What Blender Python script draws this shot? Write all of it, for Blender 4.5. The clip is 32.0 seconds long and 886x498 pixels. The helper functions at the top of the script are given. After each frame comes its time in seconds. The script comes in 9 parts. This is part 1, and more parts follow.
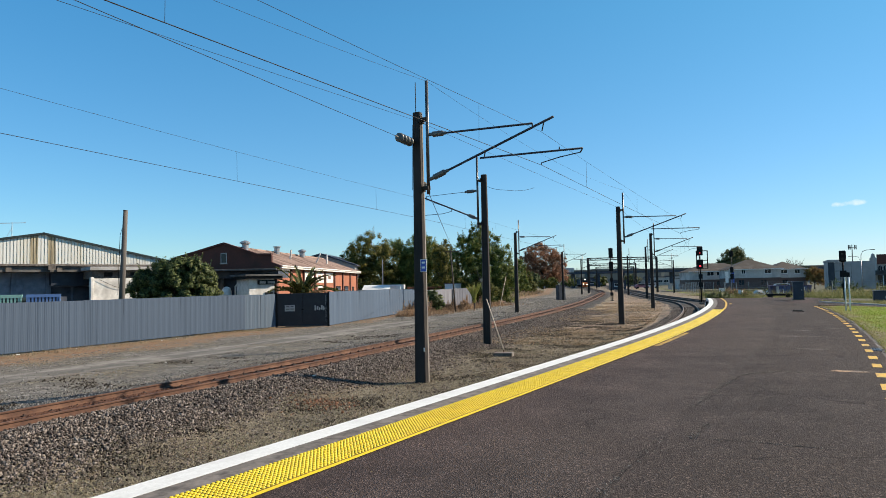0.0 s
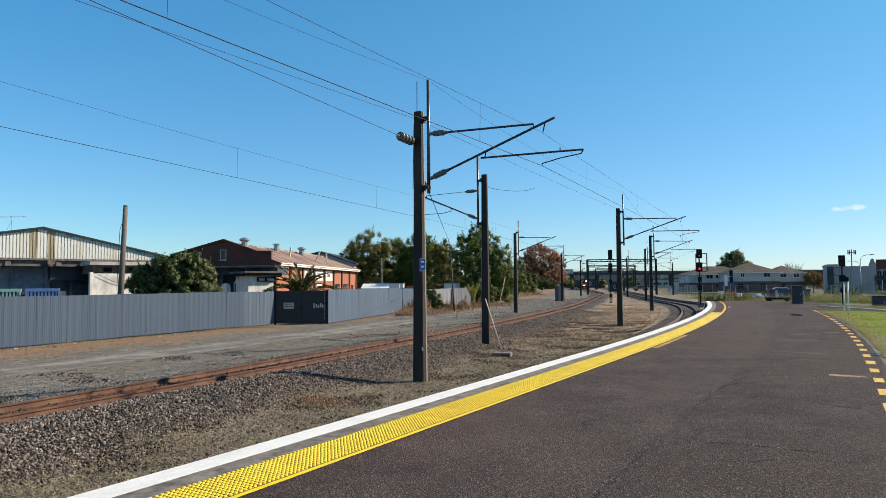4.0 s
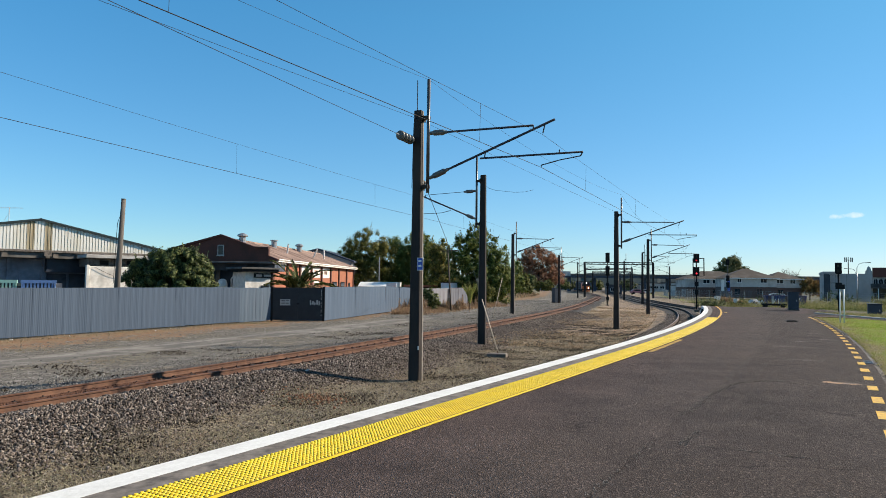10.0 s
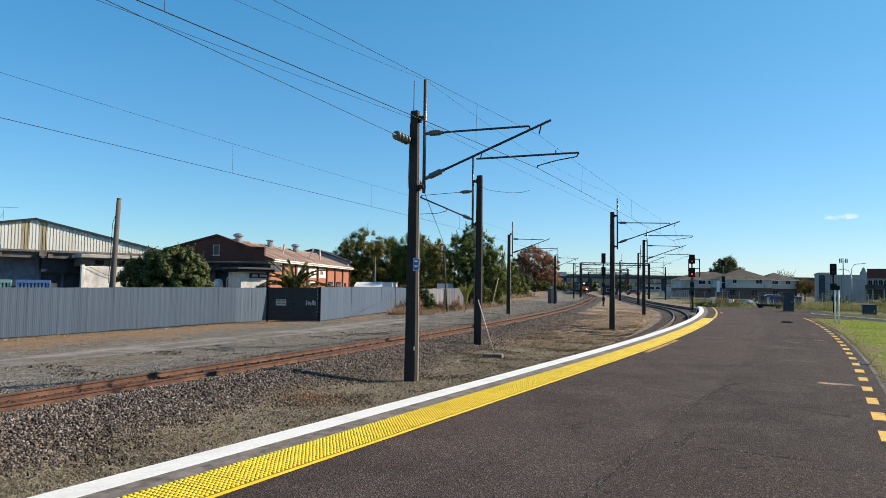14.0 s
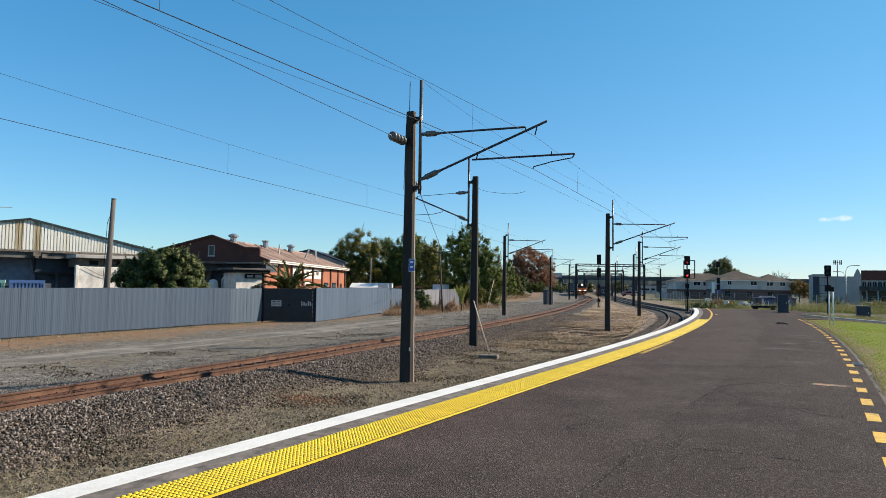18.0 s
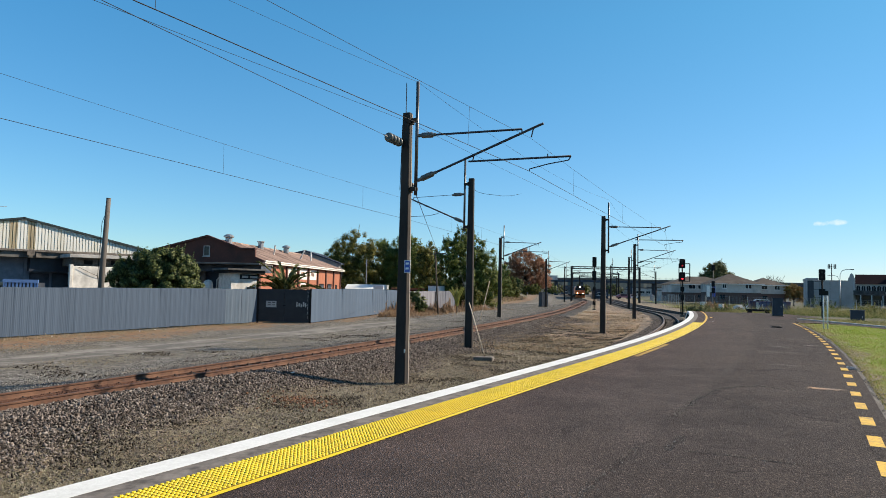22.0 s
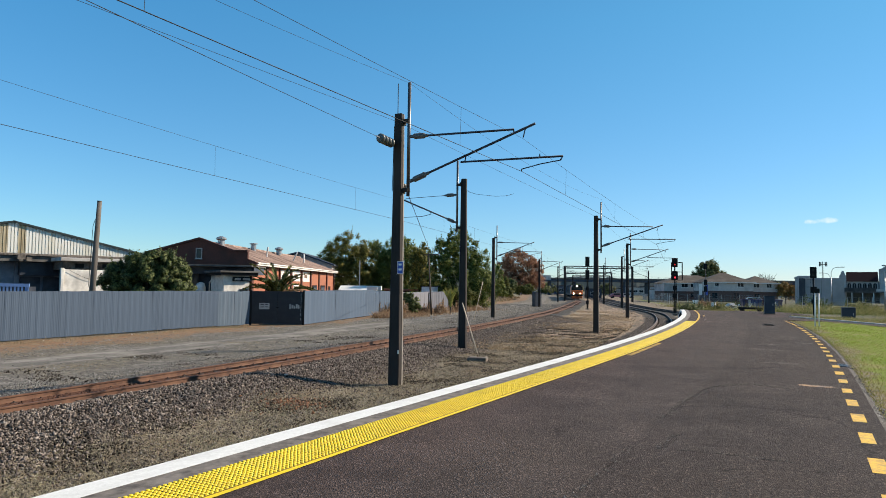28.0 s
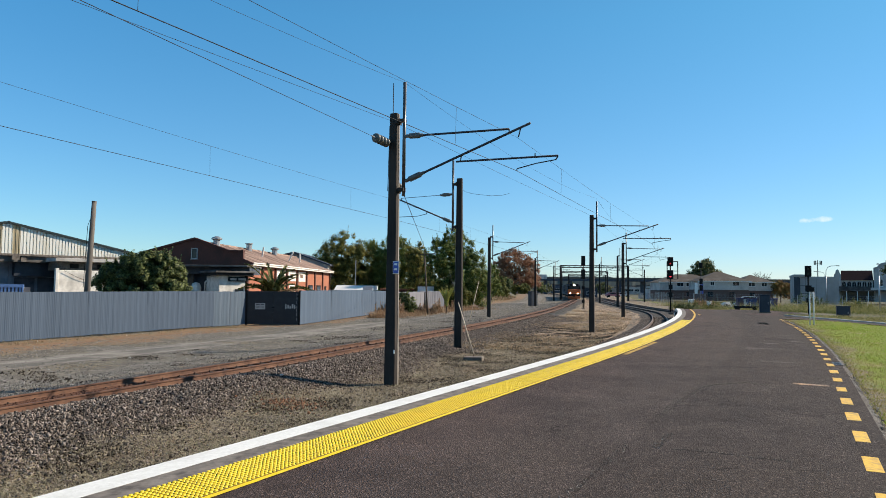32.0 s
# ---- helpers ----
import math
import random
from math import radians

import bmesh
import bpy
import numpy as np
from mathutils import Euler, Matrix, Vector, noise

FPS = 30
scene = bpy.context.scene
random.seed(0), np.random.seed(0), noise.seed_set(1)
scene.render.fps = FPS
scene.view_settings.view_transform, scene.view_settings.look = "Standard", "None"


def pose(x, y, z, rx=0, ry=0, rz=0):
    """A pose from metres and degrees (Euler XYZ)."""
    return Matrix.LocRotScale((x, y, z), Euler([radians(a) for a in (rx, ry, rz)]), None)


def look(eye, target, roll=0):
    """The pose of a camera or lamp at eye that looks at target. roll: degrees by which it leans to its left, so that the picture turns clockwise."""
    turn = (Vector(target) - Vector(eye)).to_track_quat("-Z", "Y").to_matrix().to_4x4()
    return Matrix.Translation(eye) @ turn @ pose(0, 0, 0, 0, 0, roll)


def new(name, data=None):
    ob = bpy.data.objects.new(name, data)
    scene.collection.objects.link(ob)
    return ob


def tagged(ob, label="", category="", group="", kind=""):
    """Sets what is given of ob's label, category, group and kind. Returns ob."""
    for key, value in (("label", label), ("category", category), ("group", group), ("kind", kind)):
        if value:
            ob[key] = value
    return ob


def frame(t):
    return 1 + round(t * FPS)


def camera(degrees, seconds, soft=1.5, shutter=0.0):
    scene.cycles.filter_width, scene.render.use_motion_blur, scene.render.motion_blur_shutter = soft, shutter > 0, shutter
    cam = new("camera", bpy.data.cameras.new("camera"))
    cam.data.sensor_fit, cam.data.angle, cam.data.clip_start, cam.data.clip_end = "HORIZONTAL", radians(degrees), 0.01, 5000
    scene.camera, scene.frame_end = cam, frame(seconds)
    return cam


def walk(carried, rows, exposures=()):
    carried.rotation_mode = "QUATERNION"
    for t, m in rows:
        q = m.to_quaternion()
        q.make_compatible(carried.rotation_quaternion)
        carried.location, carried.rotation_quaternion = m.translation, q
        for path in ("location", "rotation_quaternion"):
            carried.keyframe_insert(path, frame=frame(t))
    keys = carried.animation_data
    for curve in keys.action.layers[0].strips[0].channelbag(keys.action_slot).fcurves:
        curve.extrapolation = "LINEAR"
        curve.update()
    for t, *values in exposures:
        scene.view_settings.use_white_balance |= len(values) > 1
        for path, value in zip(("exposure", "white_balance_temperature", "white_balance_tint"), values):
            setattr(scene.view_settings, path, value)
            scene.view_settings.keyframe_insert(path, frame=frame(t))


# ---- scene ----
cam = camera(66.32, 32.0, soft=0.8)
walk(cam, [
    (0, pose(-0.042, -0.048, 2.396, 93.017, 1.179, 2.234)),
    (0.5, pose(-0.041, -0.048, 2.395, 93.008, 1.071, 2.230)),
    (1, pose(-0.040, -0.049, 2.395, 92.992, 0.939, 2.227)),
    (1.5, pose(-0.040, -0.050, 2.394, 92.972, 0.820, 2.240)),
    (2, pose(-0.039, -0.051, 2.394, 92.949, 0.716, 2.241)),
    (2.5, pose(-0.039, -0.051, 2.394, 92.957, 0.609, 2.224)),
    (3, pose(-0.039, -0.052, 2.394, 92.969, 0.509, 2.210)),
    (3.5, pose(-0.039, -0.052, 2.393, 92.978, 0.457, 2.183)),
    (5.5, pose(-0.037, -0.052, 2.393, 92.953, 0.302, 2.125)),
    (6, pose(-0.037, -0.052, 2.392, 92.972, 0.122, 2.120)),
    (6.5, pose(-0.036, -0.053, 2.391, 92.994, -0.170, 2.090)),
    (7, pose(-0.035, -0.053, 2.391, 92.990, -0.432, 2.037)),
    (7.5, pose(-0.035, -0.053, 2.390, 92.968, -0.554, 2.015)),
    (8, pose(-0.034, -0.052, 2.391, 92.962, -0.586, 1.990)),
    (8.5, pose(-0.034, -0.052, 2.392, 92.958, -0.598, 1.955)),
    (9, pose(-0.034, -0.052, 2.393, 92.957, -0.614, 1.937)),
    (9.5, pose(-0.033, -0.052, 2.394, 92.949, -0.636, 1.931)),
    (10, pose(-0.033, -0.052, 2.395, 92.940, -0.685, 1.919)),
    (10.5, pose(-0.033, -0.051, 2.396, 92.937, -0.740, 1.875)),
    (11, pose(-0.033, -0.050, 2.396, 92.905, -0.755, 1.837)),
    (11.5, pose(-0.033, -0.049, 2.396, 92.908, -0.753, 1.800)),
    (12, pose(-0.033, -0.048, 2.396, 92.939, -0.768, 1.756)),
    (12.5, pose(-0.033, -0.047, 2.396, 92.954, -0.774, 1.721)),
    (13, pose(-0.032, -0.047, 2.396, 92.966, -0.777, 1.670)),
    (13.5, pose(-0.032, -0.046, 2.396, 92.974, -0.783, 1.624)),
    (14, pose(-0.032, -0.046, 2.396, 92.973, -0.779, 1.591)),
    (14.5, pose(-0.032, -0.045, 2.396, 92.966, -0.758, 1.556)),
    (16.5, pose(-0.030, -0.037, 2.394, 93.019, -0.801, 1.370)),
    (17, pose(-0.030, -0.035, 2.393, 93.020, -0.822, 1.325)),
    (17.5, pose(-0.031, -0.034, 2.393, 93.037, -0.837, 1.274)),
    (18, pose(-0.032, -0.033, 2.392, 93.063, -0.864, 1.223)),
    (18.5, pose(-0.033, -0.032, 2.392, 93.064, -0.923, 1.186)),
    (19, pose(-0.033, -0.030, 2.392, 93.077, -0.990, 1.156)),
    (19.5, pose(-0.033, -0.028, 2.392, 93.111, -1.059, 1.121)),
    (20, pose(-0.032, -0.025, 2.392, 93.137, -1.110, 1.070)),
    (20.5, pose(-0.032, -0.023, 2.392, 93.178, -1.136, 1.025)),
    (21, pose(-0.031, -0.020, 2.391, 93.206, -1.168, 0.967)),
    (21.5, pose(-0.031, -0.017, 2.391, 93.218, -1.191, 0.906)),
    (22, pose(-0.030, -0.015, 2.390, 93.218, -1.186, 0.845)),
    (22.5, pose(-0.030, -0.012, 2.390, 93.225, -1.185, 0.804)),
    (23, pose(-0.029, -0.010, 2.390, 93.233, -1.160, 0.779)),
    (23.5, pose(-0.028, -0.008, 2.391, 93.236, -1.165, 0.734)),
    (24, pose(-0.027, -0.007, 2.392, 93.242, -1.163, 0.661)),
    (24.5, pose(-0.026, -0.007, 2.393, 93.259, -1.148, 0.607)),
    (25, pose(-0.025, -0.007, 2.393, 93.296, -1.144, 0.593)),
    (25.5, pose(-0.025, -0.008, 2.394, 93.313, -1.160, 0.584)),
    (27.5, pose(-0.020, -0.010, 2.393, 93.290, -0.862, 0.355)),
    (28, pose(-0.018, -0.009, 2.393, 93.279, -0.734, 0.299)),
    (28.5, pose(-0.015, -0.008, 2.394, 93.266, -0.586, 0.250)),
    (29, pose(-0.013, -0.007, 2.394, 93.255, -0.516, 0.239)),
    (29.5, pose(-0.011, -0.006, 2.395, 93.234, -0.507, 0.224)),
    (30, pose(-0.009, -0.006, 2.395, 93.239, -0.560, 0.169)),
    (30.5, pose(-0.008, -0.005, 2.396, 93.236, -0.590, 0.125)),
    (31, pose(-0.007, -0.005, 2.397, 93.239, -0.564, 0.072)),
    (31.5, pose(-0.006, -0.004, 2.397, 93.245, -0.568, 0.006)),
    (32, pose(-0.006, -0.004, 2.397, 93.245, -0.590, -0.026)),
])


# ---- world, sun ----
SUN_EL, SUN_AZ = radians(34), math.atan2(1.0, 0.3)      # the sun stands to the side of the line, a little ahead
sun_dir = Vector((math.sin(SUN_AZ) * math.cos(SUN_EL), math.cos(SUN_AZ) * math.cos(SUN_EL), math.sin(SUN_EL)))
world = bpy.data.worlds.new("sky_world")
scene.world = world
world.use_nodes = True
wn, wl = world.node_tree.nodes, world.node_tree.links
bg = wn["Background"]
sky = wn.new("ShaderNodeTexSky")
sky.sky_type, sky.sun_disc = "NISHITA", False
sky.sun_elevation, sky.sun_rotation = SUN_EL, SUN_AZ
sky.air_density, sky.dust_density, sky.ozone_density, sky.altitude = 1.0, 0.0, 5.0, 600
# clear, deep blue autumn air, paler towards the horizon
wco, wsep, wr, air = wn.new("ShaderNodeTexCoord"), wn.new("ShaderNodeSeparateXYZ"), wn.new("ShaderNodeMapRange"), wn.new("ShaderNodeMixRGB")
wl.new(wco.outputs["Generated"], wsep.inputs[0])
wl.new(wsep.outputs[2], wr.inputs[0])
wr.inputs[1].default_value, wr.inputs[2].default_value = 0.0, 0.37
# the blue is deeper away from the sun, and paler and less bright than clear-air theory towards it
wx = wn.new("ShaderNodeMapRange")
wx.inputs[1].default_value, wx.inputs[2].default_value = -0.5, 0.5
wl.new(wsep.outputs[0], wx.inputs[0])
for slot, away, towards in ((1, (1.01, 1.17, 1.2), (0.89, 0.935, 1.06)), (2, (0.7, 1.56, 1.63), (0.79, 1.38, 1.27))):
    band = wn.new("ShaderNodeMixRGB")
    band.inputs[1].default_value, band.inputs[2].default_value = (*away, 1), (*towards, 1)
    wl.new(wx.outputs[0], band.inputs[0])
    wl.new(band.outputs[0], air.inputs[slot])
wl.new(wr.outputs[0], air.inputs[0])
tint = wn.new("ShaderNodeMixRGB")
tint.blend_type, tint.inputs[0].default_value = "MULTIPLY", 1.0
wl.new(sky.outputs[0], tint.inputs[1])
wl.new(air.outputs[0], tint.inputs[2])
# one thin, torn cloud low over the houses
cl_dir, cl_side = Vector((1126, 2000, 213)).normalized(), Vector((2000, -1112, 0)).normalized()


def wmath(op, a, b):
    nd = wn.new("ShaderNodeMath")
    nd.operation = op
    for k, v in enumerate((a, b)):
        if isinstance(v, (int, float)):
            nd.inputs[k].default_value = v
        else:
            wl.new(v, nd.inputs[k])
    return nd.outputs[0]


dot = wn.new("ShaderNodeVectorMath")
dot.operation = "DOT_PRODUCT"
wl.new(wco.outputs["Generated"], dot.inputs[0])
dot.inputs[1].default_value = cl_side
across = wmath("DIVIDE", dot.outputs["Value"], 0.02)
height = wmath("DIVIDE", wmath("SUBTRACT", wmath("SUBTRACT", wsep.outputs[2], cl_dir.z), wmath("MULTIPLY", dot.outputs["Value"], 0.06)), 0.0042)
torn = wn.new("ShaderNodeTexNoise")
torn.inputs["Scale"].default_value, torn.inputs["Detail"].default_value = 90, 6
wl.new(wco.outputs["Generated"], torn.inputs["Vector"])
edge = wmath("ADD", wmath("ADD", wmath("MULTIPLY", across, across), wmath("MULTIPLY", height, height)), wmath("MULTIPLY", wmath("SUBTRACT", torn.outputs[0], 0.5), 3.0))
veil = wn.new("ShaderNodeMapRange")
veil.inputs[1].default_value, veil.inputs[2].default_value, veil.inputs[3].default_value, veil.inputs[4].default_value = -0.3, 1.1, 0.75, 0.0
wl.new(edge, veil.inputs[0])
haze = wn.new("ShaderNodeMixRGB")
wl.new(veil.outputs[0], haze.inputs[0])
wl.new(tint.outputs[0], haze.inputs[1])
haze.inputs[2].default_value = (9.6, 9.8, 10.0, 1)
wl.new(haze.outputs[0], bg.inputs[0])
bg.inputs[1].default_value = 0.067
sun = new("sun", bpy.data.lights.new("sun", "SUN"))
sun.data.energy, sun.data.angle, sun.data.color = 5.0, radians(0.55), (1.0, 0.868, 0.695)
sun.matrix_world = look(sun_dir * 100, (0, 0, 0))
scene.view_settings.exposure = 0.766

# ---- materials ----
def mat(name, c1, c2=None, scale=4.0, rough=0.8, metal=0.0, bump=0.0, bscale=None, space="Object", spec=0.5,
        c3=None, s3=0.6, amount=0.5, stretch=None, vary=0.0):
    """Two tones mixed by fine and coarse noise; c3 is a stain at the coarse scale s3; vary: brightness change by object."""
    m = bpy.data.materials.new(name)
    m.use_nodes = True
    nt = m.node_tree
    n, l = nt.nodes, nt.links
    b = n["Principled BSDF"]
    b.inputs["Roughness"].default_value, b.inputs["Metallic"].default_value = rough, metal
    b.inputs["Specular IOR Level"].default_value = spec
    co = n.new("ShaderNodeTexCoord")
    mp = n.new("ShaderNodeMapping")
    l.new(co.outputs[space], mp.inputs[0])
    if stretch:
        mp.inputs["Scale"].default_value = stretch
    src = mp.outputs[0]
    a = n.new("ShaderNodeTexNoise")
    a.inputs["Scale"].default_value, a.inputs["Detail"].default_value, a.inputs["Roughness"].default_value = scale, 6, 0.62
    l.new(src, a.inputs["Vector"])
    mix = n.new("ShaderNodeMixRGB")
    mix.inputs[1].default_value, mix.inputs[2].default_value = (*c1, 1), (*(c2 or [v * 0.75 for v in c1]), 1)
    r = n.new("ShaderNodeMapRange")
    r.inputs[1].default_value, r.inputs[2].default_value = 0.36, 0.64
    l.new(a.outputs[0], r.inputs[0])
    l.new(r.outputs[0], mix.inputs[0])
    out = mix.outputs[0]
    if c3:
        a3 = n.new("ShaderNodeTexNoise")
        a3.inputs["Scale"].default_value, a3.inputs["Detail"].default_value = s3, 4
        l.new(src, a3.inputs["Vector"])
        r3 = n.new("ShaderNodeMapRange")
        r3.inputs[1].default_value, r3.inputs[2].default_value, r3.inputs[4].default_value = 0.48, 0.68, amount * 2
        r3.clamp = True
        l.new(a3.outputs[0], r3.inputs[0])
        m3 = n.new("ShaderNodeMixRGB")
        m3.inputs[2].default_value = (*c3, 1)
        l.new(r3.outputs[0], m3.inputs[0])
        l.new(out, m3.inputs[1])
        out = m3.outputs[0]
    if vary:
        oi = n.new("ShaderNodeObjectInfo")
        hs = n.new("ShaderNodeHueSaturation")
        rv = n.new("ShaderNodeMapRange")
        rv.inputs[3].default_value, rv.inputs[4].default_value = 1 - vary, 1 + vary
        l.new(oi.outputs["Random"], rv.inputs[0])
        l.new(rv.outputs[0], hs.inputs["Value"])
        l.new(out, hs.inputs["Color"])
        out = hs.outputs[0]
    l.new(out, b.inputs["Base Color"])
    if bump:
        nb = n.new("ShaderNodeTexNoise")
        nb.inputs["Scale"].default_value, nb.inputs["Detail"].default_value = bscale or scale * 2, 5
        l.new(src, nb.inputs["Vector"])
        bp = n.new("ShaderNodeBump")
        bp.inputs["Strength"].default_value, bp.inputs["Distance"].default_value = bump, 0.02
        l.new(nb.outputs[0], bp.inputs["Height"])
        l.new(bp.outputs[0], b.inputs["Normal"])
    return m


def island_mat(name, cols, rough=0.85, spec=0.3, trans=0.0):
    """Colour by piece, from dark to light along cols."""
    m = bpy.data.materials.new(name)
    m.use_nodes = True
    n, l = m.node_tree.nodes, m.node_tree.links
    b = n["Principled BSDF"]
    b.inputs["Roughness"].default_value, b.inputs["Specular IOR Level"].default_value = rough, spec
    g = n.new("ShaderNodeNewGeometry")
    rp = n.new("ShaderNodeValToRGB")
    e = rp.color_ramp.elements
    while len(e) < len(cols):
        e.new(0.5)
    for i, c in enumerate(cols):
        e[i].position, e[i].color = i / max(1, len(cols) - 1), (*c, 1)
    l.new(g.outputs["Random Per Island"], rp.inputs[0])
    l.new(rp.outputs[0], b.inputs["Base Color"])
    if trans:
        t = n.new("ShaderNodeBsdfTranslucent")
        l.new(rp.outputs[0], t.inputs[0])
        mx = n.new("ShaderNodeMixShader")
        mx.inputs[0].default_value = trans
        l.new(b.outputs[0], mx.inputs[1])
        l.new(t.outputs[0], mx.inputs[2])
        l.new(mx.outputs[0], n["Material Output"].inputs[0])
    return m


def glow(name, col, strength):
    m = mat(name, col, col, rough=0.3)
    b = m.node_tree.nodes["Principled BSDF"]
    b.inputs["Emission Color"].default_value, b.inputs["Emission Strength"].default_value = (*col, 1), strength
    return m


def glass(name, col=(0.02, 0.025, 0.03)):
    m = mat(name, col, col, rough=0.1, spec=0.25)
    return m


def asphalt_mat():
    m = mat("asphalt", (0.07, 0.0545, 0.0488), (0.045, 0.0352, 0.0316), 1.1, 0.92, spec=0.15, c3=(0.07, 0.0535, 0.0455), s3=0.2, amount=0.4)
    n, l = m.node_tree.nodes, m.node_tree.links
    b = n["Principled BSDF"]
    base = b.inputs["Base Color"].links[0].from_socket
    co = n.new("ShaderNodeTexCoord")

    def vor(scale, feature="F1"):
        v = n.new("ShaderNodeTexVoronoi")
        v.feature = feature
        v.inputs["Scale"].default_value = scale
        l.new(co.outputs["Object"], v.inputs["Vector"])
        return v

    def ramp(src, stops):
        r = n.new("ShaderNodeValToRGB")
        e = r.color_ramp.elements
        while len(e) < len(stops):
            e.new(0.5)
        for k, (p, c) in enumerate(stops):
            e[k].position, e[k].color = p, (c, c, c, 1)
        l.new(src, r.inputs[0])
        return r.outputs[0]

    def mul(a, c):
        x = n.new("ShaderNodeMixRGB")
        x.blend_type, x.inputs[0].default_value = "MULTIPLY", 1.0
        l.new(a, x.inputs[1])
        l.new(c, x.inputs[2])
        return x.outputs[0]

    chips = vor(80)
    sp = n.new("ShaderNodeSeparateColor")
    l.new(chips.outputs["Color"], sp.inputs[0])
    col = mul(base, ramp(sp.outputs[0], ((0.0, 0.45), (0.55, 0.9), (0.88, 1.16), (0.96, 2.1))))
    # old cracks: thin dark seams between large uneven plates, here and there
    wob = n.new("ShaderNodeTexNoise")
    wob.inputs["Scale"].default_value, wob.inputs["Detail"].default_value = 2.2, 5
    l.new(co.outputs["Object"], wob.inputs["Vector"])
    add = n.new("ShaderNodeMixRGB")
    add.blend_type, add.inputs[0].default_value = "ADD", 0.55
    l.new(co.outputs["Object"], add.inputs[1])
    l.new(wob.outputs["Color"], add.inputs[2])
    cr = vor(0.42, "DISTANCE_TO_EDGE")
    l.new(add.outputs[0], cr.inputs["Vector"])
    seam = ramp(cr.outputs["Distance"], ((0.0, 0.42), (0.004, 0.5), (0.009, 1.0)))
    msk = n.new("ShaderNodeTexNoise")
    msk.inputs["Scale"].default_value = 0.33
    l.new(co.outputs["Object"], msk.inputs["Vector"])
    keep = n.new("ShaderNodeMixRGB")
    l.new(ramp(msk.outputs[0], ((0.45, 0.0), (0.56, 1.0))), keep.inputs[0])
    keep.inputs[1].default_value = (1, 1, 1, 1)
    l.new(seam, keep.inputs[2])
    # a broken seam of bare stone chips where two layings meet
    ac = n.new("ShaderNodeAttribute")
    ac.attribute_name = "across"

    def mth(op, a, c):
        k = n.new("ShaderNodeMath")
        k.operation = op
        for i, v in enumerate((a, c)):
            if isinstance(v, (int, float)):
                k.inputs[i].default_value = v
            else:
                l.new(v, k.inputs[i])
        return k.outputs[0]

    dist = mth("ABSOLUTE", mth("ADD", mth("SUBTRACT", ac.outputs["Fac"], 3.53), mth("MULTIPLY", mth("SUBTRACT", wob.outputs[0], 0.5), 0.3)), 0.0)
    near = mth("MULTIPLY", ramp(dist, ((0.0, 1.0), (0.02, 0.7), (0.055, 0.0))), ramp(msk.outputs[0], ((0.44, 0.1), (0.56, 0.9))))
    bare = n.new("ShaderNodeMixRGB")
    l.new(mth("MULTIPLY", near, ramp(sp.outputs[1], ((0.45, 0.0), (0.7, 1.0)))), bare.inputs[0])
    l.new(mul(col, keep.outputs[0]), bare.inputs[1])
    bare.inputs[2].default_value = (0.1, 0.083, 0.071, 1)
    # the laying beyond the seam is rougher and darker
    dark = n.new("ShaderNodeMixRGB")
    dark.blend_type = "MULTIPLY"
    l.new(mth("MULTIPLY", ramp(mth("DIVIDE", ac.outputs["Fac"], 6.0), ((0.57, 0.0), (0.61, 1.0))), 0.8), dark.inputs[0])
    l.new(bare.outputs[0], dark.inputs[1])
    l.new(ramp(sp.outputs[2], ((0.0, 0.45), (0.6, 0.82), (0.9, 1.12))), dark.inputs[2])
    # the open joint itself, and a reddish bloom of rail dust towards the edge
    joint = n.new("ShaderNodeMixRGB")
    joint.blend_type, joint.inputs[0].default_value = "MULTIPLY", 1.0
    l.new(dark.outputs[0], joint.inputs[1])
    l.new(ramp(mth("ABSOLUTE", mth("ADD", dist, -0.02), 0.0), ((0.0, 0.7), (0.008, 0.8), (0.016, 1.0))), joint.inputs[2])
    bloom = n.new("ShaderNodeMixRGB")
    l.new(mth("MULTIPLY", ramp(mth("DIVIDE", ac.outputs["Fac"], 6.0), ((0.2, 1.0), (0.45, 0.0))), 0.5), bloom.inputs[0])
    l.new(joint.outputs[0], bloom.inputs[1])
    red = n.new("ShaderNodeMixRGB")
    red.blend_type, red.inputs[0].default_value, red.inputs[2].default_value = "MULTIPLY", 1.0, (1.16, 0.98, 1.0, 1)
    l.new(joint.outputs[0], red.inputs[1])
    l.new(red.outputs[0], bloom.inputs[2])
    l.new(bloom.outputs[0], b.inputs["Base Color"])
    bp = n.new("ShaderNodeBump")
    bp.inputs["Strength"].default_value, bp.inputs["Distance"].default_value = 0.8, 0.011
    l.new(chips.outputs["Distance"], bp.inputs["Height"])
    l.new(bp.outputs[0], b.inputs["Normal"])
    return m


ASPHALT = asphalt_mat()
SLAB = mat("weathered_slab_concrete", (0.181, 0.154, 0.125), (0.117, 0.0986, 0.08), 14, 0.9, bump=0.3, c3=(0.0856, 0.0719, 0.0587), s3=3.0, amount=0.4)
ASPHALT_OLD = mat("asphalt_light", (0.0903, 0.0757, 0.0645), (0.0516, 0.043, 0.0378), 12, 0.9, bump=0.5, bscale=120, c3=(0.129, 0.125, 0.116), s3=0.5)
CONCRETE = mat("concrete_grey", (0.155, 0.132, 0.114), (0.055, 0.046, 0.039), 9, 0.9, bump=0.35, c3=(0.2, 0.176, 0.154), s3=3.4, amount=0.28)
CONCRETE_PALE = mat("concrete_pale", (0.473, 0.456, 0.43), (0.361, 0.344, 0.327), 8, 0.9, bump=0.2, c3=(0.275, 0.258, 0.241), s3=0.8)
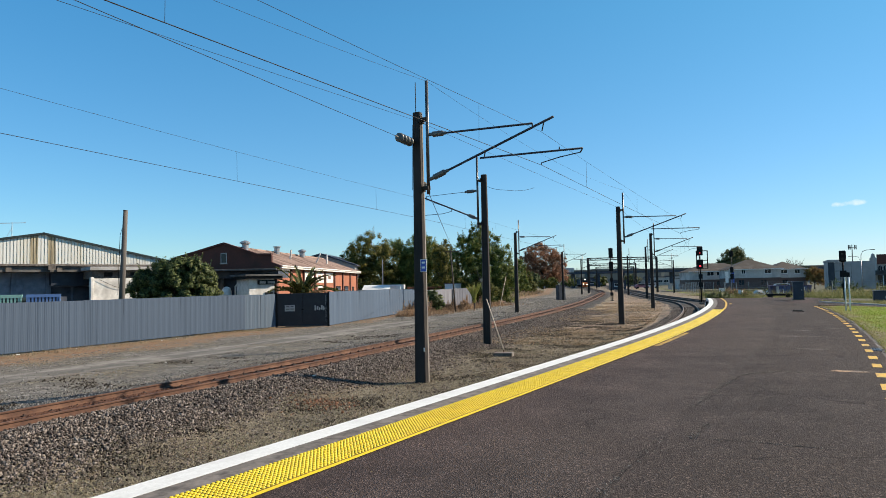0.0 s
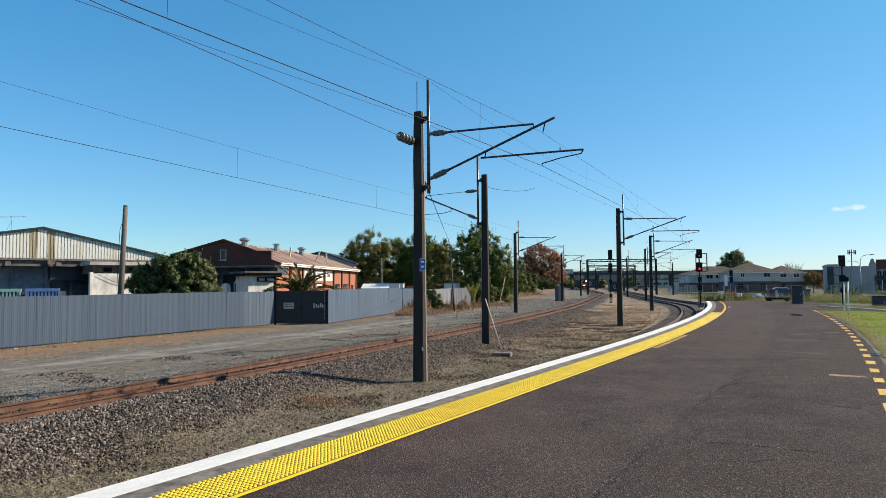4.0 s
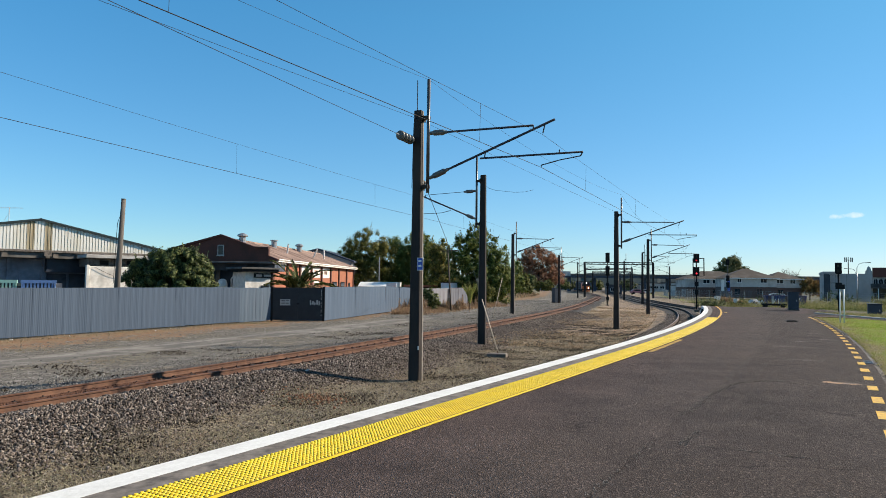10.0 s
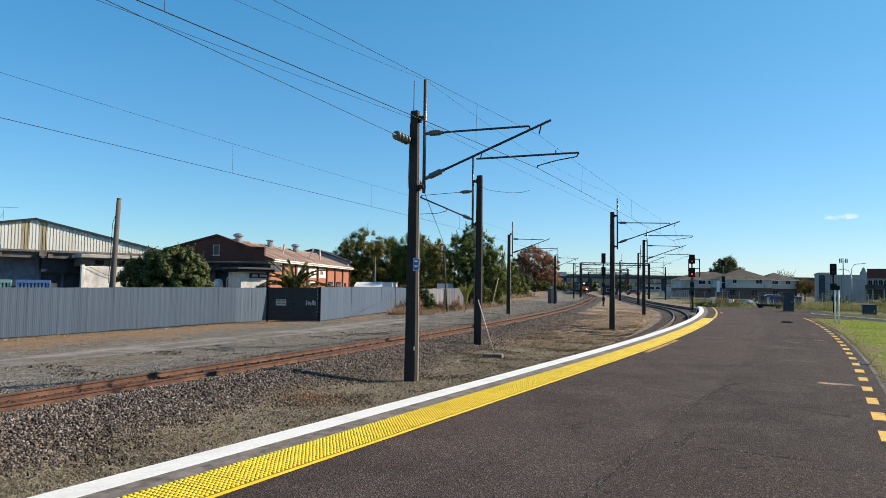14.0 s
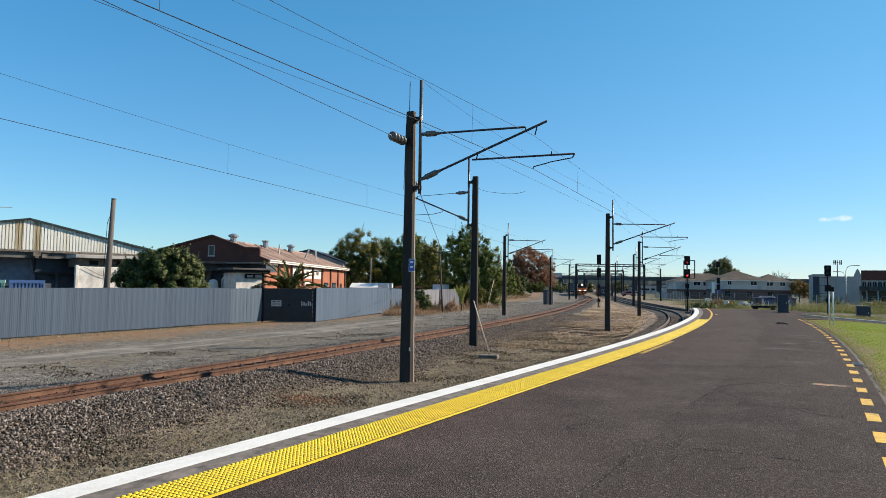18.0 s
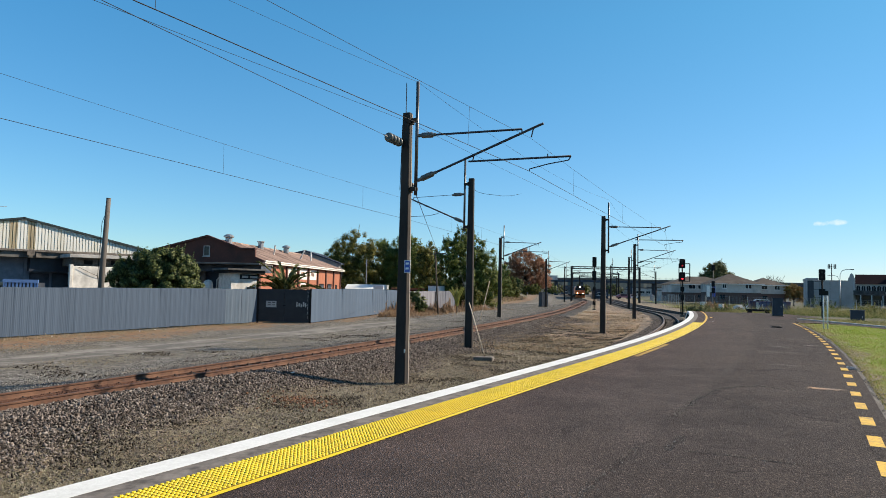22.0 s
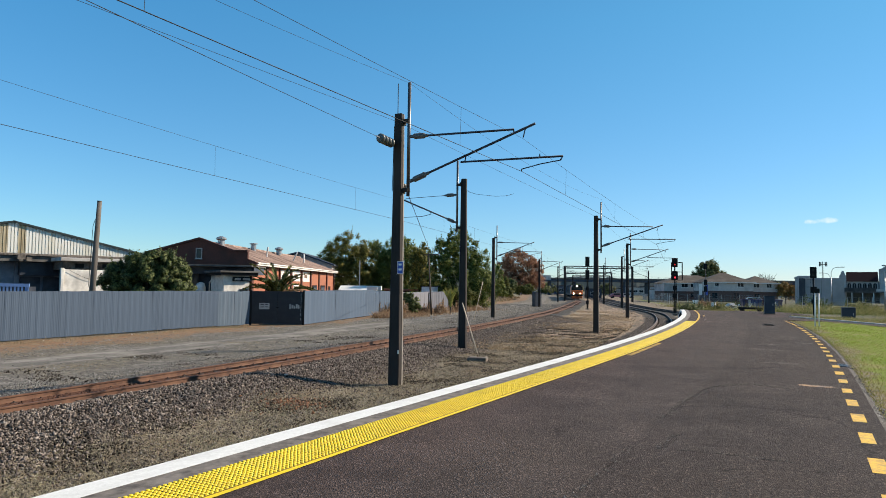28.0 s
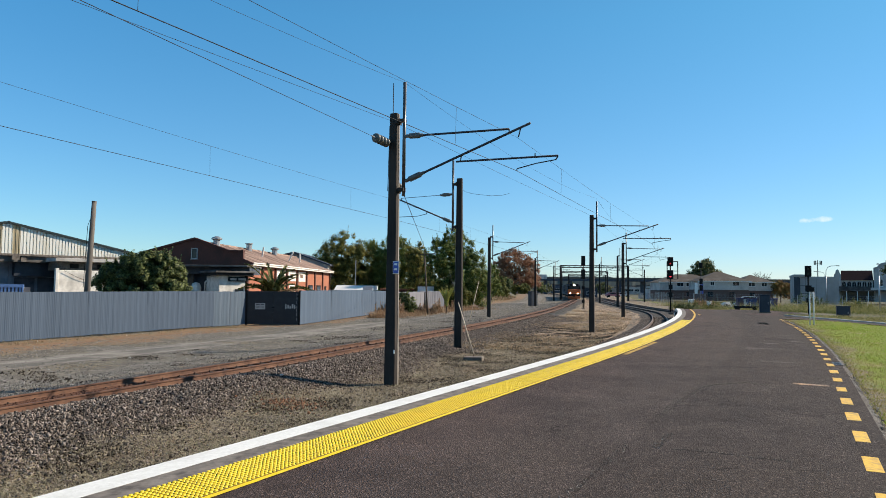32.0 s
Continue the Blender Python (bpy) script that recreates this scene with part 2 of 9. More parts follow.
CONCRETE_DARK = mat("concrete_dark", (0.031, 0.0284, 0.0258), (0.0189, 0.0172, 0.0163), 6, 0.95, spec=0.05, bump=0.3, c3=(0.0155, 0.0146, 0.0138), s3=1.0)
WHITE_LINE = mat("white_line_paint", (0.658, 0.658, 0.639), (0.564, 0.564, 0.545), 30, 0.7, bump=0.15, c3=(0.376, 0.367, 0.348), s3=3.0, amount=0.16)
YELLOW = mat("yellow_paint", (0.725, 0.53, 0.00372), (0.642, 0.46, 0.00372), 14, 0.6, bump=0.1, c3=(0.391, 0.27, 0.0279), s3=2.0, amount=0.12, vary=0.06)
# darker yellow for the tile base between the domes
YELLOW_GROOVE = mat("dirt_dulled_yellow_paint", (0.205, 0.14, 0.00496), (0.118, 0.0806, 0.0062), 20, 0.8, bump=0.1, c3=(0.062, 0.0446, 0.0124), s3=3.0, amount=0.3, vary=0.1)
YELLOW_OLD = mat("yellow_paint_worn", (0.741, 0.437, 0.0285), (0.475, 0.285, 0.038), 22, 0.7, bump=0.2, c3=(0.19, 0.142, 0.076), s3=6, amount=0.3, vary=0.1)
RUST = mat("rusted_steel", (0.0989, 0.043, 0.0224), (0.055, 0.0249, 0.0155), 9, 0.85, bump=0.3, c3=(0.133, 0.0654, 0.037), s3=2.0)
RAIL_HEAD = mat("rail_head_steel", (0.172, 0.112, 0.0817), (0.129, 0.086, 0.0645), 12, 0.5, metal=0.3, c3=(0.224, 0.172, 0.138), s3=2)
RAIL_DARK = mat("rail_dark_brown", (0.0731, 0.0473, 0.0361), (0.043, 0.0292, 0.0232), 9, 0.85, bump=0.3)
CLIP = mat("dark_rail_clip", (0.0301, 0.0172, 0.0129), (0.0189, 0.012, 0.00946), 12, 0.9)
SLEEPER = mat("rust_stained_sleeper", (0.114, 0.0522, 0.0323), (0.0712, 0.0342, 0.0228), 9, 0.95, bump=0.4)
MAST = mat("mast_dark_steel", (0.0338, 0.0268, 0.0232), (0.0204, 0.0169, 0.0148), 5, 0.75, spec=0.25, bump=0.25, stretch=(1, 1, 0.25), c3=(0.0774, 0.0598, 0.0493), s3=1.5, amount=0.3)
FLANGE = mat("worn_sunlit_flange", (0.255, 0.225, 0.195), (0.15, 0.128, 0.109), 5, 0.7, bump=0.2, stretch=(1, 1, 0.25), c3=(0.09, 0.075, 0.0638), s3=1.2, amount=0.3)
GALV = mat("galvanised_steel", (0.361, 0.361, 0.361), (0.284, 0.288, 0.292), 10, 0.45, metal=0.7, bump=0.1)
TUBE = mat("weathered_tube", (0.044, 0.047, 0.062), (0.03, 0.032, 0.044), 10, 0.6, spec=0.3, bump=0.1)
INSUL = mat("grey_brown_porcelain", (0.129, 0.125, 0.12), (0.086, 0.0826, 0.0791), 6, 0.4)
PALE_TUBE = mat("dull_grey_tube", (0.103, 0.0989, 0.0989), (0.0688, 0.0671, 0.0671), 8, 0.35, metal=0.6, c3=(0.138, 0.129, 0.129), s3=2)
INSUL_GREY = mat("grey_porcelain", (0.109, 0.113, 0.109), (0.08, 0.0819, 0.08), 6, 0.4)
WIRE = mat("copper_wire_dark", (0.0215, 0.0206, 0.0215), (0.0155, 0.0146, 0.0155), 3, 0.7, spec=0.3)
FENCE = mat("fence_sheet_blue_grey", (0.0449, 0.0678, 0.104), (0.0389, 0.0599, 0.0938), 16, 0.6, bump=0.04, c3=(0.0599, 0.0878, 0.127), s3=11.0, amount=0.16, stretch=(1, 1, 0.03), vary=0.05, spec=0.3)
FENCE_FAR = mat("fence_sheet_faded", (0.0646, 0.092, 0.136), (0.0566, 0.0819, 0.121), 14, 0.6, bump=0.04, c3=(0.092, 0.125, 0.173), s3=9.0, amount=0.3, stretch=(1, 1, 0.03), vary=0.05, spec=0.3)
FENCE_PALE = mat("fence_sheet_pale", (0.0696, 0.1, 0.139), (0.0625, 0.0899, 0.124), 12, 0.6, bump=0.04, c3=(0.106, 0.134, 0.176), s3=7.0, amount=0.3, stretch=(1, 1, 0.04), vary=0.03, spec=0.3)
FENCE_WEATHERED = mat("fence_sheet_weathered_grey", (0.2, 0.2, 0.225), (0.14, 0.142, 0.165), 5, 0.75, bump=0.1, c3=(0.09, 0.086, 0.095), s3=2.0, amount=0.35, stretch=(1, 1, 0.1), vary=0.1, spec=0.25)
GATE = mat("gate_dark_navy", (0.0101, 0.0118, 0.0168), (0.00728, 0.00839, 0.0123), 4, 0.6, c3=(0.0168, 0.0185, 0.0224), s3=2)
BLACK = mat("black_paint", (0.012, 0.012, 0.0129), (0.0172, 0.0172, 0.0172), 8, 0.85, spec=0.15)
NAVY = mat("navy_cabinet", (0.0189, 0.0258, 0.043), (0.0138, 0.0189, 0.031), 5, 0.5, c3=(0.0301, 0.0387, 0.0559), s3=2)
WHITE_SHEET = mat("white_sheet_metal", (0.756, 0.745, 0.693), (0.651, 0.64, 0.578), 2.5, 0.55, c3=(0.525, 0.462, 0.315), s3=0.9, amount=0.2, stretch=(1.6, 1.6, 0.06))
TAN_SHEET = mat("brown_streaked_translucent_sheet", (0.5, 0.42, 0.27), (0.2, 0.15, 0.085), 3.5, 0.6, c3=(0.62, 0.56, 0.42), s3=2.2, amount=0.4, stretch=(2.5, 2.5, 0.08))
GREEN_TRIM = mat("dark_green_flashing", (0.00688, 0.0206, 0.0241), (0.00516, 0.0155, 0.0189), 3, 0.6)
DARK_WALL = mat("dark_blue_grey_blockwall", (0.0667, 0.0828, 0.113), (0.0414, 0.0517, 0.0713), 2.2, 0.9, bump=0.2, spec=0.2, c3=(0.103, 0.121, 0.149), s3=0.7, amount=0.35)
FASCIA = mat("stained_grey_fascia", (0.136, 0.129, 0.122), (0.0748, 0.0714, 0.068), 2.4, 0.85, c3=(0.0408, 0.0381, 0.0354), s3=0.9, amount=0.5)
CREAM = mat("stained_cream_render", (0.777, 0.745, 0.693), (0.588, 0.557, 0.514), 3, 0.9, bump=0.2, c3=(0.378, 0.357, 0.326), s3=0.8, amount=0.4)
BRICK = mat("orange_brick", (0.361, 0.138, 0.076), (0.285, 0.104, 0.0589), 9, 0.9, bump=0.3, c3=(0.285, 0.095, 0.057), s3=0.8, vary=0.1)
# brown brick; on the workshop's gable the darker tone carries its shade
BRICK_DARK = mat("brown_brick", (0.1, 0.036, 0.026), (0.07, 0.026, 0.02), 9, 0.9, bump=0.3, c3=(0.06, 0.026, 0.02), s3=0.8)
ROOF_IRON = mat("pink_faded_roof_iron", (0.337, 0.241, 0.197), (0.197, 0.132, 0.106), 2.2, 0.8, spec=0.2, c3=(0.11, 0.0731, 0.0621), s3=0.9, amount=0.6, stretch=(0.15, 1, 1), vary=0.16)
ROOF_BROWN = mat("brown_tile_roof", (0.086, 0.0731, 0.0628), (0.0645, 0.0542, 0.0464), 3, 0.9, spec=0.15, bump=0.3, c3=(0.107, 0.0946, 0.0843), s3=0.5)
ROOF_DARK = mat("dark_maroon_roof", (0.0292, 0.0156, 0.0182), (0.0195, 0.0111, 0.013), 3, 0.95, spec=0.05)
HOUSE_WHITE = mat("pale_weatherboard", (0.543, 0.514, 0.485), (0.466, 0.441, 0.417), 2, 0.8, c3=(0.301, 0.281, 0.272), s3=0.4)
HOUSE_BASE = mat("brown_brick_base", (0.13, 0.08, 0.065), (0.1, 0.06, 0.05), 4, 0.9)
WAREHOUSE = mat("blue_grey_panel", (0.359, 0.335, 0.328), (0.312, 0.292, 0.285), 1, 0.8, c3=(0.257, 0.242, 0.234), s3=0.3)
# darker stucco; on the main wall it paints the facade's shade
STUCCO_DARK = mat("dark_and_shaded_stucco", (0.091, 0.0805, 0.077), (0.049, 0.0434, 0.042), 2, 0.9, c3=(0.035, 0.0308, 0.0294), s3=0.6)
STUCCO = mat("pale_stucco", (0.42, 0.41, 0.4), (0.36, 0.35, 0.34), 2, 0.9, c3=(0.28, 0.27, 0.26), s3=0.4)
TRIM_WHITE = mat("white_trim", (0.75, 0.75, 0.73), (0.66, 0.66, 0.64), 5, 0.6)
WINDOW = glass("window_glass")
TIMBER = mat("weathered_timber_pole", (0.124, 0.11, 0.0963), (0.0688, 0.0597, 0.0527), 6, 0.9, bump=0.4, stretch=(1, 1, 0.1), c3=(0.165, 0.151, 0.132), s3=0.6)
TIMBER_PALE = mat("pale_wood", (0.43, 0.361, 0.267), (0.361, 0.292, 0.215), 6, 0.85, stretch=(1, 1, 0.2))
BARK = mat("bark", (0.0946, 0.0731, 0.0559), (0.0602, 0.0473, 0.0361), 8, 0.95, bump=0.5)
ORANGE = mat("orange_locomotive_paint", (0.62, 0.12, 0.018), (0.52, 0.1, 0.016), 2, 0.45, c3=(0.36, 0.075, 0.02), s3=0.8, amount=0.3)
WAGON = mat("dark_wagon_steel", (0.0602, 0.0645, 0.0731), (0.043, 0.0464, 0.0516), 2, 0.7)
CONTAINER_BLUE = mat("dull_blue_container", (0.0344, 0.0473, 0.0731), (0.0258, 0.0361, 0.0585), 2, 0.7)
CONTAINER_GREEN = mat("pale_green_container", (0.3, 0.52, 0.45), (0.26, 0.46, 0.4), 2, 0.6)
CONTAINER_PALE = mat("blue_box_paint", (0.14, 0.25, 0.5), (0.11, 0.2, 0.42), 2, 0.6, c3=(0.2, 0.3, 0.52), s3=0.6)
PURPLE = mat("purple_painted_steel", (0.043, 0.0344, 0.0946), (0.0344, 0.0275, 0.0774), 2, 0.6, c3=(0.086, 0.0688, 0.172), s3=1)
MAROON = mat("maroon_panel_paint", (0.085, 0.036, 0.05), (0.05, 0.024, 0.036), 2, 0.7, c3=(0.12, 0.08, 0.09), s3=1)
PANEL_BLUE = mat("blue_panel_paint", (0.06, 0.085, 0.2), (0.042, 0.06, 0.14), 2, 0.7, c3=(0.1, 0.12, 0.22), s3=1)
BLUE_SIGN = mat("blue_sign_face", (0.04, 0.09, 0.4), (0.035, 0.08, 0.36), 4, 0.4)
RED_LAMP = glow("red_signal_lamp", (1.0, 0.03, 0.05), 1.5)
RED_DIM = glow("dim_red_signal_lamp", (0.7, 0.02, 0.03), 0.35)
HEADLIGHT = glow("headlight_lens", (1.0, 0.8, 0.58), 19.0)
HEADLIGHT_LOW = glow("ditch_light_lens", (1.0, 0.7, 0.42), 15.0)
LEAF_GREEN = island_mat("green_leaf", [(0.013, 0.022, 0.005), (0.064, 0.1, 0.021), (0.152, 0.19, 0.037), (0.3, 0.3, 0.07)], rough=0.6, spec=0.25, trans=0.34)
LEAF_OLIVE = island_mat("olive_leaf", [(0.014, 0.018, 0.005), (0.07, 0.082, 0.018), (0.17, 0.165, 0.034), (0.4, 0.3, 0.06)], rough=0.6, spec=0.25, trans=0.36)
LEAF_HEDGE = island_mat("hedge_leaf", [(0.0108, 0.018, 0.0054), (0.0405, 0.0594, 0.0153), (0.108, 0.135, 0.0378), (0.225, 0.243, 0.081)], rough=0.55, spec=0.3, trans=0.3)
LEAF_RED = island_mat("russet_leaf", [(0.115, 0.0529, 0.0345), (0.241, 0.115, 0.0667), (0.368, 0.178, 0.103), (0.414, 0.27, 0.172)], rough=0.7, spec=0.2, trans=0.4)
LEAF_AUTUMN = island_mat("orange_autumn_leaf", [(0.138, 0.0688, 0.0258), (0.258, 0.146, 0.0516), (0.172, 0.146, 0.043), (0.361, 0.224, 0.086)], rough=0.7, spec=0.2, trans=0.4)
LEAF_PINE = island_mat("dark_conifer_needle", [(0.047, 0.0612, 0.0281), (0.106, 0.117, 0.047), (0.2, 0.188, 0.0704)], trans=0.15)
LEAF_PALM = island_mat("palm_leaflet", [(0.012, 0.018, 0.006), (0.036, 0.05, 0.014), (0.085, 0.098, 0.028), (0.19, 0.17, 0.06)], rough=0.6, spec=0.15, trans=0.3)
BLUE_WALL = mat("blue_grey_block_wall", (0.241, 0.28, 0.36), (0.16, 0.192, 0.251), 2, 0.9, bump=0.2, spec=0.2, c3=(0.1, 0.116, 0.15), s3=0.6, amount=0.4)
LEAF_YUCCA = island_mat("yellow_green_spike_leaf", [(0.159, 0.187, 0.0396), (0.297, 0.327, 0.0692), (0.445, 0.435, 0.118), (0.396, 0.297, 0.129)], rough=0.6, spec=0.3, trans=0.4)
LEAF_DRY = island_mat("dry_stalk", [(0.138, 0.0806, 0.0484), (0.253, 0.156, 0.0922), (0.38, 0.247, 0.15), (0.438, 0.334, 0.208)], trans=0.35)
LEAF_BUSH = island_mat("bush_leaf", [(0.0207, 0.0299, 0.00805), (0.069, 0.0839, 0.0196), (0.138, 0.144, 0.0322), (0.241, 0.218, 0.0575)], rough=0.62, spec=0.22, trans=0.38)
FADED_TAN = mat("faded_tan_paint", (0.558, 0.329, 0.157), (0.208, 0.149, 0.104), 14, 0.9, bump=0.2, c3=(0.122, 0.0992, 0.0871), s3=3.0, amount=0.4)
WORN_YELLOW = mat("scuffed_yellow_stain", (0.516, 0.31, 0.0172), (0.12, 0.086, 0.043), 4, 0.85, bump=0.2, c3=(0.0688, 0.0533, 0.043), s3=1.4, amount=0.2)
STONES_PALE = island_mat("yard_gravel_stone", [(0.075, 0.071, 0.066), (0.13, 0.124, 0.115), (0.19, 0.182, 0.17), (0.27, 0.26, 0.243)], rough=0.95, spec=0.15)
STONES_RUST = island_mat("rust_stained_stone", [(0.0427, 0.0209, 0.0142), (0.0855, 0.0399, 0.0247), (0.123, 0.0589, 0.0361)], rough=0.92)
STONES_DARK = island_mat("dark_clod", [(0.012, 0.01, 0.008), (0.028, 0.023, 0.018), (0.055, 0.046, 0.036), (0.12, 0.105, 0.085)], rough=0.95, spec=0.1)
STONES_ORANGE = island_mat("orange_rusted_stone", [(0.0967, 0.0443, 0.0258), (0.193, 0.0887, 0.0484), (0.274, 0.137, 0.0769)], rough=0.95)
STONES = island_mat("ballast_stone", [(0.019, 0.0155, 0.0135), (0.06, 0.049, 0.042), (0.122, 0.1, 0.087), (0.188, 0.157, 0.138), (0.27, 0.235, 0.208)], rough=0.95, spec=0.15)
BLADES_DRY = island_mat("dry_grass_blade", [(0.163, 0.125, 0.0731), (0.241, 0.189, 0.116), (0.344, 0.284, 0.185), (0.189, 0.163, 0.086)], trans=0.35)
STRAW = island_mat("straw_litter", [(0.02, 0.017, 0.012), (0.06, 0.051, 0.034), (0.16, 0.138, 0.088), (0.27, 0.238, 0.155), (0.38, 0.345, 0.24), (0.13, 0.085, 0.05)], trans=0.15)
GRASS_GREY = island_mat("grey_green_dry_grass", [(0.09, 0.09, 0.055), (0.19, 0.185, 0.115), (0.29, 0.275, 0.18), (0.38, 0.35, 0.24)], trans=0.2)
TUFTS = island_mat("dry_tuft_blade", [(0.069, 0.0552, 0.0414), (0.193, 0.145, 0.0897), (0.373, 0.248, 0.138), (0.524, 0.4, 0.248), (0.276, 0.152, 0.0828)], trans=0.2)
BLADES_GREEN = island_mat("lawn_blade", [(0.085, 0.15, 0.009), (0.145, 0.23, 0.015), (0.215, 0.295, 0.023), (0.32, 0.33, 0.05)], trans=0.45)
LAWN_DRY = island_mat("yellowed_lawn_blade", [(0.19, 0.155, 0.05), (0.3, 0.25, 0.09), (0.42, 0.35, 0.145), (0.16, 0.18, 0.035)], trans=0.3)
BLADES_LUSH = island_mat("lush_weed_blade", [(0.035, 0.055, 0.014), (0.075, 0.1, 0.026), (0.13, 0.15, 0.04), (0.22, 0.21, 0.07)], trans=0.3)
BLADES_WEED = island_mat("rank_weed_blade", [(0.0963, 0.125, 0.0385), (0.174, 0.183, 0.0626), (0.279, 0.241, 0.0963), (0.366, 0.308, 0.155)], trans=0.3)

# ---- mesh helpers ----
def mesh_ob(name, verts, faces, material, parent=None, label="", smooth=False):
    me = bpy.data.meshes.new(name)
    me.from_pydata([tuple(v) for v in verts], [], [tuple(f) for f in faces])
    me.materials.append(material)
    if smooth:
        me.shade_smooth()
    ob = new(name, me)
    if parent is not None:
        ob.parent = parent
    if label:
        ob["label"] = label
    return ob


def part(name, bm, material, parent=None, label="", smooth=False):
    me = bpy.data.meshes.new(name)
    bm.normal_update()
    bm.to_mesh(me)
    bm.free()
    me.materials.append(material)
    if smooth:
        me.shade_smooth()
    ob = new(name, me)
    if parent is not None:
        ob.parent = parent
    if label:
        ob["label"] = label
    return ob


def share(ob, m, parent=None):
    """One more object on the same mesh."""
    c = new(ob.name.split(".")[0], ob.data)
    c.parent = parent if parent is not None else ob.parent
    c.matrix_basis = m
    return c


def root(name, m=None, label="", category="", group=""):
    e = new(name)
    e.empty_display_size = 0.2
    if m is not None:
        e.matrix_basis = m
    return tagged(e, label, category, group)


def box(bm, x0, x1, y0, y1, z0, z1, bevel=0.0, taper=1.0):
    """A box between the given bounds; taper scales its top about the middle."""
    cx, cy = (x0 + x1) / 2, (y0 + y1) / 2
    v = []
    for z, k in ((z0, 1.0), (z1, taper)):
        for x, y in ((x0, y0), (x1, y0), (x1, y1), (x0, y1)):
            v.append(bm.verts.new((cx + (x - cx) * k, cy + (y - cy) * k, z)))
    f = [bm.faces.new([v[i] for i in q]) for q in ((3, 2, 1, 0), (4, 5, 6, 7), (0, 1, 5, 4), (1, 2, 6, 5), (2, 3, 7, 6), (3, 0, 4, 7))]
    if bevel:
        es = {e for q in f for e in q.edges}
        bmesh.ops.bevel(bm, geom=list(es), offset=bevel, segments=1, affect="EDGES", profile=0.5)
    return bm


def boxes(*specs, bevel=0.0):
    bm = bmesh.new()
    for s in specs:
        box(bm, *s, bevel=bevel)
    return bm


def tube(bm, p0, p1, r0, r1=None, seg=8, caps=True):
    p0, p1 = Vector(p0), Vector(p1)
    r1 = r0 if r1 is None else r1
    d = (p1 - p0).normalized()
    a = d.orthogonal().normalized()
    b = d.cross(a)
    rings = []
    for p, r in ((p0, r0), (p1, r1)):
        rings.append([bm.verts.new(p + (a * math.cos(t) + b * math.sin(t)) * r) for t in [2 * math.pi * i / seg for i in range(seg)]])
    for i in range(seg):
        j = (i + 1) % seg
        bm.faces.new((rings[0][i], rings[0][j], rings[1][j], rings[1][i]))
    if caps:
        bm.faces.new(rings[0][::-1])
        bm.faces.new(rings[1])
    return bm


def tubes(*specs, seg=8):
    bm = bmesh.new()
    for s in specs:
        tube(bm, *s, seg=seg)
    return bm


def polytube(points, r, seg=5):
    """Vertices and faces of a round bar along the points."""
    P = np.array(points, float)
    d = np.gradient(P, axis=0)
    d /= np.linalg.norm(d, axis=1)[:, None]
    ref = np.where(np.abs(d[:, 2:3]) > 0.9, np.array([[1.0, 0, 0]]), np.array([[0, 0, 1.0]]))
    a = np.cross(d, ref)
    a /= np.linalg.norm(a, axis=1)[:, None]
    b = np.cross(d, a)
    V, F = [], []
    for k in range(seg):
        t = 2 * math.pi * k / seg
        V.append(P + r * (a * math.cos(t) + b * math.sin(t)))
    V = np.stack(V, 1).reshape(-1, 3)
    for i in range(len(P) - 1):
        for k in range(seg):
            j = (k + 1) % seg
            F.append((i * seg + k, i * seg + j, (i + 1) * seg + j, (i + 1) * seg + k))
    return V, F


def lathe(bm, profile, seg=12, m=None):
    """Turns (radius, z) pairs round the z axis."""
    m = m or Matrix.Identity(4)
    rings = []
    for r, z in profile:
        rings.append([bm.verts.new(m @ Vector((r * math.cos(2 * math.pi * i / seg), r * math.sin(2 * math.pi * i / seg), z))) for i in range(seg)])
    for a, b in zip(rings, rings[1:]):
        for i in range(seg):
            j = (i + 1) % seg
            bm.faces.new((a[i], a[j], b[j], b[i]))
    bm.faces.new(rings[0][::-1])
    bm.faces.new(rings[-1])
    return bm


def prism(bm, outline, y0, y1):
    """Extrudes an (x, z) outline from y0 to y1."""
    a = [bm.verts.new((x, y0, z)) for x, z in outline]
    b = [bm.verts.new((x, y1, z)) for x, z in outline]
    bm.faces.new(a)
    bm.faces.new(b[::-1])
    for i in range(len(outline)):
        j = (i + 1) % len(outline)
        bm.faces.new((a[j], a[i], b[i], b[j]))
    return bm


